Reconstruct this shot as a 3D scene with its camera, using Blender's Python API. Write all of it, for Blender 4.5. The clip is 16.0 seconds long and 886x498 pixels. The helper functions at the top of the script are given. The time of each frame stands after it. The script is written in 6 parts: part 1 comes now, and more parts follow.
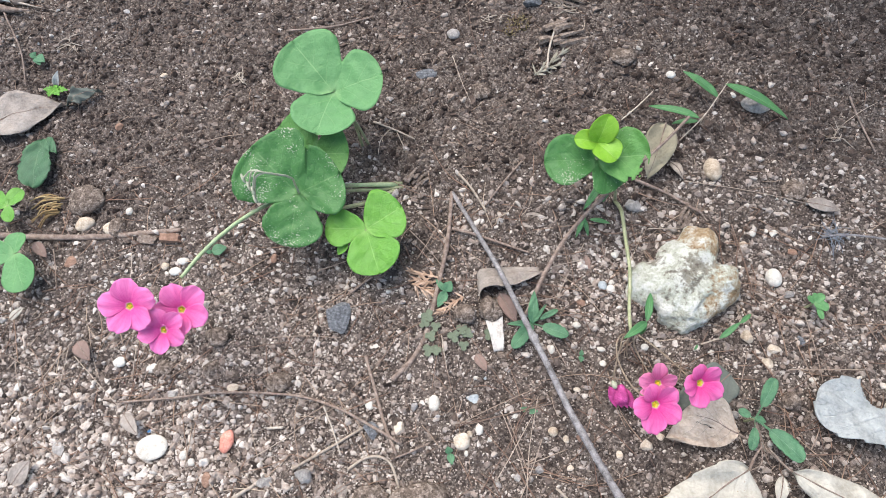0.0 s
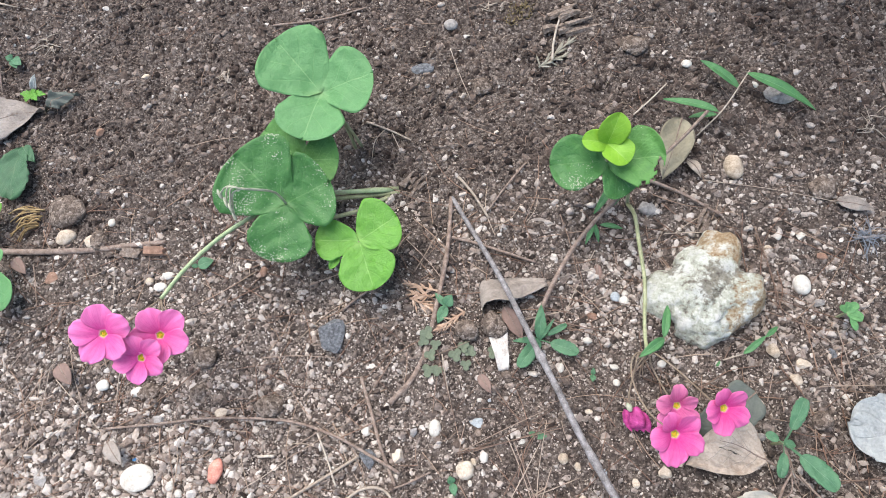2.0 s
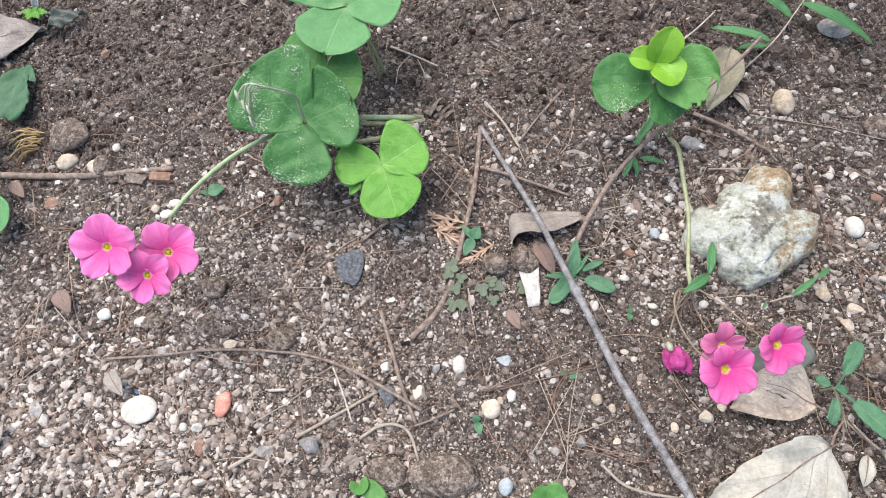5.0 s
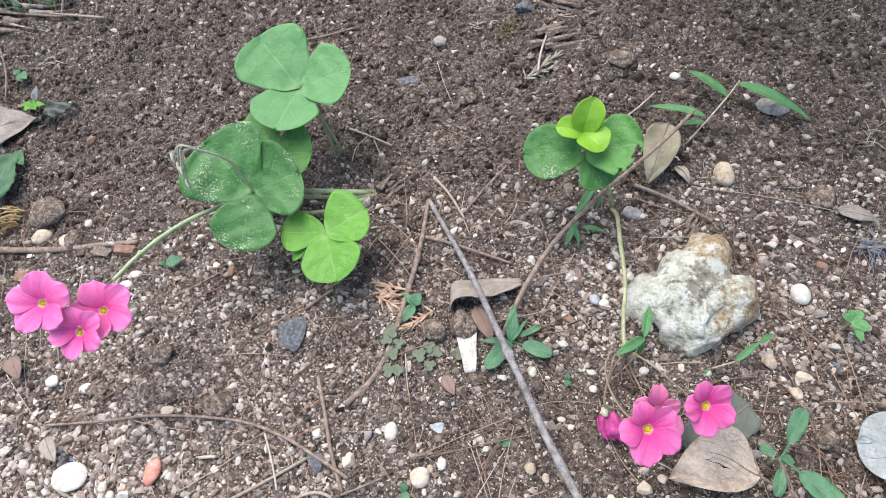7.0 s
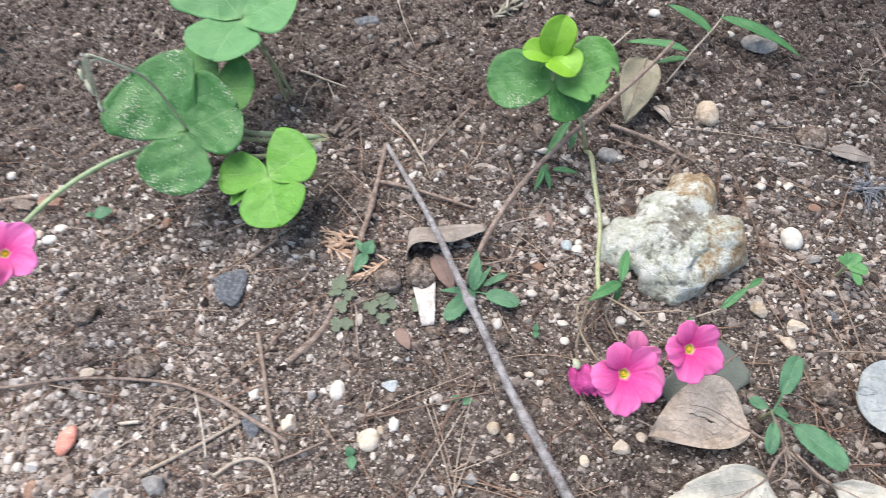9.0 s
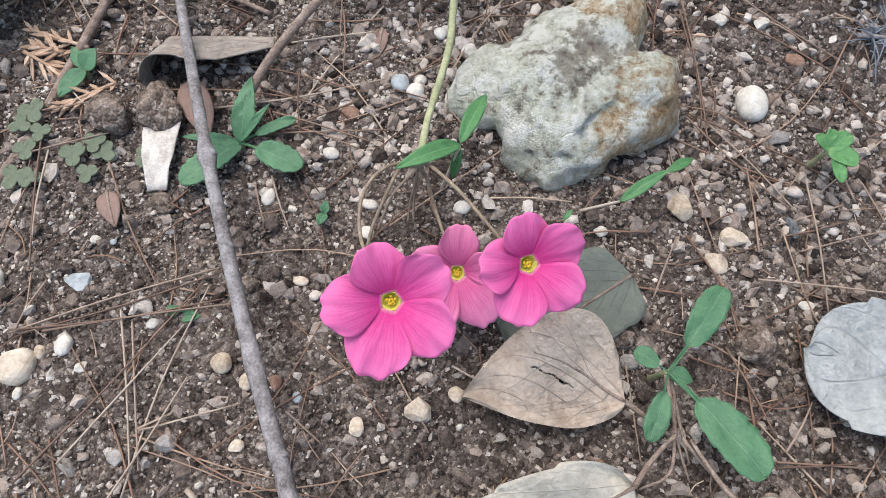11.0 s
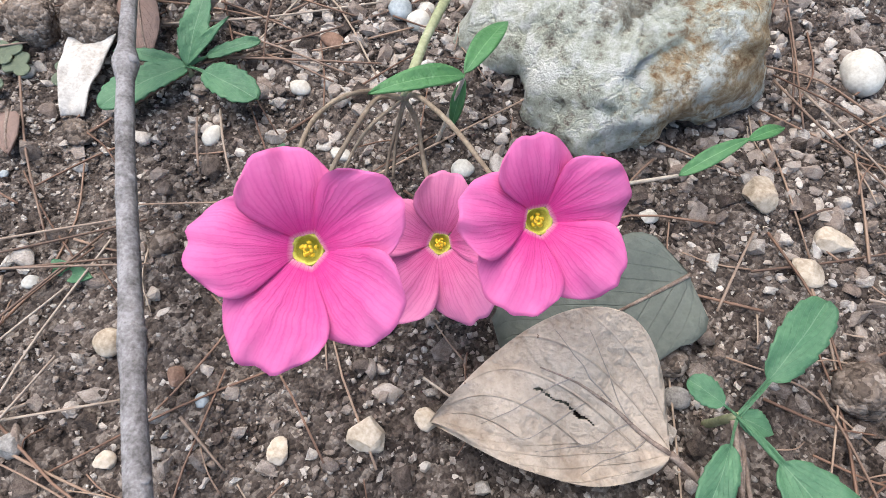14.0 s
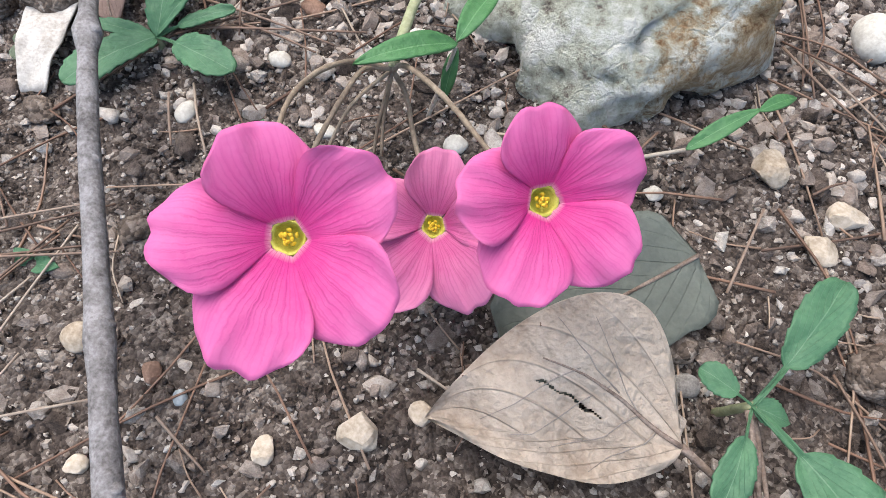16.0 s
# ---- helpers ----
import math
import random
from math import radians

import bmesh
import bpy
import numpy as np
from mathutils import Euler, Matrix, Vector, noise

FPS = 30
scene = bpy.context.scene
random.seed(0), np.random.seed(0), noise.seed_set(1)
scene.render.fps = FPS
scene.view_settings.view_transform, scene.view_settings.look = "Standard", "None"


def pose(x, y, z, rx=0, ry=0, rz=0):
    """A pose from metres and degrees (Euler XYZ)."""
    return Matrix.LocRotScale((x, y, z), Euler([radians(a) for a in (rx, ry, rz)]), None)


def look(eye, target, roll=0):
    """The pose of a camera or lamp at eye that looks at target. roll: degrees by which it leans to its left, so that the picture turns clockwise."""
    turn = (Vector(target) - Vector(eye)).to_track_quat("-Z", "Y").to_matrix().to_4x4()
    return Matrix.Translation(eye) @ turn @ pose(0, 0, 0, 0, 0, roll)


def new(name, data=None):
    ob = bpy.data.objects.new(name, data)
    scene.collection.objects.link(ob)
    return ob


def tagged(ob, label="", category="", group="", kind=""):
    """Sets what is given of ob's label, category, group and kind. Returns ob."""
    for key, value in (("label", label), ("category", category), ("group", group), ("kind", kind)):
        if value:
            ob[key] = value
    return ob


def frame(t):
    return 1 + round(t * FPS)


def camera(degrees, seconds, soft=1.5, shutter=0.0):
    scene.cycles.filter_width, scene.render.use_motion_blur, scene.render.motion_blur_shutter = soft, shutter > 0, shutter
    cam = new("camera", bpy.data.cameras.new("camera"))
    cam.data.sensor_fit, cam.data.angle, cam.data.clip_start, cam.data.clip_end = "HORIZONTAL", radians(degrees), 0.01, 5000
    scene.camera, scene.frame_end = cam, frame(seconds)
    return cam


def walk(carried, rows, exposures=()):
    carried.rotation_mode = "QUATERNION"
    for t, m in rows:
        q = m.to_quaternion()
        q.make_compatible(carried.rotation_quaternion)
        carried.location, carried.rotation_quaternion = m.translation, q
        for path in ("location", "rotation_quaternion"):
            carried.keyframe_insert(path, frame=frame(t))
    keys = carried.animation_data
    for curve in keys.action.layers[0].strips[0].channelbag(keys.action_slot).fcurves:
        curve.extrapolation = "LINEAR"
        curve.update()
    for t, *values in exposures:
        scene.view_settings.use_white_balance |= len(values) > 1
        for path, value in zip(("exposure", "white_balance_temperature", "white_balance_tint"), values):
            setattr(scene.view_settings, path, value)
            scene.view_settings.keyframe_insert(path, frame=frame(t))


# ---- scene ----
cam = camera(69.0, 16.0, soft=0.9, shutter=0.2)
PATH = [
    (0, (0.0201, -0.0053, 0.4815), (0.0057, 0.1739, 0.0149), -0.52),
    (0.5, (0.0275, 0.0218, 0.4741), (0.0095, 0.1883, 0.0030), -2.79),
    (1, (0.0269, 0.0332, 0.4620), (0.0070, 0.2010, -0.0086), -3.30),
    (1.5, (0.0265, 0.0336, 0.4577), (0.0019, 0.2003, -0.0131), -5.39),
    (2, (0.0273, 0.0276, 0.4549), (0.0044, 0.1939, -0.0161), -4.67),
    (2.5, (0.0248, 0.0163, 0.4454), (0.0048, 0.1854, -0.0247), -3.24),
    (3, (0.0156, 0.0106, 0.4290), (-0.0040, 0.1699, -0.0445), -3.38),
    (3.5, (0.0084, 0.0036, 0.4173), (-0.0140, 0.1579, -0.0578), -3.68),
    (3.7, (0.0078, 0.0016, 0.4133), (-0.0153, 0.1536, -0.0625), -3.79),
    (5.8, (0.0134, -0.0022, 0.4149), (-0.0041, 0.1638, -0.0564), -1.02),
    (6, (0.0200, -0.0041, 0.4164), (0.0021, 0.1736, -0.0507), -0.03),
    (6.5, (0.0577, -0.0067, 0.4116), (0.0316, 0.1867, -0.0487), -0.73),
    (7, (0.0712, -0.0236, 0.4037), (0.0215, 0.2078, -0.0367), -6.67),
    (7.5, (0.0648, -0.0538, 0.3880), (0.0179, 0.2078, -0.0356), -5.16),
    (8, (0.0610, -0.0697, 0.3630), (0.0003, 0.1828, -0.0643), -9.18),
    (8.5, (0.0590, -0.0602, 0.3611), (-0.0041, 0.1814, -0.0720), -9.76),
    (9, (0.0859, -0.0331, 0.3468), (0.0491, 0.2002, -0.0939), -4.09),
    (9.5, (0.1364, 0.0112, 0.2703), (0.1392, 0.1853, -0.1984), 5.11),
    (9.7, (0.1480, 0.0235, 0.2500), (0.1546, 0.1770, -0.2258), 7.16),
    (11.8, (0.1616, 0.0269, 0.2097), (0.1457, 0.1805, -0.2658), 5.98),
    (12, (0.1600, 0.0311, 0.2064), (0.1444, 0.1773, -0.2715), 6.49),
    (12.5, (0.1697, 0.0319, 0.1954), (0.1613, 0.1768, -0.2831), 9.94),
    (13, (0.1645, 0.0357, 0.1811), (0.1541, 0.1808, -0.2973), 10.61),
    (13.5, (0.1707, 0.0221, 0.1659), (0.1386, 0.2065, -0.2977), 4.42),
    (14, (0.1743, 0.0314, 0.1555), (0.1371, 0.2032, -0.3126), 2.49),
    (14.5, (0.1752, 0.0382, 0.1471), (0.1418, 0.2033, -0.3237), 2.59),
    (15, (0.1735, 0.0370, 0.1504), (0.1430, 0.1941, -0.3233), 3.14),
    (15.5, (0.1739, 0.0382, 0.1481), (0.1446, 0.1884, -0.3279), 2.53),
    (16, (0.1722, 0.0356, 0.1465), (0.1479, 0.1935, -0.3273), 4.99),
]
EXPOSURES = [(0.0, 1.22), (6.5, 1.22), (7.5, 1.30), (9.0, 1.28), (9.7, 1.14), (12.0, 0.98), (12.5, 1.06), (13.0, 1.26), (14.0, 1.2), (16.0, 1.12)]
walk(cam, [(t, look(eye, target, roll)) for t, eye, target, roll in PATH], EXPOSURES)

# ---- light: open shade under a bright overcast sky ----
world = bpy.data.worlds.new("overcast_sky")
scene.world = world
world.use_nodes = True
wn = world.node_tree
sky = wn.nodes.new("ShaderNodeTexSky")
sky.sky_type, sky.sun_disc = "NISHITA", False
sky.sun_elevation, sky.sun_rotation = radians(58), radians(-35)
sky.air_density, sky.dust_density, sky.ozone_density = 1.4, 3.0, 2.0
wn.links.new(sky.outputs[0], wn.nodes["Background"].inputs[0])
wn.nodes["Background"].inputs[1].default_value = 0.130
sun = new("sun", bpy.data.lights.new("sun", "SUN"))
sun.data.energy, sun.data.angle, sun.data.color = 1.45, radians(50), (1.0, 0.955, 0.90)
sun.matrix_world = look((-0.45, 0.30, 1.5), (0, 0, 0))
scene.view_settings.exposure = 1.0


# ---- material helpers ----
def tree(name, rough=0.8, spec=0.3):
    m = bpy.data.materials.new(name)
    m.use_nodes = True
    nt = m.node_tree
    b = nt.nodes["Principled BSDF"]
    b.inputs["Roughness"].default_value = rough
    b.inputs["Specular IOR Level"].default_value = spec
    return m, nt, b


def node(nt, kind, **values):
    n = nt.nodes.new(kind)
    for k, v in values.items():
        n.inputs[k.replace("_", " ")].default_value = v
    return n


def noise_tex(nt, coord, scale, detail=4.0, rough=0.6):
    n = node(nt, "ShaderNodeTexNoise", Scale=scale, Detail=detail, Roughness=rough)
    nt.links.new(coord, n.inputs["Vector"])
    return n.outputs["Fac"]


def calc(nt, op, a, b=None, c=None):
    n = nt.nodes.new("ShaderNodeMath")
    n.operation = op
    for i, v in enumerate((a, b, c)):
        if v is None:
            continue
        if isinstance(v, (int, float)):
            n.inputs[i].default_value = v
        else:
            nt.links.new(v, n.inputs[i])
    return n.outputs[0]


def ramp(nt, fac, stops, mode="LINEAR"):
    n = nt.nodes.new("ShaderNodeValToRGB")
    n.color_ramp.interpolation = mode
    e = n.color_ramp.elements
    while len(e) < len(stops):
        e.new(0.5)
    for el, (p, c) in zip(e, stops):
        el.position, el.color = p, (*c, 1)
    nt.links.new(fac, n.inputs[0])
    return n.outputs[0]


def blend(nt, fac, a, b, mode="MIX"):
    n = nt.nodes.new("ShaderNodeMix")
    n.data_type, n.blend_type = "RGBA", mode
    for i, v in ((0, fac), (6, a), (7, b)):
        if isinstance(v, (int, float)):
            n.inputs[i].default_value = v
        elif isinstance(v, tuple):
            n.inputs[i].default_value = (*v, 1)
        else:
            nt.links.new(v, n.inputs[i])
    return n.outputs[2]


def relief(nt, b, height, strength, dist):
    n = node(nt, "ShaderNodeBump", Strength=strength, Distance=dist)
    nt.links.new(height, n.inputs["Height"])
    nt.links.new(n.outputs[0], b.inputs["Normal"])


def coords(nt, which="Object"):
    return nt.nodes.new("ShaderNodeTexCoord").outputs[which]


def mottled(name, stops, scale, rough=0.85, spec=0.25, rand="", k=0.5, fine=6.0, bump=0.5, dist=0.0004, mode="LINEAR", broad=0.0):
    """A mineral or woody surface: two noises, and a random share for each grain (island) or object."""
    m, nt, b = tree(name, rough, spec)
    c = coords(nt)
    n1, n2 = noise_tex(nt, c, scale), noise_tex(nt, c, scale * fine, 5.0)
    f = calc(nt, "ADD", calc(nt, "MULTIPLY", n1, 0.55), calc(nt, "MULTIPLY", n2, 0.45))
    f = calc(nt, "MULTIPLY_ADD", calc(nt, "SUBTRACT", f, 0.5), 2.2, 0.5)
    if rand:
        r = nt.nodes.new("ShaderNodeNewGeometry").outputs["Random Per Island"] if rand == "island" else nt.nodes.new("ShaderNodeObjectInfo").outputs["Random"]
        f = calc(nt, "ADD", calc(nt, "MULTIPLY", f, 1 - k), calc(nt, "MULTIPLY", r, k))
    if broad:
        f = calc(nt, "MULTIPLY_ADD", calc(nt, "SUBTRACT", noise_tex(nt, c, 26.0, 5.0), 0.5), broad, f)
    nt.links.new(ramp(nt, f, stops, mode), b.inputs["Base Color"])
    if bump:
        relief(nt, b, n2, bump, dist)
    return m


def leafy(name, dark, light, vein, rough=0.45, spec=0.4, veins=7.0, lean=0.55, through_light=0.25, specks=0.0, spot=(0.3, 0.2, 0.1), scale=120.0, vein_width=0.06, vein_share=0.6, foot=0.0, mid_share=1.0, vein_bump=-0.5, bump=0.0009, spread=0.2):
    """A leaf blade: mottled, with a midrib and side veins that follow the blade."""
    m, nt, b = tree(name, rough, spec)
    c = coords(nt)
    n1, n2 = noise_tex(nt, c, scale), noise_tex(nt, c, scale * 7, 6.0)
    f = calc(nt, "ADD", calc(nt, "MULTIPLY", n1, 0.6), calc(nt, "MULTIPLY", n2, 0.4))
    col = ramp(nt, f, ((0.5 - spread, dark), (0.5 + spread, light)))
    sep = nt.nodes.new("ShaderNodeSeparateXYZ")
    nt.links.new(coords(nt, "UV"), sep.inputs[0])
    au = calc(nt, "ABSOLUTE", calc(nt, "MULTIPLY_ADD", sep.outputs[0], 2.0, -1.0))
    mid = calc(nt, "LESS_THAN", au, vein_width * 0.4)
    side = calc(nt, "ABSOLUTE", calc(nt, "SUBTRACT", calc(nt, "FRACT", calc(nt, "MULTIPLY", calc(nt, "SUBTRACT", sep.outputs[1], calc(nt, "MULTIPLY", au, lean)), veins)), 0.5))
    side = calc(nt, "MULTIPLY", calc(nt, "SUBTRACT", 1.0, calc(nt, "MINIMUM", calc(nt, "DIVIDE", side, vein_width), 1.0)), calc(nt, "SUBTRACT", 0.75, calc(nt, "MULTIPLY", au, 0.6)))
    v = calc(nt, "MAXIMUM", calc(nt, "MULTIPLY", mid, mid_share), side)
    col = blend(nt, calc(nt, "MULTIPLY", v, vein_share), col, vein)
    if foot:
        near_base = calc(nt, "MAXIMUM", calc(nt, "MULTIPLY_ADD", sep.outputs[1], -6.0, 1.0), 0.0)
        col = blend(nt, calc(nt, "MULTIPLY", near_base, foot), col, vein)
    if specks:
        w = noise_tex(nt, c, scale * 7, 3.0)
        patch = noise_tex(nt, c, scale * 0.35, 3.0)
        s = calc(nt, "GREATER_THAN", calc(nt, "MULTIPLY_ADD", w, 0.65, calc(nt, "MULTIPLY", patch, 0.5)), 0.775 - specks)
        col = blend(nt, s, col, spot)
    nt.links.new(col, b.inputs["Base Color"])
    relief(nt, b, calc(nt, "ADD", calc(nt, "MULTIPLY", v, vein_bump), calc(nt, "ADD", calc(nt, "MULTIPLY", n2, 0.6), calc(nt, "MULTIPLY", n1, 2.6))), 0.7, bump)
    if through_light:
        t = nt.nodes.new("ShaderNodeBsdfTranslucent")
        nt.links.new(col, t.inputs[0])
        mix = nt.nodes.new("ShaderNodeMixShader")
        mix.inputs[0].default_value = through_light
        nt.links.new(b.outputs[0], mix.inputs[1])
        nt.links.new(t.outputs[0], mix.inputs[2])
        nt.links.new(mix.outputs[0], nt.nodes["Material Output"].inputs[0])
    return m


def petal_material(name, deep, pale, vein):
    """Pink petal: paler towards the rim, fine dark veins fanning and forking from the throat, a whitish foot."""
    m, nt, b = tree(name, 0.55, 0.22)
    sep = nt.nodes.new("ShaderNodeSeparateXYZ")
    nt.links.new(coords(nt, "UV"), sep.inputs[0])
    u, v = calc(nt, "MULTIPLY_ADD", sep.outputs[0], 2.0, -1.0), sep.outputs[1]
    n, fine = noise_tex(nt, coords(nt), 260.0), noise_tex(nt, coords(nt), 1500.0)
    shade = calc(nt, "MULTIPLY_ADD", n, 0.42, calc(nt, "MULTIPLY", v, 0.58))
    col = ramp(nt, calc(nt, "MULTIPLY_ADD", fine, 0.16, calc(nt, "SUBTRACT", shade, 0.08)), ((0.2, deep), (0.75, pale)))

    def fan(count, wide, near, far):
        """Lines along the petal, strong between the two places."""
        k = calc(nt, "ABSOLUTE", calc(nt, "SUBTRACT", calc(nt, "FRACT", calc(nt, "MULTIPLY_ADD", calc(nt, "MULTIPLY_ADD", n, 0.22, u), count, 0.25)), 0.5))
        k = calc(nt, "SUBTRACT", 1.0, calc(nt, "MINIMUM", calc(nt, "DIVIDE", k, wide), 1.0))
        fade = calc(nt, "MINIMUM", calc(nt, "MAXIMUM", calc(nt, "MULTIPLY_ADD", v, -1.0 / (far - near), far / (far - near)), 0.0), 1.0)
        return calc(nt, "MULTIPLY", k, calc(nt, "MULTIPLY", fade, calc(nt, "MULTIPLY_ADD", fine, 0.8, 0.6)))

    lines = calc(nt, "MAXIMUM", fan(3.5, 0.11, 0.30, 1.10), calc(nt, "MULTIPLY", fan(8.5, 0.20, 0.45, 1.15), 0.55))
    col = blend(nt, calc(nt, "MINIMUM", calc(nt, "MULTIPLY", lines, 0.42), 0.7), col, vein)
    foot = calc(nt, "MINIMUM", calc(nt, "MAXIMUM", calc(nt, "MULTIPLY_ADD", v, -16.0, 0.95), 0.0), 1.0)
    col = blend(nt, calc(nt, "MULTIPLY", foot, calc(nt, "MULTIPLY_ADD", lines, -0.35, 0.48)), col, (0.84, 0.72, 0.66))
    nt.links.new(col, b.inputs["Base Color"])
    relief(nt, b, calc(nt, "ADD", calc(nt, "MULTIPLY", lines, -0.5), n), 0.30, 0.0005)
    t = nt.nodes.new("ShaderNodeBsdfTranslucent")
    nt.links.new(col, t.inputs[0])
    mix = nt.nodes.new("ShaderNodeMixShader")
    mix.inputs[0].default_value = 0.25
    nt.links.new(b.outputs[0], mix.inputs[1])
    nt.links.new(t.outputs[0], mix.inputs[2])
    nt.links.new(mix.outputs[0], nt.nodes["Material Output"].inputs[0])
    return m


# ---- materials ----
def grainy(name, stops, cells=(520.0, 1300.0), rough=0.95, depth=0.0012):
    """Soil made of pressed grains of two sizes, each with its own shade."""
    m, nt, b = tree(name, rough, 0.15)
    c = coords(nt)
    shades, heights = [], []
    for k in cells:
        v = node(nt, "ShaderNodeTexVoronoi", Scale=k)
        nt.links.new(c, v.inputs["Vector"])
        sep = nt.nodes.new("ShaderNodeSeparateColor")
        nt.links.new(v.outputs["Color"], sep.inputs[0])
        shades.append(sep.outputs[0])
        heights.append(v.outputs["Distance"])
    broad = noise_tex(nt, c, 26.0, 5.0)
    f = calc(nt, "ADD", calc(nt, "MULTIPLY", shades[0], 0.40), calc(nt, "MULTIPLY", shades[1], 0.30))
    f = calc(nt, "ADD", f, calc(nt, "MULTIPLY", broad, 0.30))
    nt.links.new(ramp(nt, f, stops), b.inputs["Base Color"])
    h = calc(nt, "ADD", calc(nt, "MULTIPLY", heights[0], -0.7), calc(nt, "MULTIPLY", heights[1], -0.5))
    relief(nt, b, h, 0.9, depth)
    return m


SOIL = grainy("soil", ((0.18, (0.019, 0.0145, 0.0122)), (0.42, (0.068, 0.053, 0.045)), (0.62, (0.125, 0.101, 0.086)), (0.85, (0.29, 0.25, 0.215))))
CRUMB = mottled("soil_crumb", ((0.15, (0.032, 0.025, 0.021)), (0.34, (0.124, 0.094, 0.078)), (0.51, (0.252, 0.202, 0.171)), (0.69, (0.42, 0.36, 0.315)), (0.86, (0.68, 0.63, 0.57))), 520.0, 0.92, 0.2, "island", 0.60, bump=1.0, dist=0.0008, broad=0.6)
DARK_CRUMB = mottled("humus_crumb", ((0.16, (0.018, 0.0122, 0.0100)), (0.41, (0.082, 0.059, 0.048)), (0.62, (0.165, 0.124, 0.101)), (0.78, (0.30, 0.240, 0.200)), (0.93, (0.57, 0.50, 0.435))), 620.0, 0.92, 0.2, "island", 0.60, bump=1.0, dist=0.0008, broad=0.5)
GRAVEL = mottled("granite_gravel", ((0.14, (0.105, 0.077, 0.063)), (0.33, (0.262, 0.203, 0.166)), (0.57, (0.43, 0.365, 0.310)), (0.88, (0.73, 0.67, 0.605))), 420.0, 0.75, 0.35, "island", 0.56, bump=0.8, dist=0.0007, broad=0.25)
WHITE_STONE = mottled("white_pebble", ((0.2, (0.36, 0.32, 0.265)), (0.55, (0.57, 0.535, 0.47)), (0.9, (0.73, 0.71, 0.65))), 190.0, 0.6, 0.4, "object", 0.2, bump=0.2)
TAN_STONE = mottled("tan_pebble", ((0.2, (0.24, 0.18, 0.12)), (0.5, (0.47, 0.39, 0.30)), (0.85, (0.68, 0.60, 0.50))), 150.0, 0.75, 0.35, "object", 0.25, bump=0.4)
GREY_STONE = mottled("grey_stone", ((0.2, (0.12, 0.108, 0.098)), (0.5, (0.27, 0.25, 0.23)), (0.85, (0.46, 0.435, 0.405))), 330.0, 0.7, 0.35, "object", 0.2, bump=0.5)
SLATE = mottled("slate", ((0.25, (0.058, 0.060, 0.064)), (0.5, (0.135, 0.14, 0.148)), (0.8, (0.30, 0.31, 0.325))), 420.0, 0.75, 0.3, bump=0.9, dist=0.0010)
BLUE_STONE = mottled("pale_blue_stone", ((0.2, (0.22, 0.245, 0.25)), (0.7, (0.41, 0.445, 0.455))), 150.0, 0.6, 0.4)
BRICK = mottled("red_brick", ((0.2, (0.15, 0.088, 0.062)), (0.6, (0.28, 0.172, 0.122)), (0.9, (0.40, 0.28, 0.215))), 260.0, 0.9, 0.2)
CORAL = mottled("coral_chip", ((0.2, (0.40, 0.14, 0.10)), (0.6, (0.62, 0.26, 0.19)), (0.9, (0.75, 0.45, 0.36))), 180.0, 0.6, 0.4)
CLOD = grainy("damp_clod", ((0.15, (0.045, 0.033, 0.026)), (0.45, (0.135, 0.104, 0.083)), (0.65, (0.225, 0.18, 0.148)), (0.85, (0.38, 0.325, 0.275))), (420.0, 1100.0), 0.95, 0.0009)
TWIG = mottled("grey_bark", ((0.2, (0.090, 0.080, 0.076)), (0.5, (0.210, 0.195, 0.192)), (0.75, (0.33, 0.312, 0.312)), (0.95, (0.15, 0.135, 0.13))), 200.0, 0.8, 0.3, bump=0.8, dist=0.0005)
BROWN_TWIG = mottled("brown_bark", ((0.2, (0.12, 0.082, 0.062)), (0.55, (0.235, 0.178, 0.145)), (0.9, (0.39, 0.32, 0.27))), 260.0, 0.85, 0.25, bump=0.7, dist=0.0004)
STRAW = mottled("straw", ((0.2, (0.23, 0.18, 0.135)), (0.6, (0.41, 0.35, 0.285)), (0.9, (0.58, 0.53, 0.46))), 300.0, 0.75, 0.3, "object", 0.3, bump=0.4)
OCHRE_STRAW = mottled("ochre_straw", ((0.2, (0.17, 0.105, 0.045)), (0.6, (0.33, 0.235, 0.11)), (0.9, (0.48, 0.38, 0.21))), 300.0, 0.75, 0.3, "object", 0.4, bump=0.4)
NEEDLE = mottled("pine_needle", ((0.1, (0.10, 0.060, 0.043)), (0.40, (0.20, 0.128, 0.092)), (0.70, (0.32, 0.245, 0.19)), (0.95, (0.50, 0.43, 0.35))), 120.0, 0.6, 0.35, "object", 0.7, bump=0.2)
NEEDLE_MIX = mottled("pine_litter", ((0.1, (0.11, 0.06, 0.04)), (0.45, (0.22, 0.13, 0.09)), (0.75, (0.33, 0.23, 0.165)), (0.95, (0.48, 0.40, 0.31))), 120.0, 0.65, 0.3, "island", 0.75, bump=0.2)
WOOD = mottled("rotten_wood", ((0.2, (0.075, 0.055, 0.044)), (0.55, (0.23, 0.18, 0.145)), (0.9, (0.46, 0.39, 0.33))), 420.0, 0.9, 0.2, bump=0.8, dist=0.0008)
LEAF = leafy("oxalis_leaf", (0.070, 0.205, 0.046), (0.140, 0.345, 0.082), (0.21, 0.40, 0.14), specks=0.03, spot=(0.42, 0.48, 0.33), veins=4.0, vein_width=0.05, foot=0.8, bump=0.0011, vein_share=0.45)
LEAF_MATT = leafy("oxalis_leaf_matt", (0.105, 0.275, 0.095), (0.155, 0.36, 0.135), (0.27, 0.47, 0.2), rough=0.5, veins=3.0, vein_width=0.045, foot=0.8, bump=0.0011, vein_share=0.45)
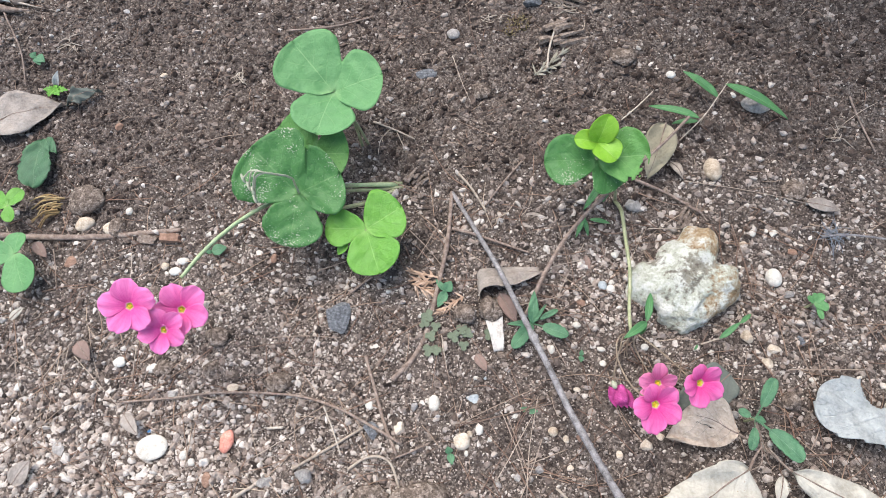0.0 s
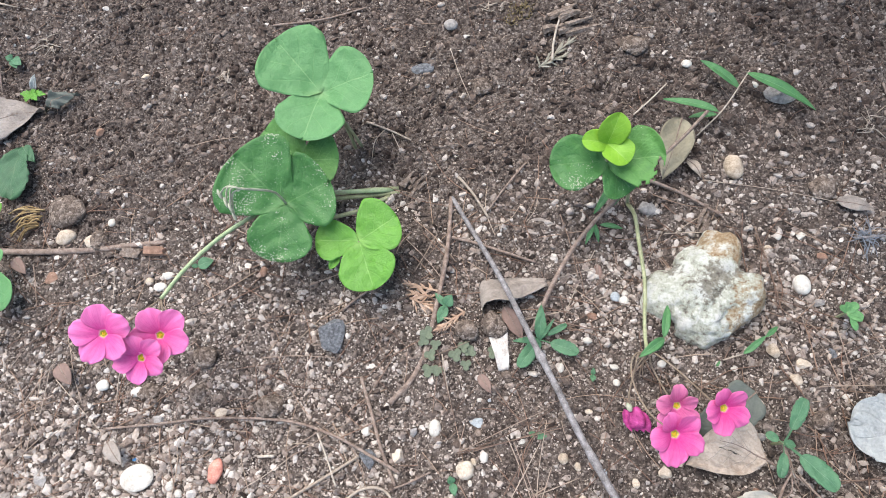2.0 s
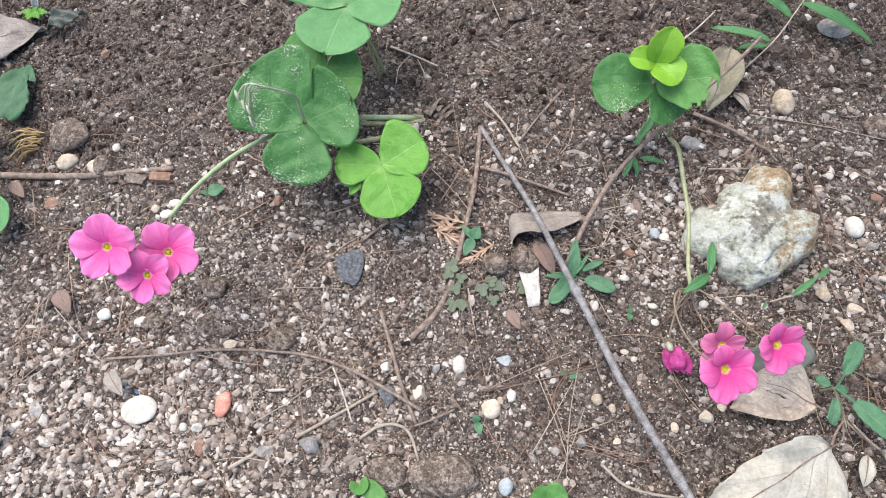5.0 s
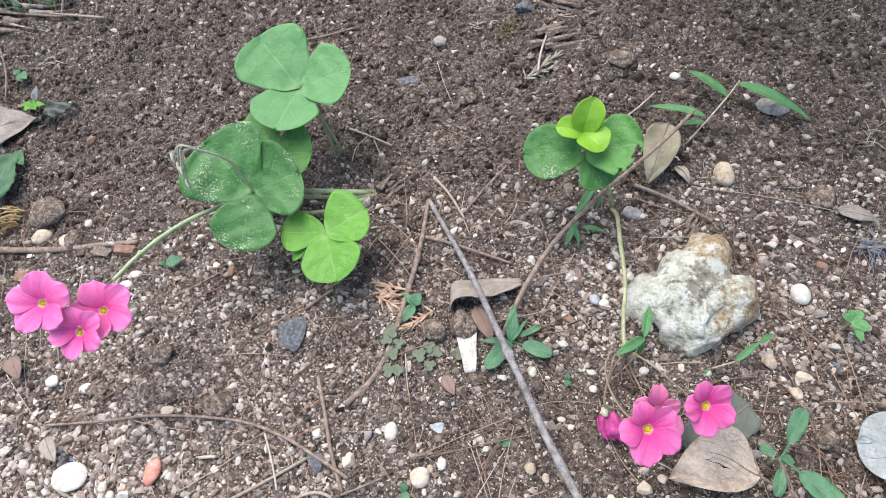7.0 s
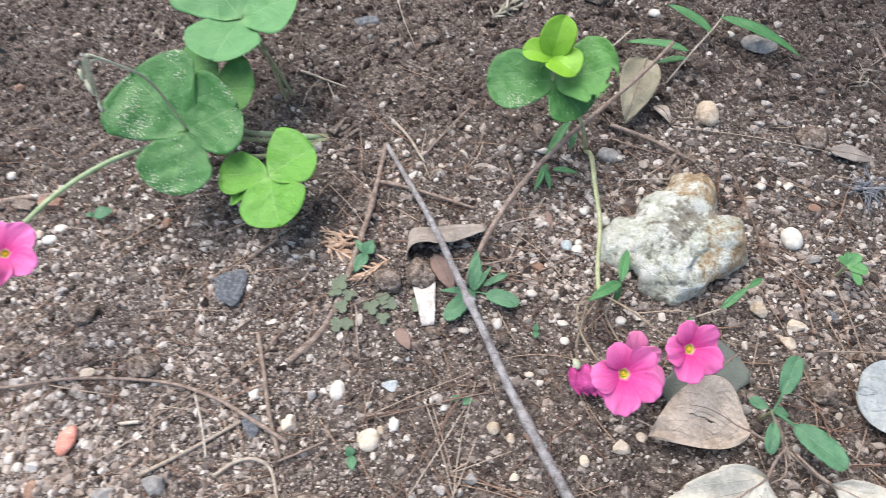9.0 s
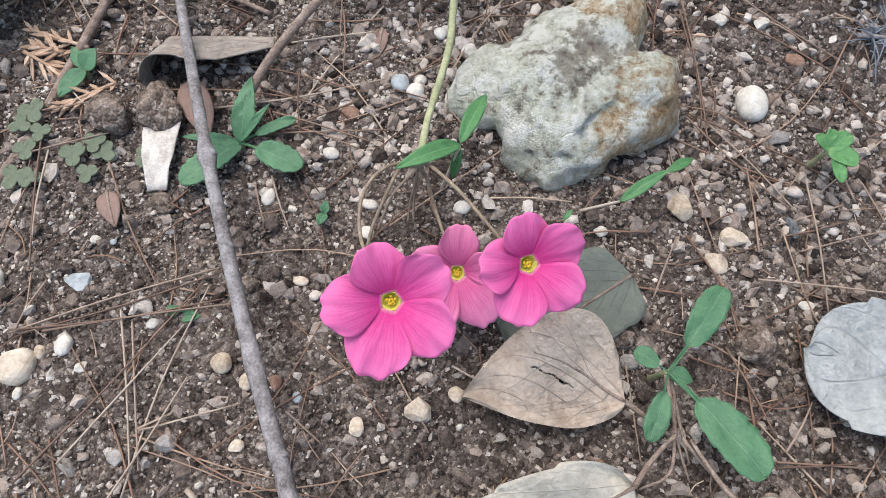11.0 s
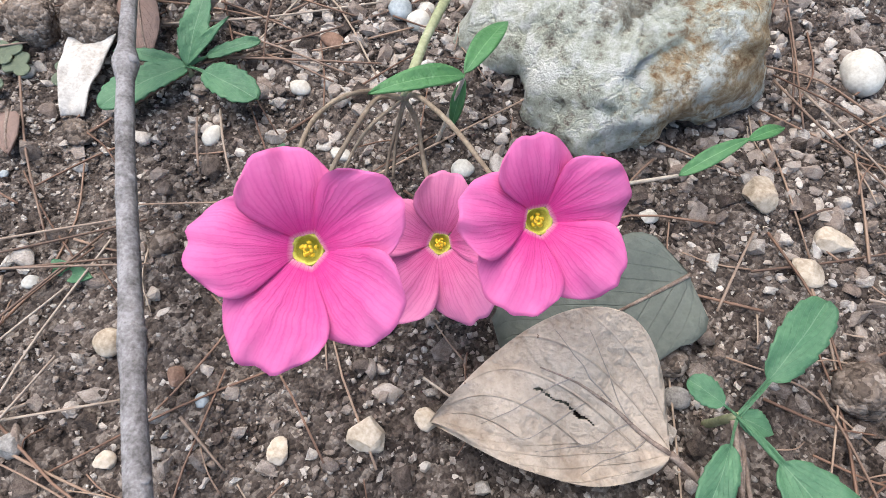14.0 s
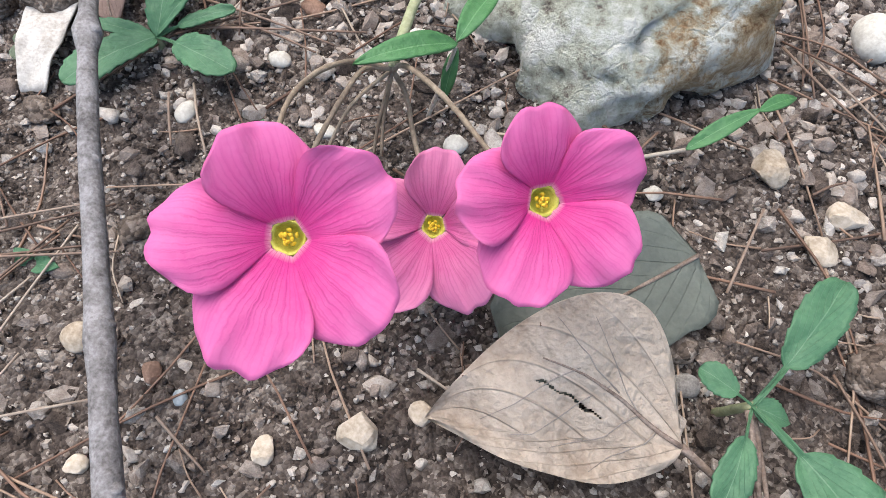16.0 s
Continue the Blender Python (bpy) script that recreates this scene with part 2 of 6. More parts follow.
LEAF_DARK = leafy("oxalis_leaf_dusty", (0.040, 0.150, 0.036), (0.098, 0.265, 0.070), (0.17, 0.34, 0.12), rough=0.38, specks=0.082, spot=(0.46, 0.48, 0.36), veins=4.0, vein_width=0.05, foot=0.8, bump=0.0011, vein_share=0.45)
LEAF_LIME = leafy("oxalis_leaf_young", (0.105, 0.29, 0.034), (0.172, 0.42, 0.060), (0.32, 0.56, 0.15), rough=0.35, veins=4.0, vein_width=0.05, foot=0.8, bump=0.0011, vein_share=0.45)
LEAF_BUD = leafy("oxalis_leaf_new", (0.19, 0.41, 0.030), (0.29, 0.54, 0.055), (0.40, 0.62, 0.14), rough=0.4, veins=3.0, bump=0.00045, vein_share=0.45)
WEED = leafy("weed_leaf", (0.062, 0.165, 0.085), (0.130, 0.285, 0.145), (0.27, 0.42, 0.27), rough=0.5, veins=7.0, bump=0.0006, vein_share=0.45, spread=0.16)
WEED_DARK = leafy("weed_leaf_dark", (0.042, 0.115, 0.052), (0.090, 0.205, 0.098), (0.14, 0.25, 0.13), rough=0.5, veins=6.0, specks=0.02, spot=(0.3, 0.33, 0.26))
CLOVER = leafy("clover_leaf", (0.13, 0.165, 0.105), (0.22, 0.255, 0.17), (0.27, 0.32, 0.22), rough=0.7, veins=4.0)
GRASS = leafy("grass_blade", (0.060, 0.18, 0.070), (0.125, 0.31, 0.115), (0.21, 0.41, 0.19), rough=0.45, veins=0.5, vein_width=0.12)
DRY = leafy("dry_leaf_tan", (0.335, 0.255, 0.190), (0.63, 0.530, 0.430), (0.46, 0.36, 0.27), bump=0.0030, spread=0.15, vein_bump=0.5, rough=0.75, through_light=0.12, specks=0.02, spot=(0.19, 0.125, 0.085), scale=70.0, vein_share=0.0, mid_share=0.0, veins=4.0, lean=0.8, vein_width=0.05)
DRY_BIG = leafy("dry_leaf_cream", bump=0.0024, spread=0.16, dark=(0.32, 0.29, 0.235), light=(0.60, 0.565, 0.48), vein=(0.25, 0.20, 0.145), rough=0.7, through_light=0.12, specks=0.02, spot=(0.25, 0.17, 0.1), scale=60.0, vein_share=0.25, vein_bump=0.4, veins=5.0, vein_width=0.04)
DRY_GREY = leafy("dry_leaf_silver", (0.235, 0.25, 0.243), (0.45, 0.47, 0.455), (0.26, 0.265, 0.26), spread=0.16, bump=0.0026, rough=0.6, through_light=0.08, specks=0.03, spot=(0.24, 0.21, 0.17), scale=70.0, vein_share=0.2, veins=4.0)
SCRAP = mottled("grey_scrap", ((0.2, (0.34, 0.30, 0.26)), (0.6, (0.56, 0.52, 0.47)), (0.9, (0.70, 0.67, 0.62))), 200.0, 0.8, 0.2, bump=0.5)
DRY_BROWN = leafy("dry_leaf_brown", (0.215, 0.180, 0.152), (0.40, 0.35, 0.305), (0.16, 0.13, 0.105), rough=0.75, through_light=0.1, specks=0.02, spot=(0.12, 0.09, 0.07), scale=80.0, vein_share=0.25, bump=0.002, spread=0.14)
DRY_OLIVE = leafy("dry_leaf_olive_beige", (0.20, 0.175, 0.115), (0.38, 0.345, 0.245), (0.17, 0.145, 0.095), rough=0.7, through_light=0.12, scale=80.0, vein_share=0.45, veins=7.0, lean=0.9, bump=0.002)
DRY_DULL = leafy("dead_leaf_olive", (0.068, 0.079, 0.066), (0.145, 0.160, 0.135), (0.12, 0.13, 0.115), rough=0.65, through_light=0.05, scale=80.0, vein_share=0.25)
DRY_RED = leafy("dry_leaf_russet", (0.16, 0.104, 0.084), (0.29, 0.195, 0.158), (0.13, 0.085, 0.07), rough=0.7, through_light=0.1, scale=80.0, vein_share=0.28)
FROND = mottled("rust_frond", ((0.2, (0.29, 0.18, 0.115)), (0.6, (0.47, 0.33, 0.235)), (0.9, (0.62, 0.50, 0.40))), 200.0, 0.8, 0.2, "object", 0.3)
PETAL = petal_material("pink_petal", (0.66, 0.042, 0.262), (0.75, 0.180, 0.415), (0.46, 0.010, 0.18))
PETAL_PALE = petal_material("pale_pink_petal", (0.70, 0.070, 0.31), (0.82, 0.23, 0.50), (0.48, 0.025, 0.20))
PETAL_OLD = petal_material("faded_petal", (0.58, 0.085, 0.265), (0.70, 0.23, 0.41), (0.30, 0.010, 0.11))
THROAT = mottled("yellow_throat", ((0.2, (0.42, 0.38, 0.045)), (0.7, (0.62, 0.56, 0.12))), 600.0, 0.6, 0.3, bump=0.2)
ANTHER = mottled("pollen", ((0.2, (0.65, 0.38, 0.02)), (0.7, (0.85, 0.60, 0.06))), 900.0, 0.8, 0.2, bump=0.4)
STALK = mottled("green_stalk", ((0.2, (0.24, 0.32, 0.16)), (0.6, (0.36, 0.44, 0.25)), (0.9, (0.46, 0.51, 0.34))), 150.0, 0.55, 0.35, bump=0.3)
STALK_OLIVE = mottled("hairy_stalk", ((0.2, (0.21, 0.225, 0.115)), (0.6, (0.33, 0.345, 0.20)), (0.9, (0.45, 0.44, 0.29))), 150.0, 0.7, 0.3, bump=0.4)
WILT = mottled("wilted_petal", ((0.2, (0.24, 0.02, 0.11)), (0.6, (0.44, 0.06, 0.23)), (0.9, (0.66, 0.13, 0.36))), 220.0, 0.6, 0.25, bump=0.6, dist=0.0008)
STALK_PINK = mottled("brownish_stalk", ((0.2, (0.145, 0.105, 0.075)), (0.6, (0.25, 0.195, 0.140)), (0.9, (0.36, 0.30, 0.225))), 150.0, 0.7, 0.3, bump=0.4)
SEPAL = mottled("sepal", ((0.2, (0.30, 0.33, 0.22)), (0.6, (0.45, 0.45, 0.34)), (0.9, (0.58, 0.5, 0.42))), 300.0, 0.7, 0.3)
SPRIG = mottled("dried_sprig", ((0.2, (0.17, 0.155, 0.115)), (0.6, (0.30, 0.28, 0.22)), (0.9, (0.44, 0.42, 0.36))), 200.0, 0.8, 0.2, "object", 0.3)
LICHEN = mottled("blue_grey_lichen", ((0.2, (0.12, 0.13, 0.15)), (0.7, (0.25, 0.27, 0.30))), 300.0, 0.9, 0.2)


def rock_material():
    """White and pale green quartz with dark brown hollows, thin cracks and rust stains."""
    m, nt, b = tree("quartz_rock", 0.55, 0.4)
    c = coords(nt)
    warp = node(nt, "ShaderNodeTexNoise", Scale=55.0, Detail=5.0, Roughness=0.6)
    nt.links.new(c, warp.inputs["Vector"])
    n1, n2 = noise_tex(nt, c, 70.0, 8.0, 0.7), noise_tex(nt, c, 300.0, 7.0, 0.75)
    col = ramp(nt, calc(nt, "MULTIPLY_ADD", n1, 0.55, calc(nt, "MULTIPLY", n2, 0.45)), ((0.39, (0.17, 0.13, 0.11)), (0.425, (0.37, 0.335, 0.265)), (0.455, (0.54, 0.54, 0.42)), (0.50, (0.68, 0.69, 0.57)), (0.55, (0.87, 0.865, 0.79))))

    def stain(spots, soft, colour, share, base):
        """Lay a stain of ragged outline round each spot (place, radius)."""
        out = None
        for place, radius in spots:
            d = nt.nodes.new("ShaderNodeVectorMath")
            d.operation = "DISTANCE"
            nt.links.new(c, d.inputs[0])
            d.inputs[1].default_value = place
            k = calc(nt, "DIVIDE", d.outputs["Value"], radius)
            out = k if out is None else calc(nt, "MINIMUM", out, k)
        ragged = calc(nt, "ADD", out, calc(nt, "MULTIPLY_ADD", n1, 3.2, calc(nt, "MULTIPLY_ADD", n2, 1.6, -2.4)))
        mask = ramp(nt, ragged, ((1.0 - soft, (share, share, share)), (1.0 + soft, (0, 0, 0))))
        return blend(nt, mask, base, colour)

    dark = ramp(nt, n2, ((0.35, (0.12, 0.085, 0.062)), (0.65, (0.37, 0.31, 0.24))))
    col = stain((((0.004, 0.012, 0.014), 0.015), ((-0.006, 0.000, 0.018), 0.012), ((0.017, 0.011, 0.013), 0.010), ((-0.020, 0.014, 0.010), 0.009), ((0.004, -0.018, 0.014), 0.006)), 0.30, dark, 0.65, col)
    rust = ramp(nt, n2, ((0.36, (0.26, 0.125, 0.045)), (0.50, (0.54, 0.37, 0.20)), (0.64, (0.74, 0.63, 0.47))))
    col = stain((((0.012, 0.038, 0.014), 0.019), ((0.032, -0.006, 0.010), 0.021), ((0.018, -0.020, 0.008), 0.016), ((0.006, 0.028, 0.018), 0.010)), 0.5, rust, 0.9, col)
    cells = node(nt, "ShaderNodeTexVoronoi", Scale=60.0)
    cells.feature = "DISTANCE_TO_EDGE"
    shift = nt.nodes.new("ShaderNodeVectorMath")
    shift.operation = "MULTIPLY_ADD"
    nt.links.new(warp.outputs["Color"], shift.inputs[0])
    shift.inputs[1].default_value = (0.045, 0.045, 0.045)
    nt.links.new(c, shift.inputs[2])
    nt.links.new(shift.outputs[0], cells.inputs["Vector"])
    crack = ramp(nt, cells.outputs["Distance"], ((0.0, (1, 1, 1)), (0.07, (0, 0, 0))))
    col = blend(nt, calc(nt, "MULTIPLY", crack, calc(nt, "MINIMUM", calc(nt, "MAXIMUM", calc(nt, "MULTIPLY_ADD", n2, 5.0, -2.6), 0.0), 0.45)), col, (0.10, 0.082, 0.066))
    nt.links.new(col, b.inputs["Base Color"])
    h = calc(nt, "ADD", calc(nt, "MULTIPLY", crack, -0.2), calc(nt, "ADD", n1, calc(nt, "MULTIPLY", n2, 1.1)))
    relief(nt, b, h, 1.0, 0.004)
    return m


ROCK = rock_material()

# ---- geometry helpers ----
def vnoise(x, y, size, seed):
    """Smooth value noise in 0..1 with cells of the given size."""
    x, y = np.asarray(x, float) / size, np.asarray(y, float) / size
    ix, iy = np.floor(x), np.floor(y)
    fx, fy = x - ix, y - iy
    fx, fy = fx * fx * (3 - 2 * fx), fy * fy * (3 - 2 * fy)

    def h(a, b):
        v = np.sin((a % 4096) * 127.1 + (b % 4096) * 311.7 + seed * 74.7) * 43758.5453
        return v - np.floor(v)

    low = h(ix, iy) * (1 - fx) + h(ix + 1, iy) * fx
    top = h(ix, iy + 1) * (1 - fx) + h(ix + 1, iy + 1) * fx
    return low * (1 - fy) + top * fy


def hz(x, y):
    """Height of the bare soil: a low mound that falls away to the left, with lumps of three sizes."""
    x, y = np.asarray(x, float), np.asarray(y, float)
    u, v = np.clip(x, -0.40, 0.36) * 4, (np.clip(y, -0.02, 0.44) - 0.15) * 4
    z = -0.0098 +0.0282 * u -0.0134 * v -0.0128 * u * u +0.0129 * v * v -0.0009 * u * v -0.0055 * u ** 3 +0.0031 * u * u * v
    return z + 0.006 * (vnoise(x, y, 0.07, 1) - 0.5) + 0.0042 * (vnoise(x, y, 0.022, 2) - 0.5) + 0.0032 * (vnoise(x, y, 0.0095, 3) - 0.5)


def ground_point(p, up=0.0):
    return Vector((p[0], p[1], float(hz(p[0], p[1])) + up))


def mesh_of(name, verts, faces, material, smooth=True, uvs=None):
    me = bpy.data.meshes.new(name)
    me.from_pydata([tuple(v) for v in verts], [], faces)
    me.materials.append(material)
    me.polygons.foreach_set("use_smooth", [smooth] * len(me.polygons))
    if uvs is not None:
        lay = me.uv_layers.new(name="uv")
        idx = np.zeros(len(me.loops), dtype=np.int32)
        me.loops.foreach_get("vertex_index", idx)
        lay.data.foreach_set("uv", np.asarray(uvs, dtype=np.float32)[idx].ravel())
    me.update()
    return me


def thing(name, at, label, category, group="", kind=""):
    ob = new(name)
    ob.empty_display_size = 0.01
    ob.location = at
    return tagged(ob, label, category, group, kind)


def part(name, shape, material, parent, label="", smooth=True):
    """One mesh in world coordinates, linked as a child of a thing or of a part."""
    verts, faces, *uv = shape
    base, up = Vector((0, 0, 0)), parent
    while up is not None:
        base, up = base + up.location, up.parent
    ob = new(name, mesh_of(name, [Vector(v) - base for v in verts], faces, material, smooth, uv[0] if uv else None))
    ob.parent = parent
    return tagged(ob, label)


def solo(name, shape, material, at, label, category, group="", smooth=True, kind=""):
    """A thing that is one mesh, its origin at the given place."""
    verts, faces, *uv = shape
    ob = new(name, mesh_of(name, [Vector(v) - Vector(at) for v in verts], faces, material, smooth, uv[0] if uv else None))
    ob.location = at
    return tagged(ob, label, category, group, kind)


def spline(points, steps=6):
    """A smooth line through the given points."""
    p = [Vector(q) for q in points]
    if len(p) == 2:
        return [p[0].lerp(p[1], i / steps) for i in range(steps + 1)]
    out, ext = [], [p[0] * 2 - p[1]] + p + [p[-1] * 2 - p[-2]]
    for i in range(1, len(ext) - 2):
        a, b, c, d = ext[i - 1:i + 3]
        for s in range(steps):
            t = s / steps
            out.append(0.5 * (2 * b + (c - a) * t + (2 * a - 5 * b + 4 * c - d) * t * t + (3 * b - a - 3 * c + d) * t ** 3))
    return out + [p[-1]]


def tube(points, r0, r1=None, sides=7, steps=6, bumpy=0.0, seed=0, swell=()):
    """A tapering round stem along a smooth line; swell: (place 0..1, extra, width) knots."""
    line = spline(points, steps)
    r1 = r0 if r1 is None else r1
    rnd = random.Random(seed)
    verts, faces, n = [], [], len(line)
    side = None
    for i, q in enumerate(line):
        d = (line[min(i + 1, n - 1)] - line[max(i - 1, 0)]).normalized()
        if side is None:
            side = d.orthogonal().normalized()
        side = (side - d * side.dot(d)).normalized()
        other = d.cross(side)
        t = i / (n - 1)
        r = r0 + (r1 - r0) * t
        for place, extra, wide in swell:
            r += extra * math.exp(-((t - place) / wide) ** 2)
        for k in range(sides):
            a = 2 * math.pi * k / sides
            rr = r * (1 + bumpy * (rnd.random() - 0.5))
            verts.append(q + side * (rr * math.cos(a)) + other * (rr * math.sin(a)))
    for i in range(n - 1):
        for k in range(sides):
            j = (k + 1) % sides
            faces.append((i * sides + k, i * sides + j, (i + 1) * sides + j, (i + 1) * sides + k))
    faces.append(tuple(range(sides))[::-1])
    faces.append(tuple((n - 1) * sides + k for k in range(sides)))
    return verts, faces


def kite(s):
    return math.sin(math.pi * s ** 0.60) ** 0.85 if 0 < s < 1 else 0.0


def wide_round(s):
    return max(0.0, 1 - abs(2 * s ** 1.04 - 1) ** 2.5) ** 0.5


def heart(s):
    """Wedge-shaped foot and a broad round end."""
    return (s / 0.55) ** 0.50 if s < 0.55 else max(0.0, 1 - ((s - 0.55) / 0.45) ** 2.3) ** 0.5


def ovate(s):
    return (math.sin(math.pi * min(1, s ** 0.72)) ** 0.85) if 0 < s < 1 else 0.0


def lance(s):
    return (math.sin(math.pi * s ** 0.8) ** 0.8) if 0 < s < 1 else 0.0


def spoon(s):
    return 0.10 + 0.90 * (max(0.0, 1 - abs(2 * max(0.0, (s - 0.3) / 0.7) ** 1.1 - 1) ** 2.2) ** 0.5 if s > 0.3 else 0.0) if s < 0.995 else 0.05


def blade(base, tip, width, profile=ovate, up=(0, 0, 1), nu=8, nv=14, fold=0.0, arch=0.0, cup=0.0, ripple=0.0, teeth=0.0, teeth_n=9, curl=0.0, curl_from=0.25, thick=0.0004, notch=0.0, seed=0, bite=None, skew=0.0, sides=(1.0, 1.0)):
    """A leaf blade with thickness from base to tip. fold: edges lifted along the midrib; arch: rise in the middle; curl: tip rolled up (turns); notch: dent in the tip."""
    base, tip = Vector(base), Vector(tip)
    d = tip - base
    length = d.length
    d.normalize()
    n = Vector(up)
    n = (n - d * n.dot(d)).normalized()
    x = d.cross(n)
    rnd = random.Random(seed)
    ph = [rnd.uniform(0, 6.28) for _ in range(6)]
    top, uv = [], []
    for j in range(nv + 1):
        s = j / nv if profile not in (heart, wide_round) else 1 - (1 - j / nv) ** 1.6
        half = width / 2 * profile(s)
        for i in range(nu + 1):
            u = 2 * i / nu - 1
            e = half * u * (sides[0] if u < 0 else sides[1])
            if teeth:
                e *= 1 + teeth * abs(u) ** 3 * (((s * teeth_n) % 1.0) - 0.5)
            e *= 1 + 0.05 * math.sin(5 * s + ph[0] + 2 * u)
            e += skew * profile(s)
            y = length * s - notch * length * s ** 4 * (1 - abs(u)) ** 1.5
            z = fold * abs(e) + arch * length * 4 * s * (1 - s) + cup * half * (u * u - 0.3)
            z += ripple * length * (abs(u) ** 1.5 * math.sin(7 * s + ph[1] + (2 if u > 0 else 0)) + 0.5 * math.sin(9 * s + 3 * u + ph[2]) * 0.6 + 0.35 * math.sin(17 * s - 5 * u + ph[3]))
            if curl:
                a = curl * 2 * math.pi * max(0.0, s - curl_from) / (1 - curl_from)
                if a > 1e-4:
                    r = length * (1 - curl_from) / (curl * 2 * math.pi)
                    y, z = length * curl_from + r * math.sin(a), z + r * (1 - math.cos(a))
            top.append(base + x * e + d * y + n * z)
            uv.append((i / nu, s))
    m = nu + 1
    verts = top + [p - n * thick for p in top]
    off = len(top)
    faces = []
    for j in range(nv):
        for i in range(nu):
            if bite and bite((i + 0.5) / nu, (j + 0.5) / nv):
                continue
            q = (j * m + i, j * m + i + 1, (j + 1) * m + i + 1, (j + 1) * m + i)
            faces.append(q)
            faces.append(tuple(k + off for k in q[::-1]))
    edge = {}
    for f in faces[::2]:
        for a, b in zip(f, f[1:] + f[:1]):
            if (b, a) in edge:
                del edge[(b, a)]
            else:
                edge[(a, b)] = True
    for a, b in edge:
        faces.append((b, a, a + off, b + off))
    return verts, faces, uv + uv


def ico(level):
    bm = bmesh.new()
    bmesh.ops.create_icosphere(bm, subdivisions=level, radius=1.0)
    v = np.array([q.co[:] for q in bm.verts])
    f = [tuple(q.index for q in face.verts) for face in bm.faces]
    bm.free()
    return v, f


ICO = {k: ico(k) for k in (1, 2, 3, 4, 5)}
ICO[0] = (np.array([(x, y, z) for z in (-0.75, 0.75) for y in (-0.75, 0.75) for x in (-0.75, 0.75)]), [(0, 2, 3), (0, 3, 1), (4, 5, 7), (4, 7, 6), (0, 1, 5), (0, 5, 4), (2, 6, 7), (2, 7, 3), (0, 4, 6), (0, 6, 2), (1, 3, 7), (1, 7, 5)])


def lump(centre, size, turn=0.0, rough=0.15, seed=0, level=3, flat=0.0, tilt=0.0, grit=0.0):
    """A pebble or clod: a knobbly ellipsoid with half-axes size, turned about z; flat: cuts the facets of a broken stone."""
    v, f = ICO[level]
    rs = np.random.RandomState(seed)
    r = np.ones(len(v))
    for k, amp in ((1.3, 1.0), (2.6, 0.5), (5.0, 0.28)):
        for _ in range(3):
            w, ph = rs.normal(size=3) * k, rs.uniform(0, 6.28)
            r += rough * amp * np.sin(v @ w + ph) / 3
    for k in (9, 14, 22, 30):
        for _ in range(3):
            w, ph = rs.normal(size=3) * k, rs.uniform(0, 6.28)
            r += grit * np.sin(v @ w + ph) / 3
    p = v * r[:, None]
    if flat:
        for _ in range(9):
            nrm = rs.normal(size=3)
            nrm /= np.linalg.norm(nrm)
            over = np.maximum(p @ nrm - (1 - flat * rs.uniform(0.6, 1.3)), 0)
            p -= over[:, None] * nrm
    p = p * np.array(size)
    m = np.array(Matrix.Rotation(turn, 3, "Z") @ Matrix.Rotation(tilt, 3, "X"))
    return p @ m.T + np.array(centre), f


def block(centre, size, turn, seed):
    """A chip with straight broken sides and worn edges."""
    rs = random.Random(seed)
    bm = bmesh.new()
    bmesh.ops.create_cube(bm, size=1.0)
    bmesh.ops.subdivide_edges(bm, edges=bm.edges[:], cuts=2, use_grid_fill=True)
    for q in bm.verts:
        q.co += Vector((rs.uniform(-0.06, 0.06), rs.uniform(-0.08, 0.08), rs.uniform(-0.08, 0.08)))
    bmesh.ops.bevel(bm, geom=[e for e in bm.edges if e.calc_face_angle(0) > 0.9], offset=0.05, segments=1, affect="EDGES")
    m = Matrix.Translation(centre) @ Matrix.Rotation(turn, 4, "Z") @ Matrix.Diagonal((*size, 1.0))
    verts = [m @ q.co for q in bm.verts]
    bm.verts.index_update()
    faces = [tuple(q.index for q in f.verts) for f in bm.faces]
    bm.free()
    return verts, faces


# ---- the ground: one sheet to the horizon ----
def axis(lo, hi, step, far):
    fine = list(np.arange(lo, hi + step / 2, step))
    out, s = [], step
    while lo - sum(out) > -far:
        s *= 1.35
        out.append(s)
    left = lo - np.cumsum(out)
    right = fine[-1] + np.cumsum(out)
    return np.concatenate([left[::-1], fine, right])


gx, gy = axis(-0.54, 0.46, 0.0023, 60.0), axis(-0.06, 0.54, 0.0023, 60.0)
X, Y = np.meshgrid(gx, gy)
near = (np.clip((0.9 - np.hypot(X, Y - 0.2)) / 0.3, 0, 1))
Z = hz(X, Y) + near * (0.0016 * (vnoise(X, Y, 0.0042, 5) - 0.5) + 0.0012 * (vnoise(X, Y, 0.0021, 6) - 0.5))
nx, ny = len(gx), len(gy)
me = bpy.data.meshes.new("ground")
me.vertices.add(nx * ny)
me.vertices.foreach_set("co", np.stack([X, Y, Z], -1).astype(np.float32).ravel())
ii, jj = np.meshgrid(np.arange(nx - 1), np.arange(ny - 1))
a = (jj * nx + ii).ravel()
quads = np.stack([a, a + 1, a + nx + 1, a + nx], -1).astype(np.int32)
me.loops.add(quads.size)
me.loops.foreach_set("vertex_index", quads.ravel())
me.polygons.add(len(quads))
me.polygons.foreach_set("loop_start", np.arange(0, quads.size, 4, dtype=np.int32))
me.update(calc_edges=True)
me.validate()
me.polygons.foreach_set("use_smooth", [True] * len(me.polygons))
me.materials.append(SOIL)
tagged(new("ground", me), "dark brown gritty garden soil, bare and slightly lumpy", "soil", kind="structure")


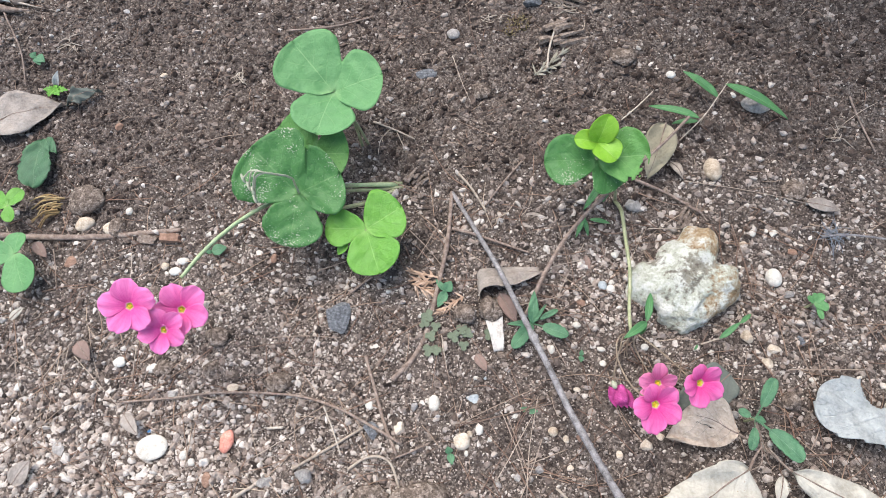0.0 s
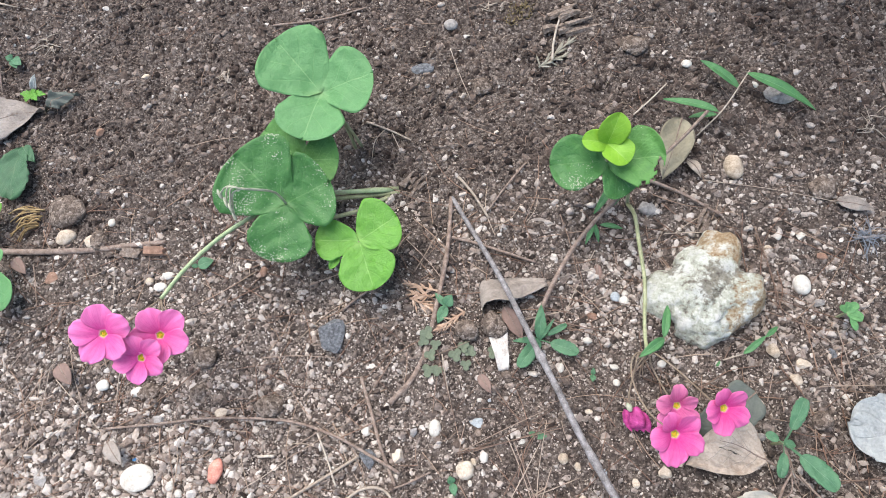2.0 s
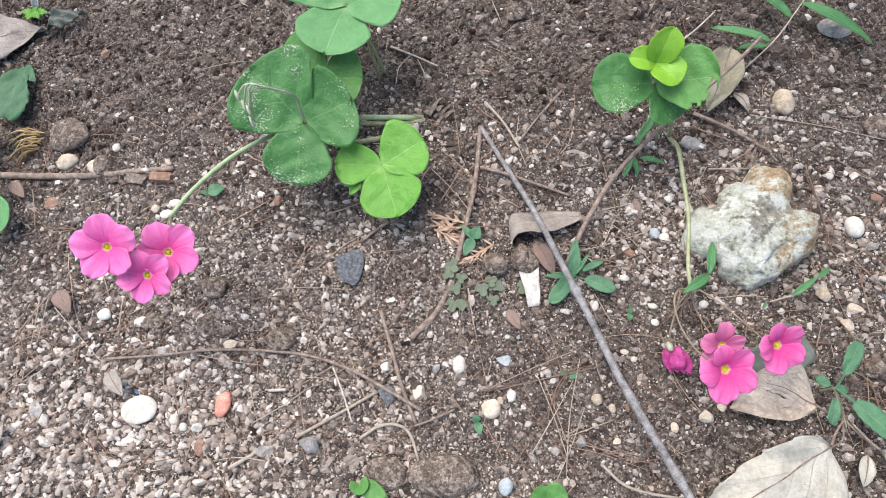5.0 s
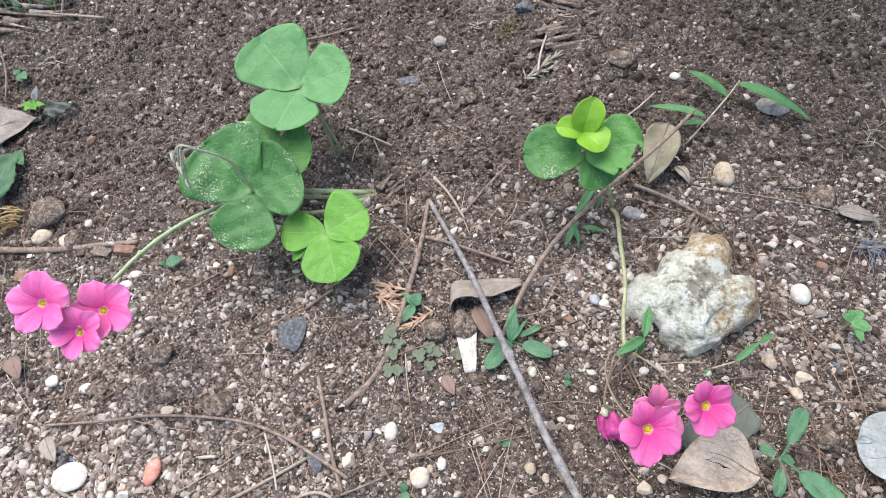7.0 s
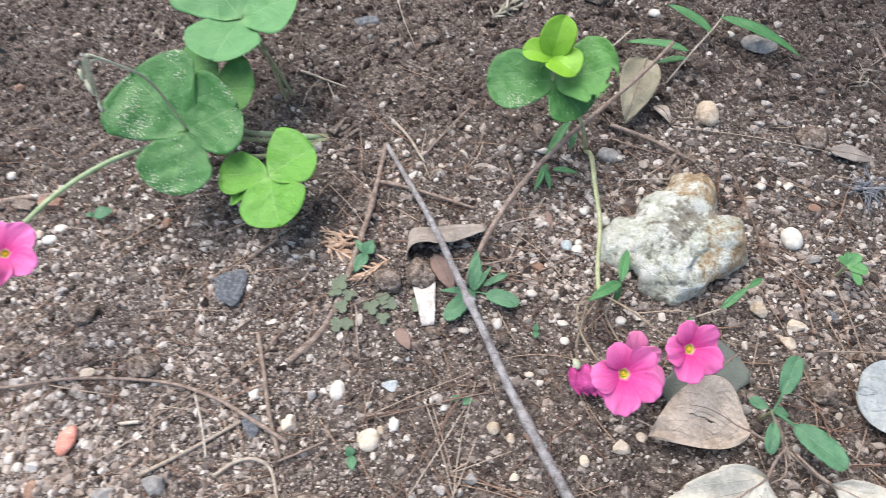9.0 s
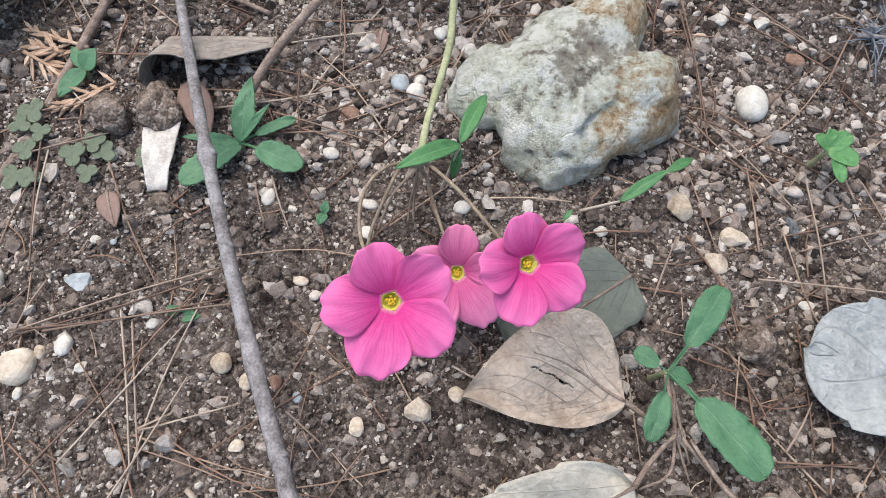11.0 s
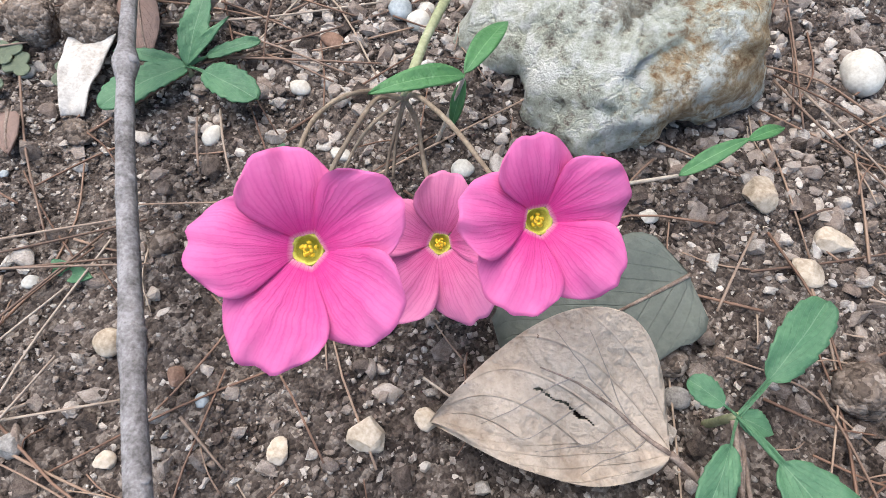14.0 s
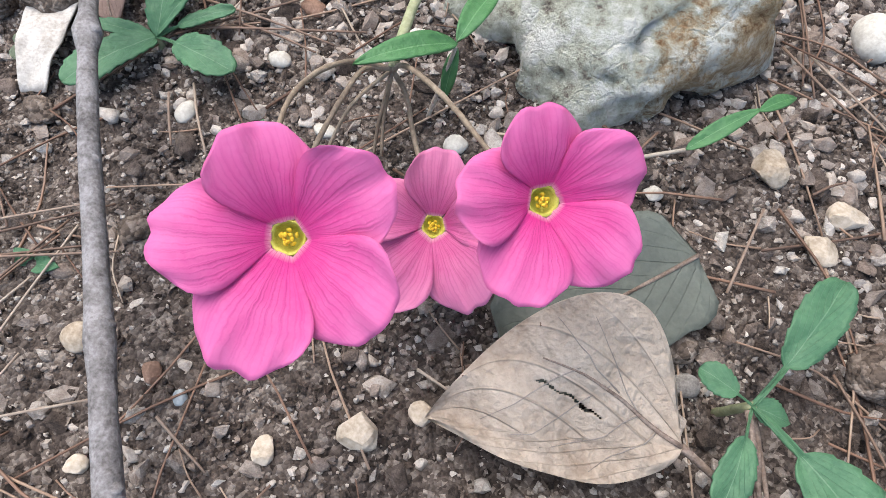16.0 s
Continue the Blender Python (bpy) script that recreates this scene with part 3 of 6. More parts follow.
def shade_wall():
    """Plain wall added out of view behind the bed to dim its far right."""
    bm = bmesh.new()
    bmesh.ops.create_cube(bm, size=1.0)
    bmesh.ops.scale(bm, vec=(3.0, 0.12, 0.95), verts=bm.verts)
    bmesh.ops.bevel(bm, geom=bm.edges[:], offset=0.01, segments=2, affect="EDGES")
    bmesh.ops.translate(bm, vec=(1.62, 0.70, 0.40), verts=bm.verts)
    me = bpy.data.meshes.new("unseen_shade_wall")
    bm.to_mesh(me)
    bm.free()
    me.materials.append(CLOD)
    tagged(new("unseen_shade_wall", me), "plain dark wall added out of view to shade the far right soil", "wall", kind="structure")


shade_wall()


def scatter(name, count, area, size, material, label, category, level=1, sink=0.3, seed=1, keep=None, flatten=(0.55, 1.0), power=2.0, rounded=0.6, lumpy=False):
    """Grains too many to count, strewn over an area, as one mesh; keep(x, y) thins them out."""
    rs = np.random.RandomState(seed)
    v, f = ICO[level]
    f = np.array(f)
    x, y = rs.uniform(area[0], area[1], count), rs.uniform(area[2], area[3], count)
    if keep is not None:
        ok = rs.uniform(size=count) < keep(x, y)
        x, y = x[ok], y[ok]
    n = len(x)
    s = size[0] + (size[1] - size[0]) * rs.uniform(size=n) ** power
    dims = np.stack([s * rs.uniform(0.7, 1.5, n), s * rs.uniform(0.6, 1.1, n), s * rs.uniform(flatten[0], flatten[1], n)], -1) / 2
    sink = sink + rs.uniform(-0.1, 0.2, n)
    if level == 0:
        p = v[None] * rs.uniform(0.55, 1.2, (n, 8, 3)) + rs.uniform(-0.35, 0.35, (n, 1, 3)) * v[None][:, :, [1, 2, 0]]
    if level > 0:
        p = np.repeat(v[None], n, 0)
        for _ in range(10):
            nrm = rs.normal(size=(n, 3))
            nrm /= np.linalg.norm(nrm, axis=1)[:, None]
            over = np.maximum(np.einsum("ijk,ik->ij", p, nrm) - rs.uniform(0.40, 0.78, n)[:, None], 0)
            p -= over[:, :, None] * nrm[:, None, :]
        p *= 1.35 * (1 + rs.uniform(-0.05, 0.05, (n, len(v))) * (3 if level == 1 else 1))[:, :, None]
    if lumpy:
        p = v[None] * rs.uniform(0.55, 1.35, (n, len(v), 1)) + rs.uniform(-0.12, 0.12, (n, len(v), 3))
    p = p * dims[:, None, :]
    for ax in (0, 2):
        a = rs.uniform(0, 6.28, n) if ax == 0 else rs.normal(0, 0.6, n)
        c, sn = np.cos(a)[:, None], np.sin(a)[:, None]
        i, j = ((0, 1), None, (1, 2))[ax]
        pi, pj = p[:, :, i].copy(), p[:, :, j].copy()
        p[:, :, i], p[:, :, j] = pi * c - pj * sn, pi * sn + pj * c
    p[:, :, 0] += x[:, None]
    p[:, :, 1] += y[:, None]
    p[:, :, 2] += (hz(x, y) + dims[:, 2] * (1 - 2 * sink))[:, None]
    tris = (f[None] + (np.arange(n) * len(v))[:, None, None]).astype(np.int32)
    me = bpy.data.meshes.new(name)
    me.vertices.add(n * len(v))
    me.vertices.foreach_set("co", p.astype(np.float32).ravel())
    me.loops.add(tris.size)
    me.loops.foreach_set("vertex_index", tris.ravel())
    me.polygons.add(n * len(f))
    me.polygons.foreach_set("loop_start", np.arange(0, tris.size, 3, dtype=np.int32))
    me.update(calc_edges=True)
    me.polygons.foreach_set("use_smooth", np.repeat(rs.uniform(size=n) < rounded, len(f)))
    me.materials.append(material)
    return tagged(new(name, me), label, category, kind="stuff")


def humus_zone(x, y):
    """How much of the dark, crumbly soil of the upper bed lies at a place (0..1)."""
    edge = 0.20 + 0.09 * (vnoise(x, y, 0.11, 11) - 0.5) + 0.08 * np.clip((x - 0.17) / 0.06, 0, 1)
    return np.clip((y - edge) / 0.05, 0, 1)


def gravel_zone(x, y):
    patch = vnoise(x, y, 0.05, 12) * 0.7 + vnoise(x, y, 0.02, 13) * 0.5
    left = np.clip((-x + 0.06) / 0.15, 0, 1) * np.clip((0.19 - y) / 0.1, 0, 1)
    right = np.clip((x - 0.05) / 0.08, 0, 1) * np.clip((0.33 - y) / 0.06, 0, 1) * np.clip((y - 0.08) / 0.05, 0, 1)
    return np.clip((patch - 0.40) * 1.4 + 1.0 * left + 0.30 * right, 0.14, 1) * (1 - 0.85 * humus_zone(x, y))


def chip_zone(x, y):
    """The corner of the bed where the soil is almost covered with stone chips."""
    return np.clip((-0.05 - x) / 0.16, 0, 1) * np.clip((0.075 - y) / 0.07, 0, 1) * np.clip(0.45 + 0.9 * vnoise(x, y, 0.03, 19), 0, 1)


BED = (-0.54, 0.45, -0.05, 0.54)
NEAR = (0.02, 0.31, -0.03, 0.20)


def outside_near(x, y):
    return 1.0 - 0.85 * ((x > NEAR[0]) & (x < NEAR[1]) & (y < 0.105 + 0.03 * vnoise(x, y, 0.03, 41)))


def pressed(x, y):
    """Bare trodden soil between the flowers and the big twig."""
    return np.clip((0.13 - y) / 0.05, 0, 1) * np.clip((x + 0.02) / 0.06, 0, 1) * np.clip((0.24 - x) / 0.07, 0, 1) * np.clip(0.35 + 1.1 * vnoise(x, y, 0.035, 31), 0, 1)


scatter("soil_crumbs", 80000, BED, (0.0005, 0.0024), CRUMB, "brown soil crumbs and grit lying on the bare ground", "soil", level=0, sink=0.34, seed=2, keep=lambda x, y: (1 - 0.8 * humus_zone(x, y)) * (1 - 0.55 * pressed(x, y)), power=2.2, rounded=0.15)
scatter("soil_lumps", 24000, BED, (0.0018, 0.0066), CRUMB, "larger irregular lumps of brown soil", "soil", level=1, sink=0.40, seed=12, keep=lambda x, y: (1 - 0.85 * humus_zone(x, y)) * (1 - 0.6 * pressed(x, y)), power=2.8, rounded=0.15, lumpy=True)
scatter("humus_crumbs", 96000, BED, (0.0005, 0.0024), DARK_CRUMB, "dark damp humus crumbs of the upper bed", "soil", level=0, sink=0.34, seed=3, keep=lambda x, y: 0.08 + 0.92 * humus_zone(x, y), power=2.2, rounded=0.15)
scatter("humus_lumps", 34000, BED, (0.0016, 0.0072), DARK_CRUMB, "larger irregular lumps of dark humus", "soil", level=1, sink=0.40, seed=13, keep=lambda x, y: 0.05 + 0.95 * humus_zone(x, y), power=3.6, rounded=0.15, lumpy=True)
scatter("fine_grit", 24000, NEAR, (0.0004, 0.0019), CRUMB, "fine brown grit between the pebbles", "soil", level=0, sink=0.4, seed=4, keep=lambda x, y: 0.35 + 0.65 * np.clip((y - 0.08) / 0.03, 0, 1))
scatter("pale_gravel", 66000, BED, (0.0008, 0.0056), GRAVEL, "pale angular granite gravel strewn over the soil", "gravel", level=1, sink=0.42, seed=5, keep=lambda x, y: gravel_zone(x, y) * outside_near(x, y), power=4.0, rounded=0.1)
scatter("granite_gravel", 3000, NEAR, (0.0013, 0.0050), GRAVEL, "pale angular granite gravel around the flowers", "gravel", level=2, sink=0.42, seed=6, keep=lambda x, y: np.clip(gravel_zone(x, y) * 0.9 + 0.10, 0, 0.6) * (1 - 0.5 * pressed(x, y)), power=2.4, rounded=0.4)

scatter("pale_grit", 26000, (-0.24, 0.24, -0.04, 0.15), (0.0005, 0.0019), GRAVEL, "fine pale grit on the trodden soil", "gravel", level=0, sink=0.35, seed=29, keep=lambda x, y: np.clip(0.35 + 0.65 * np.clip((0.06 - x) / 0.06, 0, 1), 0, 1), power=2.0, rounded=0.1)
scatter("stone_chips", 5200, (-0.42, -0.03, -0.05, 0.09), (0.0022, 0.0078), GRAVEL, "angular beige and grey stone chips covering the corner of the bed", "gravel", level=1, sink=0.40, seed=23, keep=chip_zone, power=2.2, rounded=0.25)

# ---- the quartz rock ----
def rock():
    at = ground_point((0.1939, 0.1601))
    v, f = ICO[5]
    lobes = [((0.0, -0.001, 0.003), (0.033, 0.025, 0.018)), ((0.012, 0.032, 0.002), (0.0155, 0.021, 0.018)), ((0.003, 0.020, 0.002), (0.021, 0.019, 0.018)), ((0.022, 0.003, 0.002), (0.022, 0.021, 0.020)), ((-0.002, -0.021, 0.001), (0.019, 0.0175, 0.0165)), ((-0.032, 0.000, 0.0), (0.016, 0.018, 0.011))]
    lo, hi = np.zeros(len(v)), np.full(len(v), 0.08)
    for _ in range(22):
        mid = (lo + hi) / 2
        q = v * mid[:, None]
        s = sum(np.exp(-6.5 * (np.sum(((q - np.array(c)) / np.array(r)) ** 2, 1) - 1) * 1.0) for c, r in lobes)
        inside = s > 1.0
        lo, hi = np.where(inside, mid, lo), np.where(inside, hi, mid)
    p = v * lo[:, None]
    rs = np.random.RandomState(4)
    for _ in range(16):
        nrm = rs.normal(size=3)
        nrm /= np.linalg.norm(nrm)
        far = np.max(p @ nrm)
        p -= np.maximum(p @ nrm - far * rs.uniform(0.87, 0.97), 0)[:, None] * nrm * 0.85
    q = p @ np.array(((0.8, 0.6, 0.0), (-0.6, 0.8, 0.5), (0.3, -0.4, 0.9))).T * np.array((1.0, 1.9, 1.3))
    q = q + 0.003 * np.sin(q[:, [1, 2, 0]] * 260)
    seeds = q[rs.choice(len(q), 70, replace=False)]
    dist = np.linalg.norm(q[:, None, :] - seeds[None], axis=2)
    order = np.sort(dist, 1)
    shelf = rs.uniform(-0.0014, 0.0012, 70)[np.argmin(dist, 1)]
    p += v * (shelf - 0.0016 * np.exp(-((order[:, 1] - order[:, 0]) / 0.0016) ** 2))[:, None]
    hollow = np.exp(-(((p[:, 0] - 0.015) / 0.007) ** 2 + ((p[:, 1] - 0.012) / 0.006) ** 2))
    notch = np.exp(-(((p[:, 0] - 0.031) / 0.009) ** 2 + ((p[:, 1] - 0.022) / 0.006) ** 2))
    p -= v * (0.002 * hollow + 0.006 * notch)[:, None]
    for k, amp in ((120, 0.0005), (330, 0.0003), (800, 0.00022)):
        for _ in range(4):
            w, ph = rs.normal(size=3) * k, rs.uniform(0, 6.28)
            p += v * (amp * np.sin(p @ w + ph))[:, None]
    solo("quartz_rock", (p + np.array(at) + np.array((0, 0, 0.004)), f), ROCK, at, "pale green and white quartz rock with rusty patches", "rock")


rock()


# ---- oxalis plants ----
def frame_from(normal, spin):
    n = Vector(normal).normalized()
    q = n.to_track_quat("Z", "Y").to_matrix()
    return q @ Matrix.Rotation(spin, 3, "Z")


def petal_shape(centre, m, angle, size, droop=0.0, seed=0, width=1.0, depth=0.0046, closed=0.0):
    nu, nv = 18, 16
    rnd = random.Random(seed)
    ph = [rnd.uniform(0, 6.28) for _ in range(4)]
    ca, sa = math.cos(angle), math.sin(angle)
    verts, uv = [], []
    r0 = 0.0021
    for j in range(nv + 1):
        v = j / nv
        w = size * width * (0.112 + 0.365 * math.sin(min(1.0, v * 1.04) * math.pi * 0.60) ** 1.2)
        for i in range(nu + 1):
            u = 2 * i / nu - 1
            reach = size * (1 - 0.34 * abs(u) ** 2.6 + 0.012 * math.sin(11 * u + ph[0]) - 0.02 * math.exp(-(u / 0.16) ** 2))
            r = r0 + (reach - r0) * v
            t = u * w
            z = -depth * (1 - v) ** 2.4 + 0.0014 * u * v + size * (0.045 * math.sin(3.1 * u + ph[1]) * v + 0.030 * math.sin(8 * u + ph[2]) * v * v + 0.012 * math.sin(15 * u + 7 * v + ph[3]) * v - droop * v ** 2.5 + closed * v ** 1.3)
            z -= 0.10 * abs(t) * (1 - v) * 0.5
            x, y = r * ca - t * sa, r * sa + t * ca
            verts.append(Vector(centre) + m @ Vector((x, y, z)))
            uv.append((i / nu, v))
    k = nu + 1
    n = m @ Vector((0, 0, 1))
    off = len(verts)
    verts += [p - n * 0.00025 for p in verts]
    faces = []
    for j in range(nv):
        for i in range(nu):
            q = (j * k + i, j * k + i + 1, (j + 1) * k + i + 1, (j + 1) * k + i)
            faces += [q, tuple(a + off for a in q[::-1])]
    rim = [j * k for j in range(nv + 1)] + [nv * k + i for i in range(1, nu + 1)] + [j * k + nu for j in range(nv - 1, -1, -1)]
    for a, b in zip(rim, rim[1:]):
        faces.append((a, b, b + off, a + off))
    return verts, faces, uv + uv


def flower(plant, centre, normal, spin, size=0.0185, material=None, droops=(0, 0, 0, 0, 0), lengths=(1, 1, 1, 1, 1), stalk=None, closed=0.0, seed=0, width=0.92, reach=0.008):
    """An open five-petalled flower: throat cup, petals, anthers, calyx, and its stalk."""
    m = frame_from(normal, spin)
    c = Vector(centre) + m @ Vector((0, 0, 0.0065))
    rings = [(0.0000, -0.0125), (0.0014, -0.0120), (0.0020, -0.0092), (0.0025, -0.0052), (0.0023, -0.0045), (0.0019, -0.0058), (0.0011, -0.0076)]
    verts, faces, sides = [], [], 14
    for r, z in rings:
        for k in range(sides):
            a = 2 * math.pi * k / sides
            verts.append(c + m @ Vector((r * math.cos(a), r * math.sin(a), z)))
    for i in range(len(rings) - 1):
        for k in range(sides):
            j = (k + 1) % sides
            faces.append((i * sides + k, i * sides + j, (i + 1) * sides + j, (i + 1) * sides + k))
    verts.append(c + m @ Vector((0, 0, -0.0082)))
    for k in range(sides):
        faces.append(((len(rings) - 1) * sides + k, (len(rings) - 1) * sides + (k + 1) % sides, len(verts) - 1))
    head = part("flower", (verts, faces), THROAT, plant, "open pink flower with a yellow-green throat")
    for i in range(5):
        a = 2 * math.pi * i / 5
        part("petal", petal_shape(c, m, a, size * lengths[i], droops[i], seed * 7 + i, width=width, closed=closed), material or PETAL, head)
        for r, turn, z in ((0.0005, 0.4, -0.0050), (0.0010, 1.0, -0.0058)):
            s = Vector((r * math.cos(a + turn), r * math.sin(a + turn), z + 0.0004 * (i % 2)))
            part("anther", lump(c + m @ s, (0.00042, 0.00028, 0.00038), a, 0.3, i, 2), ANTHER, head)
        part("sepal", blade(c + m @ Vector((0.001 * math.cos(a), 0.001 * math.sin(a), -0.0125)), c + m @ Vector((0.0052 * math.cos(a), 0.0052 * math.sin(a), -0.0066)), 0.0024, lance, up=m @ Vector((0, 0, 1)), nu=4, nv=6), SEPAL, head)
    if stalk:
        foot = c + m @ Vector((0, 0, -0.0123))
        part("flower_stalk", tube([*stalk, foot + m @ Vector((0, 0, -reach)), foot], 0.00062, 0.00052, bumpy=0.25), STALK_PINK, plant)


def leaf3(plant, centre, tips, widths, material, normal=None, stem=None, r=0.0011, **kw):
    """A leaf of round leaflets on one petiole; the blade's normal comes from its tips where none is given."""
    c = Vector(centre)
    if normal is None:
        arms = [Vector(t) - c for t in tips]
        normal = Vector((0, 0, 0))
        for p, q in zip(arms, arms[1:] + arms[:1]):
            n = p.normalized().cross(q.normalized())
            normal += n if n.z > 0 else -n
    n = Vector(normal).normalized()
    petiole = part("petiole", tube([*(stem or [c - n * 0.006]), c - n * 0.004, c], r, r * 0.8, bumpy=0.15), STALK_OLIVE, plant)
    for i, (tip, w) in enumerate(zip(tips, widths)):
        opts = dict(profile=heart, up=n, nu=18, nv=26, fold=0.10, arch=0.03, cup=0.08, ripple=0.012, notch=0.07, seed=i + int(1000 * abs(c.x)))
        opts.update(kw)
        part("leaflet", blade(c, tip, w, **opts), material, petiole)


def left_plant():
    root = ground_point((-0.0345, 0.2445), -0.001)
    plant = thing("oxalis_plant", root, "oxalis with broad three-part green leaves and pink flowers", "plant", "oxalis plants")
    # large matt leaf at the back, on two bare petioles
    matt_foot = ground_point((-0.0740, 0.2820), -0.001)
    leaf3(plant, (-0.0913, 0.2926, 0.0420), [(-0.1270, 0.3270, 0.0590), (-0.0515, 0.3025, 0.0560), (-0.0990, 0.2500, 0.0470)], [0.0600, 0.0530, 0.0540], LEAF_MATT, None, [matt_foot, (-0.0765, 0.2830, 0.0080), (-0.0800, 0.2860, 0.0300)], 0.0014, ripple=0.020, teeth=0.02, teeth_n=6)
    part("petiole", tube([ground_point((-0.0690, 0.2840), -0.001), (-0.0725, 0.2810, 0.0060), (-0.0770, 0.2790, 0.0280), (-0.0850, 0.2750, 0.0400)], 0.0013, 0.0011, bumpy=0.15), STALK_OLIVE, plant)
    # second leaf, half hidden, one leaflet folded over
    leaf3(plant, (-0.1030, 0.2440, 0.0260), [(-0.1340, 0.2660, 0.0300), (-0.0745, 0.2445, 0.0300), (-0.1050, 0.2270, 0.0200)], [0.0500, 0.0420, 0.0340], LEAF, None, [root, (-0.0560, 0.2400, -0.0130), (-0.0859, 0.2290, 0.0030), (-0.1000, 0.2380, 0.0160)], 0.0019, fold=0.16)
    part("petiole", tube([root + Vector((0.0015, -0.0035, 0)), (-0.0560, 0.2360, -0.0150), (-0.0850, 0.2250, 0.0000), (-0.1020, 0.2170, 0.0140)], 0.0019, 0.0015, bumpy=0.15), STALK_OLIVE, plant)
    # large dusty leaf in front
    leaf3(plant, (-0.1096, 0.2059, 0.0305), [(-0.1460, 0.2340, 0.0500), (-0.1125, 0.1655, 0.0190), (-0.0775, 0.2230, 0.0370)], [0.0680, 0.0470, 0.0580], LEAF_DARK, None, [ground_point((-0.0405, 0.2372), -0.001), (-0.0640, 0.2190, -0.0080), (-0.0876, 0.2050, 0.0080), (-0.1020, 0.2030, 0.0200)], 0.0018, ripple=0.034, teeth=0.03, teeth_n=7)
    # young lime leaf
    leaf3(plant, (-0.0556, 0.1856, 0.0160), [(-0.0285, 0.2035, 0.0240), (-0.0410, 0.1495, 0.0165), (-0.0880, 0.1850, 0.0150)], [0.0440, 0.0430, 0.0310], LEAF_LIME, None, [ground_point((-0.0430, 0.2330), -0.001), (-0.0500, 0.2050, -0.0040)], 0.0012, fold=0.16, ripple=0.022)
    part("leaflet", blade((-0.0690, 0.1740, 0.0150), (-0.0755, 0.1640, 0.0130), 0.008, lance, fold=0.5), LEAF_LIME, plant)
    # the flower stalk with its umbel
    node_at = Vector((-0.1835, 0.1305, 0.0340))
    part("scape", tube([root + Vector((-0.004, -0.002, 0.001)), (-0.0900, 0.2280, 0.0020), (-0.1180, 0.2120, 0.0140), (-0.1328, 0.2009, 0.0200), (-0.1480, 0.1840, 0.0280), (-0.1607, 0.1674, 0.0325), (-0.1730, 0.1490, 0.0345), node_at], 0.0019, 0.0014, sides=8, bumpy=0.12), STALK, plant, "pale green flower stalk leaning over the soil")
    flower(plant, (-0.1985, 0.0990, 0.0655), (0.08, -0.34, 0.93), 0.30, 0.0190, PETAL_PALE, stalk=[node_at], seed=1, width=0.98)
    flower(plant, (-0.1698, 0.1025, 0.0515), (0.24, -0.24, 0.94), 0.17, 0.0190, PETAL_PALE, stalk=[node_at], seed=2, width=0.98)
    flower(plant, (-0.1775, 0.0875, 0.0535), (0.12, -0.40, 0.90), 0.55, 0.0162, PETAL_PALE, stalk=[node_at], seed=3)
    # the faded umbel hanging over the leaf
    top = Vector((-0.1050, 0.1746, 0.1250))
    part("scape", tube([(-0.1085, 0.2065, 0.0310), (-0.1040, 0.1990, 0.0600), (-0.0960, 0.1840, 0.1020), top], 0.0009, 0.0007), SEPAL, plant)
    for i, (a, b) in enumerate((((-0.1105, 0.1735, 0.1265), (-0.1160, 0.1690, 0.1090)), ((-0.1130, 0.1750, 0.1250), (-0.1205, 0.1735, 0.1060)), ((-0.1145, 0.1765, 0.1230), (-0.1240, 0.1775, 0.1090)), ((-0.1115, 0.1725, 0.1210), (-0.1190, 0.1700, 0.0940)))):
        part("seed_stalk", tube([top, a, b], 0.00055, 0.00055, sides=5), SEPAL, plant)
        part("seed_head", lump(b, (0.0011, 0.0034, 0.0026), 0.5, 0.1, i, 2, tilt=0.5), SEPAL, plant)


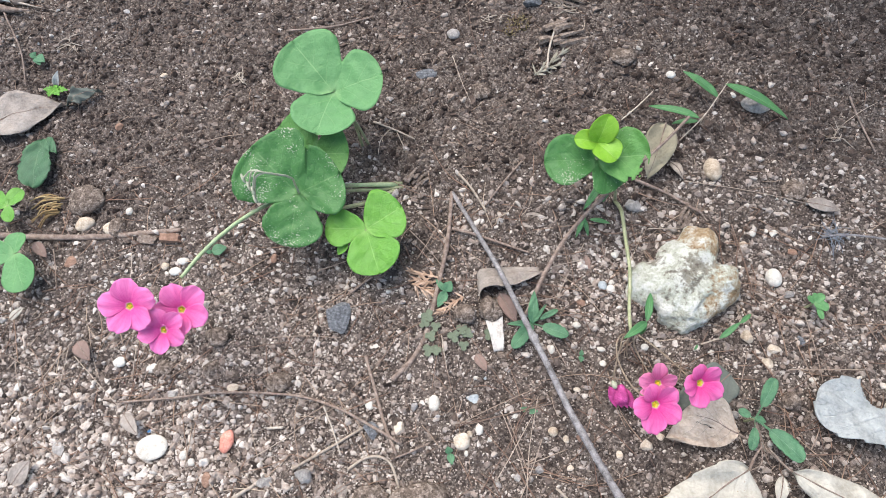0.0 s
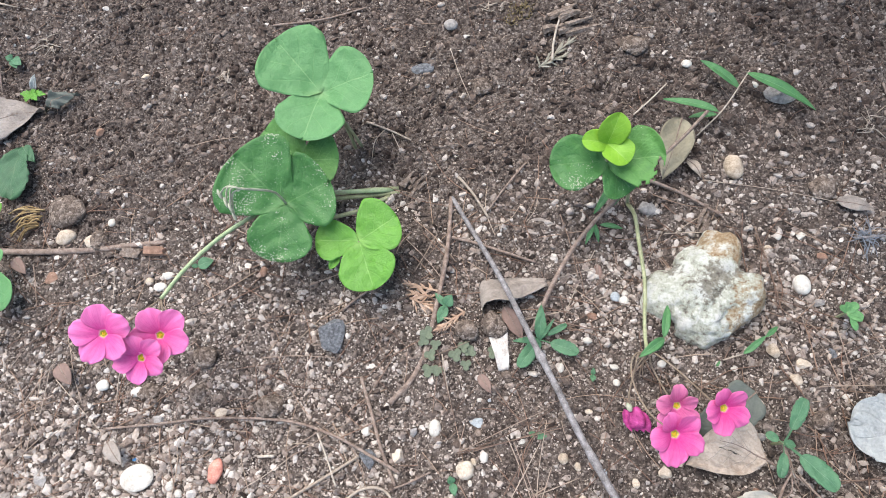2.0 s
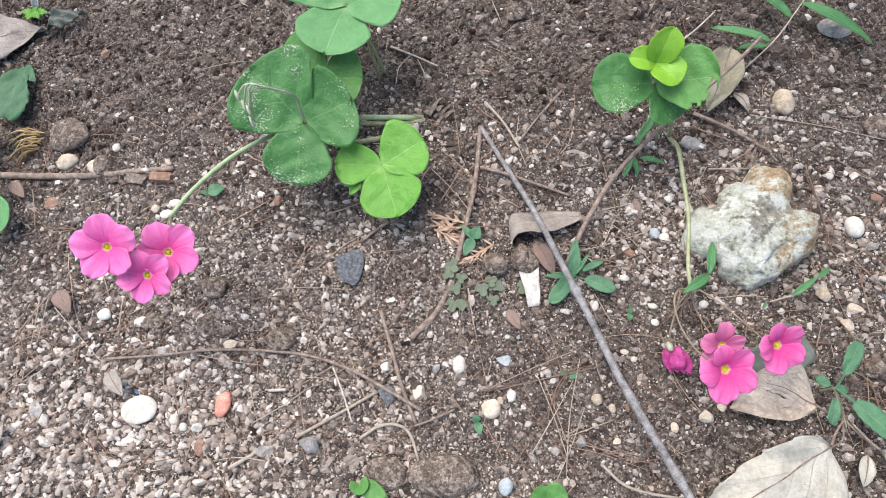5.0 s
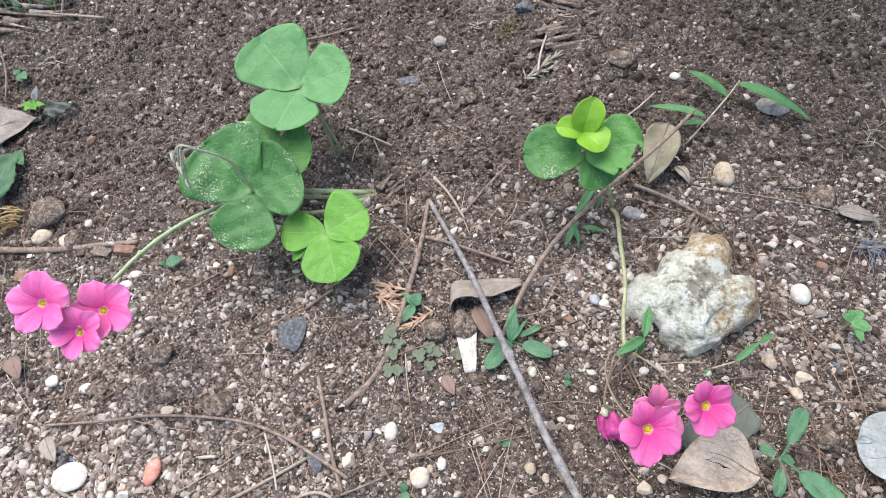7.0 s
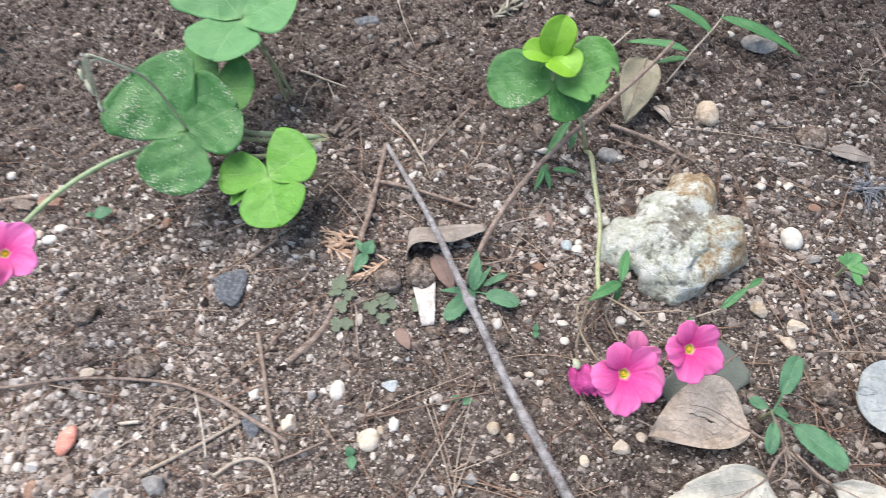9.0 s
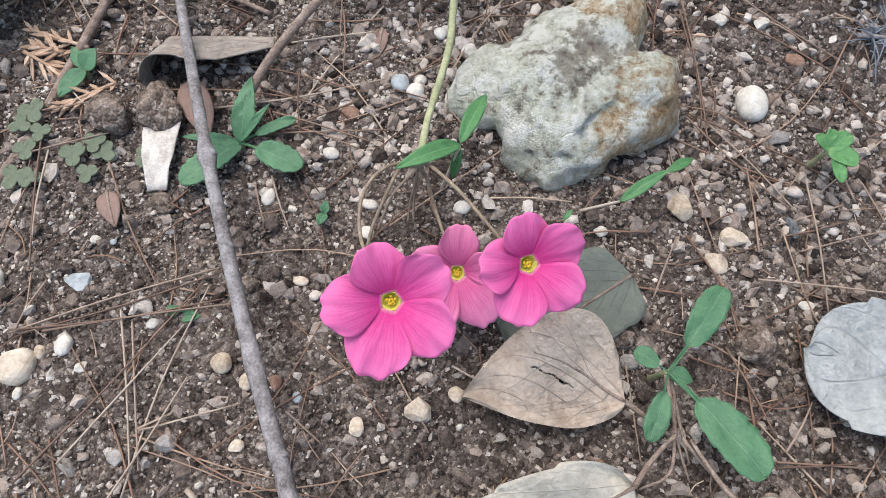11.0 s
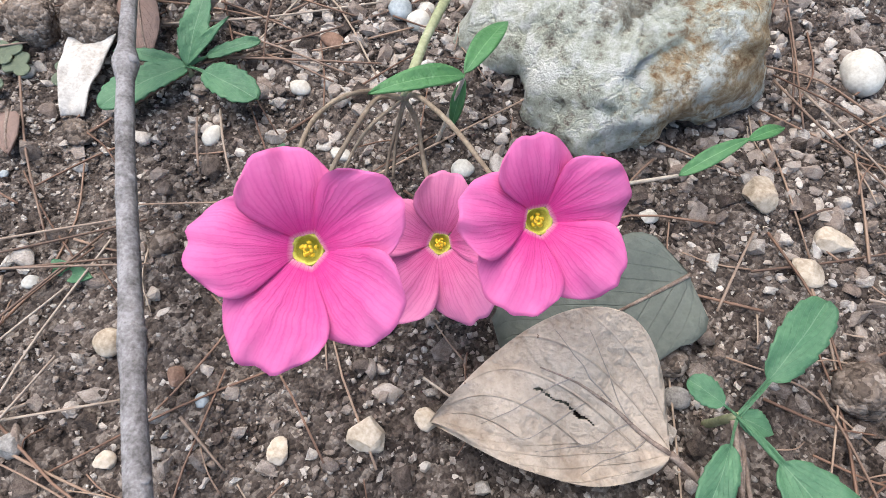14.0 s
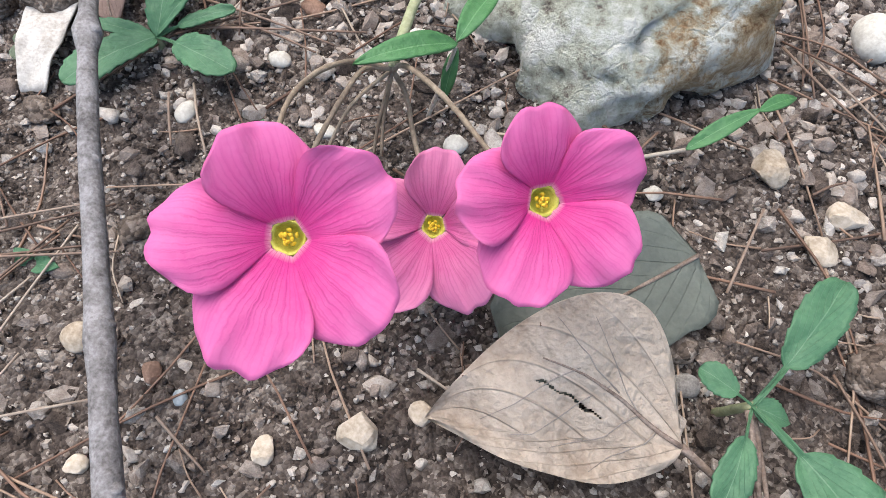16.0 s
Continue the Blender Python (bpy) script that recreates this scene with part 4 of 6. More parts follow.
def right_plant():
    root = ground_point((0.1445, 0.2340), -0.001)
    plant = thing("oxalis_plant", root, "oxalis with bright new leaves above dark chewed ones and pink flowers", "plant", "oxalis plants")
    c = Vector((0.1165, 0.2375, 0.0570))

    def chewed(u, v):
        """Caterpillar bites along one margin."""
        return (u > 0.58 + 0.08 * math.sin(31 * v) and 0.66 + 0.04 * math.sin(40 * u) < v < 0.88) or (u > 0.93 + 0.04 * math.sin(50 * v) and v > 0.4) or (v > 0.975 + 0.02 * math.sin(29 * u))

    leaf3(plant, c, [(0.0770, 0.2320, 0.0580), (0.1345, 0.2200, 0.0480)], [0.0400, 0.0350], LEAF_DARK, (0.05, -0.25, 1), [root, root + Vector((-0.008, 0.001, 0.030))], 0.0014, ripple=0.025, fold=0.12, notch=0.02)
    torn = blade(c, (0.1510, 0.2345, 0.0740), 0.042, heart, up=(0.0, -0.25, 1), nu=28, nv=30, fold=0.12, cup=0.1, ripple=0.03, bite=chewed, seed=4)
    part("leaflet", torn, LEAF, plant, "ragged dark green leaflet with chewed edges")
    c2 = Vector((0.1140, 0.2440, 0.0690))
    leaf3(plant, c2, [(0.1185, 0.2560, 0.0890), (0.1275, 0.2300, 0.0700), (0.0965, 0.2440, 0.0735)], [0.0195, 0.0205, 0.0155], LEAF_BUD, (0.05, -0.3, 1), [c, c + Vector((-0.001, 0.003, 0.008))], 0.0009, fold=0.30, arch=0.10, profile=wide_round)
    node_at = Vector((0.1458, 0.1130, 0.0262))
    part("scape", tube([root, (0.1455, 0.2180, 0.0110), (0.1460, 0.1944, 0.0175), (0.1482, 0.1640, 0.0200), (0.1456, 0.1320, 0.0240), node_at], 0.0016, 0.0012, sides=8, bumpy=0.15), STALK_OLIVE, plant, "hairy yellow-green flower stalk leaning over the soil")
    flower(plant, (0.1801, 0.0767, 0.0566), (0.24, -0.41, 0.88), 0.25, 0.0149, lengths=(1.0, 0.95, 0.98, 1.04, 1.03), stalk=[node_at, (0.1490, 0.1130, 0.0285), (0.1590, 0.1029, 0.0370), (0.1688, 0.0911, 0.0440)], seed=4, width=1.0, reach=0.003)
    flower(plant, (0.1480, 0.0594, 0.0654), (0.10, -0.40, 0.91), 0.56, 0.0164, lengths=(0.97, 0.91, 0.98, 1.09, 1.03), width=0.95, stalk=[node_at, (0.1385, 0.1120, 0.0280), (0.1335, 0.1045, 0.0335), (0.1320, 0.0936, 0.0400), (0.1345, 0.0810, 0.0460), (0.1405, 0.0700, 0.0500)], seed=5, reach=0.003)
    flower(plant, (0.1630, 0.0805, 0.0249), (0.06, -0.42, 0.90), 0.30, 0.0180, PETAL_OLD, width=0.86, stalk=[node_at, (0.1491, 0.1116, 0.0190), (0.1529, 0.1039, 0.0140)], seed=6, reach=0.004, lengths=(0.72, 0.86, 0.85, 1.12, 1.0))
    # a wilted flower rolled into a bud
    w0 = Vector((0.1350, 0.0780, 0.0190))
    part("flower_stalk", tube([node_at, (0.1400, 0.1115, 0.0265), (0.1375, 0.1028, 0.0270), (0.1349, 0.0922, 0.0250), (0.1340, 0.0850, 0.0220), w0], 0.0006, 0.0006, bumpy=0.2), STALK_PINK, plant)
    wilt = part("wilted_flower", lump(Vector((0.1402, 0.0704, 0.0140)), (0.0055, 0.0076, 0.0054), 0.3, 0.25, 3, 3, tilt=0.2), WILT, plant, "wilted magenta flower rolled up")
    for i in range(4):
        b = Vector((0.1345, 0.0768, 0.0175)) + Vector((0.003 * i - 0.003, 0, 0))
        part("petal", blade(b, b + Vector((0.006 + 0.001 * i, -0.014, -0.005)), 0.007, lance, nu=6, nv=8, fold=0.5, ripple=0.05, seed=i), WILT, wilt)
    part("sepal", lump(Vector((0.1347, 0.0778, 0.0190)), (0.002, 0.003, 0.002), 0.4, 0.1, 1, 2), SEPAL, wilt)
    # bare stalks of flowers that have dropped
    for q, e in (((0.1391, 0.1035, 0.0240), (0.1358, 0.0920, 0.0200)), ((0.1442, 0.1048, 0.0160), (0.1442, 0.0988, 0.0110)), ((0.1452, 0.1060, 0.0170), (0.1462, 0.0990, 0.0120))):
        part("flower_stalk", tube([node_at, q, e], 0.0005, 0.0004, sides=5), STALK_PINK, plant)


left_plant()
right_plant()


# ---- twigs ----
def twig(points, r0, r1, label, material=TWIG, name="twig", group="twigs", swell=(), sides=9, bumpy=0.12, at=None, side_twigs=(), knots=()):
    base = Vector(points[0])
    ob = solo(name, tube(points, r0, r1, sides=sides, bumpy=bumpy, seed=int(abs(base.x) * 1e4), swell=swell), material, base, label, "twig", group)
    for pts, a, b in side_twigs:
        part("side_twig", tube(pts, a, b, bumpy=0.1), material, ob)
    line = spline(points, 12)
    for k, r in knots:
        part("knot", lump(Vector(line[int(k * (len(line) - 1))]) + Vector((r * 0.5, 0, r * 0.4)), (r, r * 0.8, r * 0.8), 0.4, 0.3, int(k * 100), 3), material, ob, "dark bud scar")
    return ob


def lay(points, up=0.002):
    return [ground_point(p, up) for p in points]


twig([(0.0091, 0.2360, -0.0121), (0.0292, 0.2006, -0.0025), (0.0495, 0.1621, 0.0116), (0.0708, 0.1185, 0.0202), (0.0860, 0.0880, 0.0248), (0.1031, 0.0542, 0.0263), (0.1225, 0.0199, 0.0319), (0.1387, -0.0083, 0.0361), (0.1621, -0.0503, 0.0317)], 0.0017, 0.0027, "long grey-brown bare twig lying across the soil", swell=((0.42, 0.0013, 0.010), (0.66, 0.0009, 0.010), (0.83, 0.0008, 0.010)), knots=((0.42, 0.0021), (0.55, 0.0016), (0.66, 0.0022), (0.76, 0.0017), (0.83, 0.0021)))
twig([(0.0086, 0.2364, -0.0122), (0.0089, 0.2044, -0.0061), (0.0072, 0.1764, -0.0045), (0.0024, 0.1432, -0.0051), (-0.0019, 0.1160, -0.0058), (-0.0102, 0.0933, -0.0067), (-0.0254, 0.0741, -0.0073)], 0.0016, 0.0022, "forked brown twig joined to the long one", BROWN_TWIG, swell=((0.3, 0.0007, 0.02),), side_twigs=(([(0.0112, 0.1998, -0.0048), (0.0295, 0.1946, -0.0014), (0.0502, 0.1887, -0.0010), (0.0744, 0.1819, -0.0018)], 0.0013, 0.0010),))
twig([(0.0731, 0.1296, 0.0014), (0.0839, 0.1579, 0.0090), (0.1020, 0.1925, 0.0121), (0.1269, 0.2230, 0.0179), (0.1511, 0.2479, 0.0228), (0.1764, 0.2716, 0.0320), (0.1944, 0.2914, 0.0390)], 0.0019, 0.0012, "thin brown twig rising through the small plants", BROWN_TWIG, swell=((0.5, 0.0006, 0.02),))


# ---- leaves lying on the soil, weeds and grass ----
def dry_leaf(base, tip, width, material, label, profile=ovate, petiole=None, rib=True, name="dry_leaf", group="fallen leaves", side_veins=(), **kw):
    opts = dict(nu=14, nv=20, arch=0.06, ripple=0.02, cup=0.1, thick=0.0005)
    opts.update(kw)
    at = Vector(base)
    ob = thing(name, at, label, "leaf", group)
    shape = blade(base, tip, width, profile, **opts)
    part("blade", shape, material, ob)
    k, n = opts["nu"] + 1, opts["nv"]
    mid = [shape[0][j * k + opts["nu"] // 2] for j in range(0, n, max(1, n // 8))]
    if type(rib) is tuple:
        mid = [shape[0][j * k + round(opts["nu"] * (0.5 + (rib[0] - 0.5) * j / (rib[1] * n)))] for j in range(0, int(rib[1] * n), max(1, n // 12))]
    if rib:
        part("midrib", tube(mid, 0.0006, 0.0002, sides=5, steps=2), BROWN_TWIG if material is not DRY_GREY else GREY_STONE, ob)
    for u0, v0, u1, v1 in side_veins:
        steps = [(u0 + (u1 - u0) * q / 7, v0 + (v1 - v0) * (q / 7) ** 0.8) for q in range(8)]
        part("side_vein", tube([shape[0][round(b * n) * k + round(a * opts["nu"])] for a, b in steps], 0.00020, 0.00008, sides=5, steps=2), DRY_BROWN, ob)
    if petiole is not None:
        part("petiole", tube([base, *petiole], 0.0009, 0.0006, bumpy=0.1), BROWN_TWIG, ob)
    return ob


def slit(u, v):
    """A ragged tear running aslant across the blade."""
    return 0.32 < v < 0.58 and abs(u - 0.57 - (v - 0.33) * 0.6 - 0.006 * math.sin(60 * v)) < 0.008 - 0.045 * abs(v - 0.45) + 0.003 * math.sin(37 * v)


dry_leaf((0.2189, 0.0502, 0.0200), (0.1702, 0.0442, 0.0163), 0.0385, DRY, "tan dry leaf with a torn slit, lying under the flowers", kite, petiole=[(0.2264, 0.0467, 0.0174), (0.2342, 0.0426, 0.0166)], arch=0.07, ripple=0.042, up=(0.0, -0.22, 1), sides=(0.38, 1.50), nu=150, nv=100, bite=slit, seed=3, rib=(0.84, 0.62), side_veins=((0.60, 0.16, 0.30, 0.55), (0.68, 0.30, 0.42, 0.66), (0.57, 0.14, 0.92, 0.38), (0.66, 0.26, 0.95, 0.52), (0.55, 0.10, 0.12, 0.36), (0.75, 0.42, 0.55, 0.78)))
dry_leaf((0.2215, 0.0935, 0.0100), (0.1835, 0.0600, 0.0115), 0.029, DRY_DULL, "dull olive dead leaf flat on the soil under the tan one", lambda s: max(0.0, 1 - abs(2 * s - 1) ** 9) ** 0.5, arch=0.02, ripple=0.014, teeth=0.06, teeth_n=4)


def ragged_top(u, v):
    """A deep bite out of one long side and a small tear beside it."""
    return ((v - 0.42) / 0.17) ** 2 + ((u - 1.02) / 0.42) ** 2 < 1 or ((v - 0.10) / 0.07) ** 2 + ((u - 0.05) / 0.18) ** 2 < 1


dry_leaf((0.3520, 0.0660, 0.0120), (0.2785, 0.0775, 0.0130), 0.046, DRY_GREY, "silver-grey weathered leaf with a ragged edge lying on the gravel", lambda s: max(0.0, 1 - abs(2 * s - 1) ** 3.4) ** 0.5, arch=0.04, ripple=0.035, teeth=0.10, teeth_n=5, nu=60, nv=60, bite=ragged_top, seed=5, rib=False)
dry_leaf((0.2200, 0.0265, 0.0300), (0.1480, -0.0240, 0.0200), 0.058, DRY_BIG, "large cream dry leaf curling at its edge", lambda s: max(0.0, 1 - abs(2 * s ** 0.9 - 1) ** 2.6) ** 0.5, petiole=[(0.2265, 0.0350, 0.0250), (0.2345, 0.0430, 0.0200)], sides=(1.25, 0.55), arch=0.05, ripple=0.040, fold=-0.12, teeth=0.08, teeth_n=5, nu=30, nv=40, seed=6)
dry_leaf((0.2499, 0.0273, 0.0260), (0.3245, -0.0081, 0.0217), 0.030, DRY_BIG, "narrow cream dry leaf beside the weed", heart, petiole=[(0.2458, 0.0321, 0.0231), (0.2400, 0.0422, 0.0175)], arch=0.05, ripple=0.03, fold=-0.3, seed=7)
dry_leaf((0.2478, 0.0246, 0.0176), (0.2418, 0.0063, 0.0196), 0.0095, DRY_BIG, "small pale scrap of dry leaf", lance, nu=6, nv=10)
dry_leaf((0.0817, 0.1646, 0.0047), (0.0060, 0.1510, 0.0029), 0.028, DRY_BROWN, "brown dry leaf rolled up at one end", lambda s: min(1.0, 2.2 * s + 0.12) ** 0.7, up=(0.1, -0.72, -1), curl=0.66, curl_from=0.52, arch=0, cup=0.05, ripple=0.016, teeth=0.08, teeth_n=7, nv=48)
dry_leaf((0.0519, 0.1464, 0.0006), (0.0656, 0.1230, 0.0003), 0.012, DRY_RED, "russet scrap of leaf under the rolled one", lance, nu=6, nv=10)
dry_leaf((0.0529, 0.1003, 0.0003), (0.0481, 0.1276, 0.0010), 0.0140, SCRAP, "pale grey wedge-shaped scrap of leaf", lambda s: 0.50 + 0.50 * s ** 0.8, rib=False, nu=10, nv=14, arch=0.10, ripple=0.03)
dry_leaf(ground_point((0.0362, 0.0968), 0.0030), ground_point((0.0447, 0.0834), 0.0035), 0.0080, DRY_RED, "small brown oval dry leaf", ovate, nu=6, nv=10)
dry_leaf((0.1830, 0.2980, 0.0180), (0.1690, 0.2510, 0.0050), 0.026, DRY_OLIVE, "olive-beige dry leaf cupped behind the plant", ovate, arch=0.12, cup=0.35, ripple=0.03)
dry_leaf((-0.4518, 0.3034, -0.0602), (-0.3784, 0.3269, -0.0573), 0.050, DRY_BROWN, "flat greyish-brown dry leaf on the soil", kite, arch=0.05, ripple=0.04, nv=30, teeth=0.05, teeth_n=5)
dry_leaf((-0.3767, 0.3265, -0.0583), (-0.3405, 0.3401, -0.0497), 0.015, DRY_DULL, "dark curled scrap of dead leaf", ovate, teeth=0.45, teeth_n=4, arch=0.2, ripple=0.09, nu=14, nv=40)
dry_leaf((-0.3929, 0.3466, -0.0617), (-0.3885, 0.3588, -0.0468), 0.008, DRY_GREY, "small pale upright dead leaf", lance, nu=6, nv=10, fold=0.5)
dry_leaf((-0.2877, 0.0917, -0.0353), (-0.2737, 0.0766, -0.0352), 0.013, DRY_RED, "small brown dead leaf on the gravel", ovate, nu=6, nv=10)
dry_leaf((-0.2313, 0.0369, -0.0264), (-0.2144, 0.0216, -0.0213), 0.011, DRY_BROWN, "small brown chip of leaf beside the white disc", ovate, nu=6, nv=10)
dry_leaf((-0.3577, 0.1788, -0.0483), (-0.3433, 0.1657, -0.0486), 0.010, DRY_RED, "small russet leaf beside the long stick", ovate, nu=6, nv=10)
dry_leaf((-0.3053, -0.0202, -0.0318), (-0.2962, -0.0015, -0.0315), 0.016, DRY_BROWN, "brown dead leaf among the gravel", ovate, nu=8, nv=10)
dry_leaf((0.2996, 0.2417, 0.0004), (0.3309, 0.2391, -0.0055), 0.012, DRY_BROWN, "grey-brown dead leaf on the gravel", ovate, nu=8, nv=10)
dry_leaf((0.1897, 0.2700, 0.0023), (0.2000, 0.2560, 0.0008), 0.008, DRY, "small curled tan leaf beside the oval pebble", ovate, nu=6, nv=10, arch=0.25)
dry_leaf((0.0658, 0.2119, -0.0066), (0.0932, 0.2107, -0.0033), 0.014, DRY_BROWN, "flat grey-brown leaf fragment on the soil", ovate, nu=8, nv=12)
dry_leaf((-0.0576, -0.0100, -0.0012), (-0.0486, -0.0032, -0.0027), 0.011, DRY_BROWN, "brown scrap of leaf among the straw", ovate, nu=8, nv=10)
dry_leaf((-0.3572, 0.1079, -0.0469), (-0.3484, 0.1195, -0.0469), 0.007, DRY_BIG, "small pale dry leaf at the edge", lance, nu=6, nv=10)
dry_leaf((0.1195, 0.1826, -0.0006), (0.1203, 0.1689, 0.0001), 0.006, DRY_RED, "dark red sliver of leaf", lance, nu=6, nv=10)
dry_leaf((0.1287, 0.1851, -0.0025), (0.1317, 0.1752, -0.0002), 0.006, DRY_BROWN, "dark oval scrap of leaf", ovate, nu=6, nv=10)


def weed(centre, leaves, label, material=WEED, stem=(), group="weeds", **kw):
    """A small rosette weed: leaves of (tip, width, profile) round one crown."""
    c = Vector(centre)
    at = ground_point(c)
    ob = thing("weed", at, label, "plant", group)
    part("crown", tube([at - Vector((0, 0, 0.002)), c], 0.0011, 0.0009, bumpy=0.2), STALK_OLIVE, ob)
    for i, (tip, w, prof) in enumerate(leaves):
        opts = dict(nu=10, nv=54, fold=0.18, arch=0.06, ripple=0.016, teeth=0.15, teeth_n=8, seed=i)
        opts.update(kw)
        part("leaf", blade(c, tip, w, prof, **opts), material, ob)
    for pts in stem:
        part("stem", tube(pts, 0.0007, 0.0003, bumpy=0.35), BROWN_TWIG, ob)
    return ob


weed((0.0777, 0.1231, 0.0011), [((0.0778, 0.1470, 0.0085), 0.0086, ovate), ((0.1040, 0.1140, 0.0083), 0.0098, spoon), ((0.0628, 0.1022, 0.0055), 0.0105, wide_round), ((0.0582, 0.1204, 0.0049), 0.0045, lance), ((0.0965, 0.1345, 0.0046), 0.0046, spoon), ((0.0873, 0.1372, 0.0088), 0.0032, lance)], "green weed with toothed leaves growing beside the twig")
weed((0.2313, 0.0610, 0.0205), [((0.2465, 0.0895, 0.0235), 0.0098, spoon), ((0.2397, 0.0597, 0.0185), 0.0055, ovate), ((0.2580, 0.0345, 0.0270), 0.0135, spoon), ((0.2262, 0.0395, 0.0220), 0.0068, spoon), ((0.2206, 0.0661, 0.0200), 0.0058, spoon)], "green weed with spoon-shaped toothed leaves and brown stems", stem=([(0.2307, 0.0600, 0.0201), (0.2331, 0.0504, 0.0197), (0.2368, 0.0396, 0.0167), (0.2405, 0.0302, 0.0163)], [(0.2332, 0.0594, 0.0172), (0.2365, 0.0475, 0.0168), (0.2407, 0.0357, 0.0149)], [(0.2342, 0.0533, 0.0178), (0.2347, 0.0331, 0.0170), (0.2256, 0.0260, 0.0170)], [(0.2379, 0.0424, 0.0165), (0.2468, 0.0333, 0.0174), (0.2541, 0.0277, 0.0177)]), teeth=0.12)
weed((0.2895, 0.1520, 0.0100), [((0.2840, 0.1560, 0.0125), 0.0050, wide_round), ((0.2960, 0.1585, 0.0125), 0.0066, wide_round), ((0.2985, 0.1470, 0.0120), 0.0078, wide_round), ((0.2934, 0.1392, 0.0112), 0.0046, spoon), ((0.2890, 0.1590, 0.0130), 0.0040, spoon)], "small weed with rounded leaves on the gravel", LEAF_MATT, stem=([(0.2930, 0.1475, 0.0090), (0.3000, 0.1340, 0.0075)],), teeth=0.05)
weed((-0.3862, 0.2872, -0.0567), [((-0.3793, 0.2335, -0.0521), 0.032, heart), ((-0.3661, 0.2696, -0.0504), 0.013, ovate)], "dark green weed with one broad crinkled toothed leaf", WEED_DARK, teeth=0.12, ripple=0.035)
weed((-0.4217, 0.3798, -0.0553), [((-0.4269, 0.3801, -0.0523), 0.008, ovate), ((-0.4086, 0.3715, -0.0522), 0.010, ovate), ((-0.4131, 0.3686, -0.0536), 0.008, ovate)], "small green seedling at the edge of the bed")
weed((-0.3927, 0.3424, -0.0562), [((-0.4011, 0.3402, -0.0526), 0.007, ovate), ((-0.3923, 0.3315, -0.0512), 0.008, ovate), ((-0.3808, 0.3325, -0.0498), 0.008, ovate), ((-0.3751, 0.3397, -0.0509), 0.007, ovate), ((-0.3880, 0.3458, -0.0525), 0.006, ovate)], "lime-green seedling with lobed leaves", LEAF_LIME, teeth=0.6, teeth_n=4)
weed((0.0213, 0.0238, 0.0045), [((0.0192, 0.0282, 0.0066), 0.0055, ovate), ((0.0234, 0.0162, 0.0074), 0.0055, ovate)], "tiny green seedling among the gravel", teeth=0.0)
weed((0.1142, 0.1001, 0.0039), [((0.1144, 0.1045, 0.0058), 0.0034, ovate), ((0.1136, 0.0948, 0.0064), 0.0040, ovate)], "tiny blue-green seedling with two leaves", teeth=0.0)
weed((0.0749, 0.0569, 0.0042), [((0.0706, 0.0593, 0.0056), 0.0042, ovate), ((0.0828, 0.0573, 0.0067), 0.0045, ovate)], "tiny pale green seedling", teeth=0.0)
weed((0.0098, 0.1454, -0.0030), [((0.0137, 0.1530, 0.0009), 0.009, ovate), ((0.0046, 0.1317, -0.0025), 0.008, ovate), ((0.0010, 0.1553, -0.0042), 0.005, ovate)], "small blue-green weed beside the forked twig", teeth=0.0)
weed((-0.1916, 0.1748, -0.0313), [((-0.1808, 0.1812, -0.0331), 0.0105, ovate), ((-0.1968, 0.1743, -0.0287), 0.004, ovate)], "single grey-green leaf seedling on the soil", teeth=0.0)
weed((-0.0464, -0.0181, 0.0038), [((-0.0493, -0.0231, 0.0070), 0.010, wide_round), ((-0.0405, -0.0198, 0.0088), 0.010, wide_round), ((-0.0283, -0.0233, 0.0086), 0.011, ovate)], "small bright green weed at the edge of the gravel", LEAF, teeth=0.0)
weed((0.0639, -0.0169, 0.0122), [((0.0550, -0.0139, 0.0164), 0.014, wide_round), ((0.0753, -0.0121, 0.0175), 0.016, wide_round)], "low green weed at the edge of the gravel", LEAF, teeth=0.0)

edge_plant = thing("oxalis_plant", ground_point((-0.3885, 0.1700)), "oxalis with round green leaflets, partly eaten", "plant", "oxalis plants")
leaf3(edge_plant, (-0.3669, 0.1645, -0.0400), [(-0.3458, 0.1317, -0.0373), (-0.3666, 0.1838, -0.0382), (-0.3980, 0.1604, -0.0431)], [0.031, 0.020, 0.03], LEAF_MATT)
leaf3(edge_plant, (-0.3905, 0.2111, -0.0452), [(-0.3834, 0.2286, -0.0460), (-0.4106, 0.2168, -0.0458), (-0.3842, 0.1957, -0.0457)], [0.017, 0.02, 0.012], LEAF_LIME)


def clover(centre, size, turn):
    c = ground_point(centre, 0.0035)
    ob = thing("clover", ground_point(centre), "tiny grey-green clover with three notched leaflets", "plant", "clovers")
    stem = part("stem", tube([ground_point(centre, -0.001), c], 0.0004, 0.0004, sides=5), STALK_OLIVE, ob)
    for i in range(3):
        a = turn + 2.094 * i
        part("leaflet", blade(c, c + Vector((math.cos(a), math.sin(a), 0.08)) * size * 0.82, size * 0.84, wide_round, nu=6, nv=8, notch=0.25, fold=0.12), CLOVER, stem)


for at, size, turn in (((0.0003, 0.0976), 0.0062, 0.3), ((0.0009, 0.1085), 0.0055, 1.0), ((0.0041, 0.1161), 0.0050, 0.5), ((-0.0048, 0.1182), 0.0052, 1.8), ((0.0186, 0.1094), 0.0062, 0.9), ((0.0454, 0.1126), 0.0058, 0.2), ((0.0291, 0.1126), 0.0055, 1.5), ((0.0265, 0.1027), 0.0050, 0.6), ((0.0243, 0.1157), 0.0055, 0.7), ((0.0068, 0.0978), 0.0052, 0.2), ((-0.0026, 0.1244), 0.0065, 1.2)):
    clover(at, size, turn)


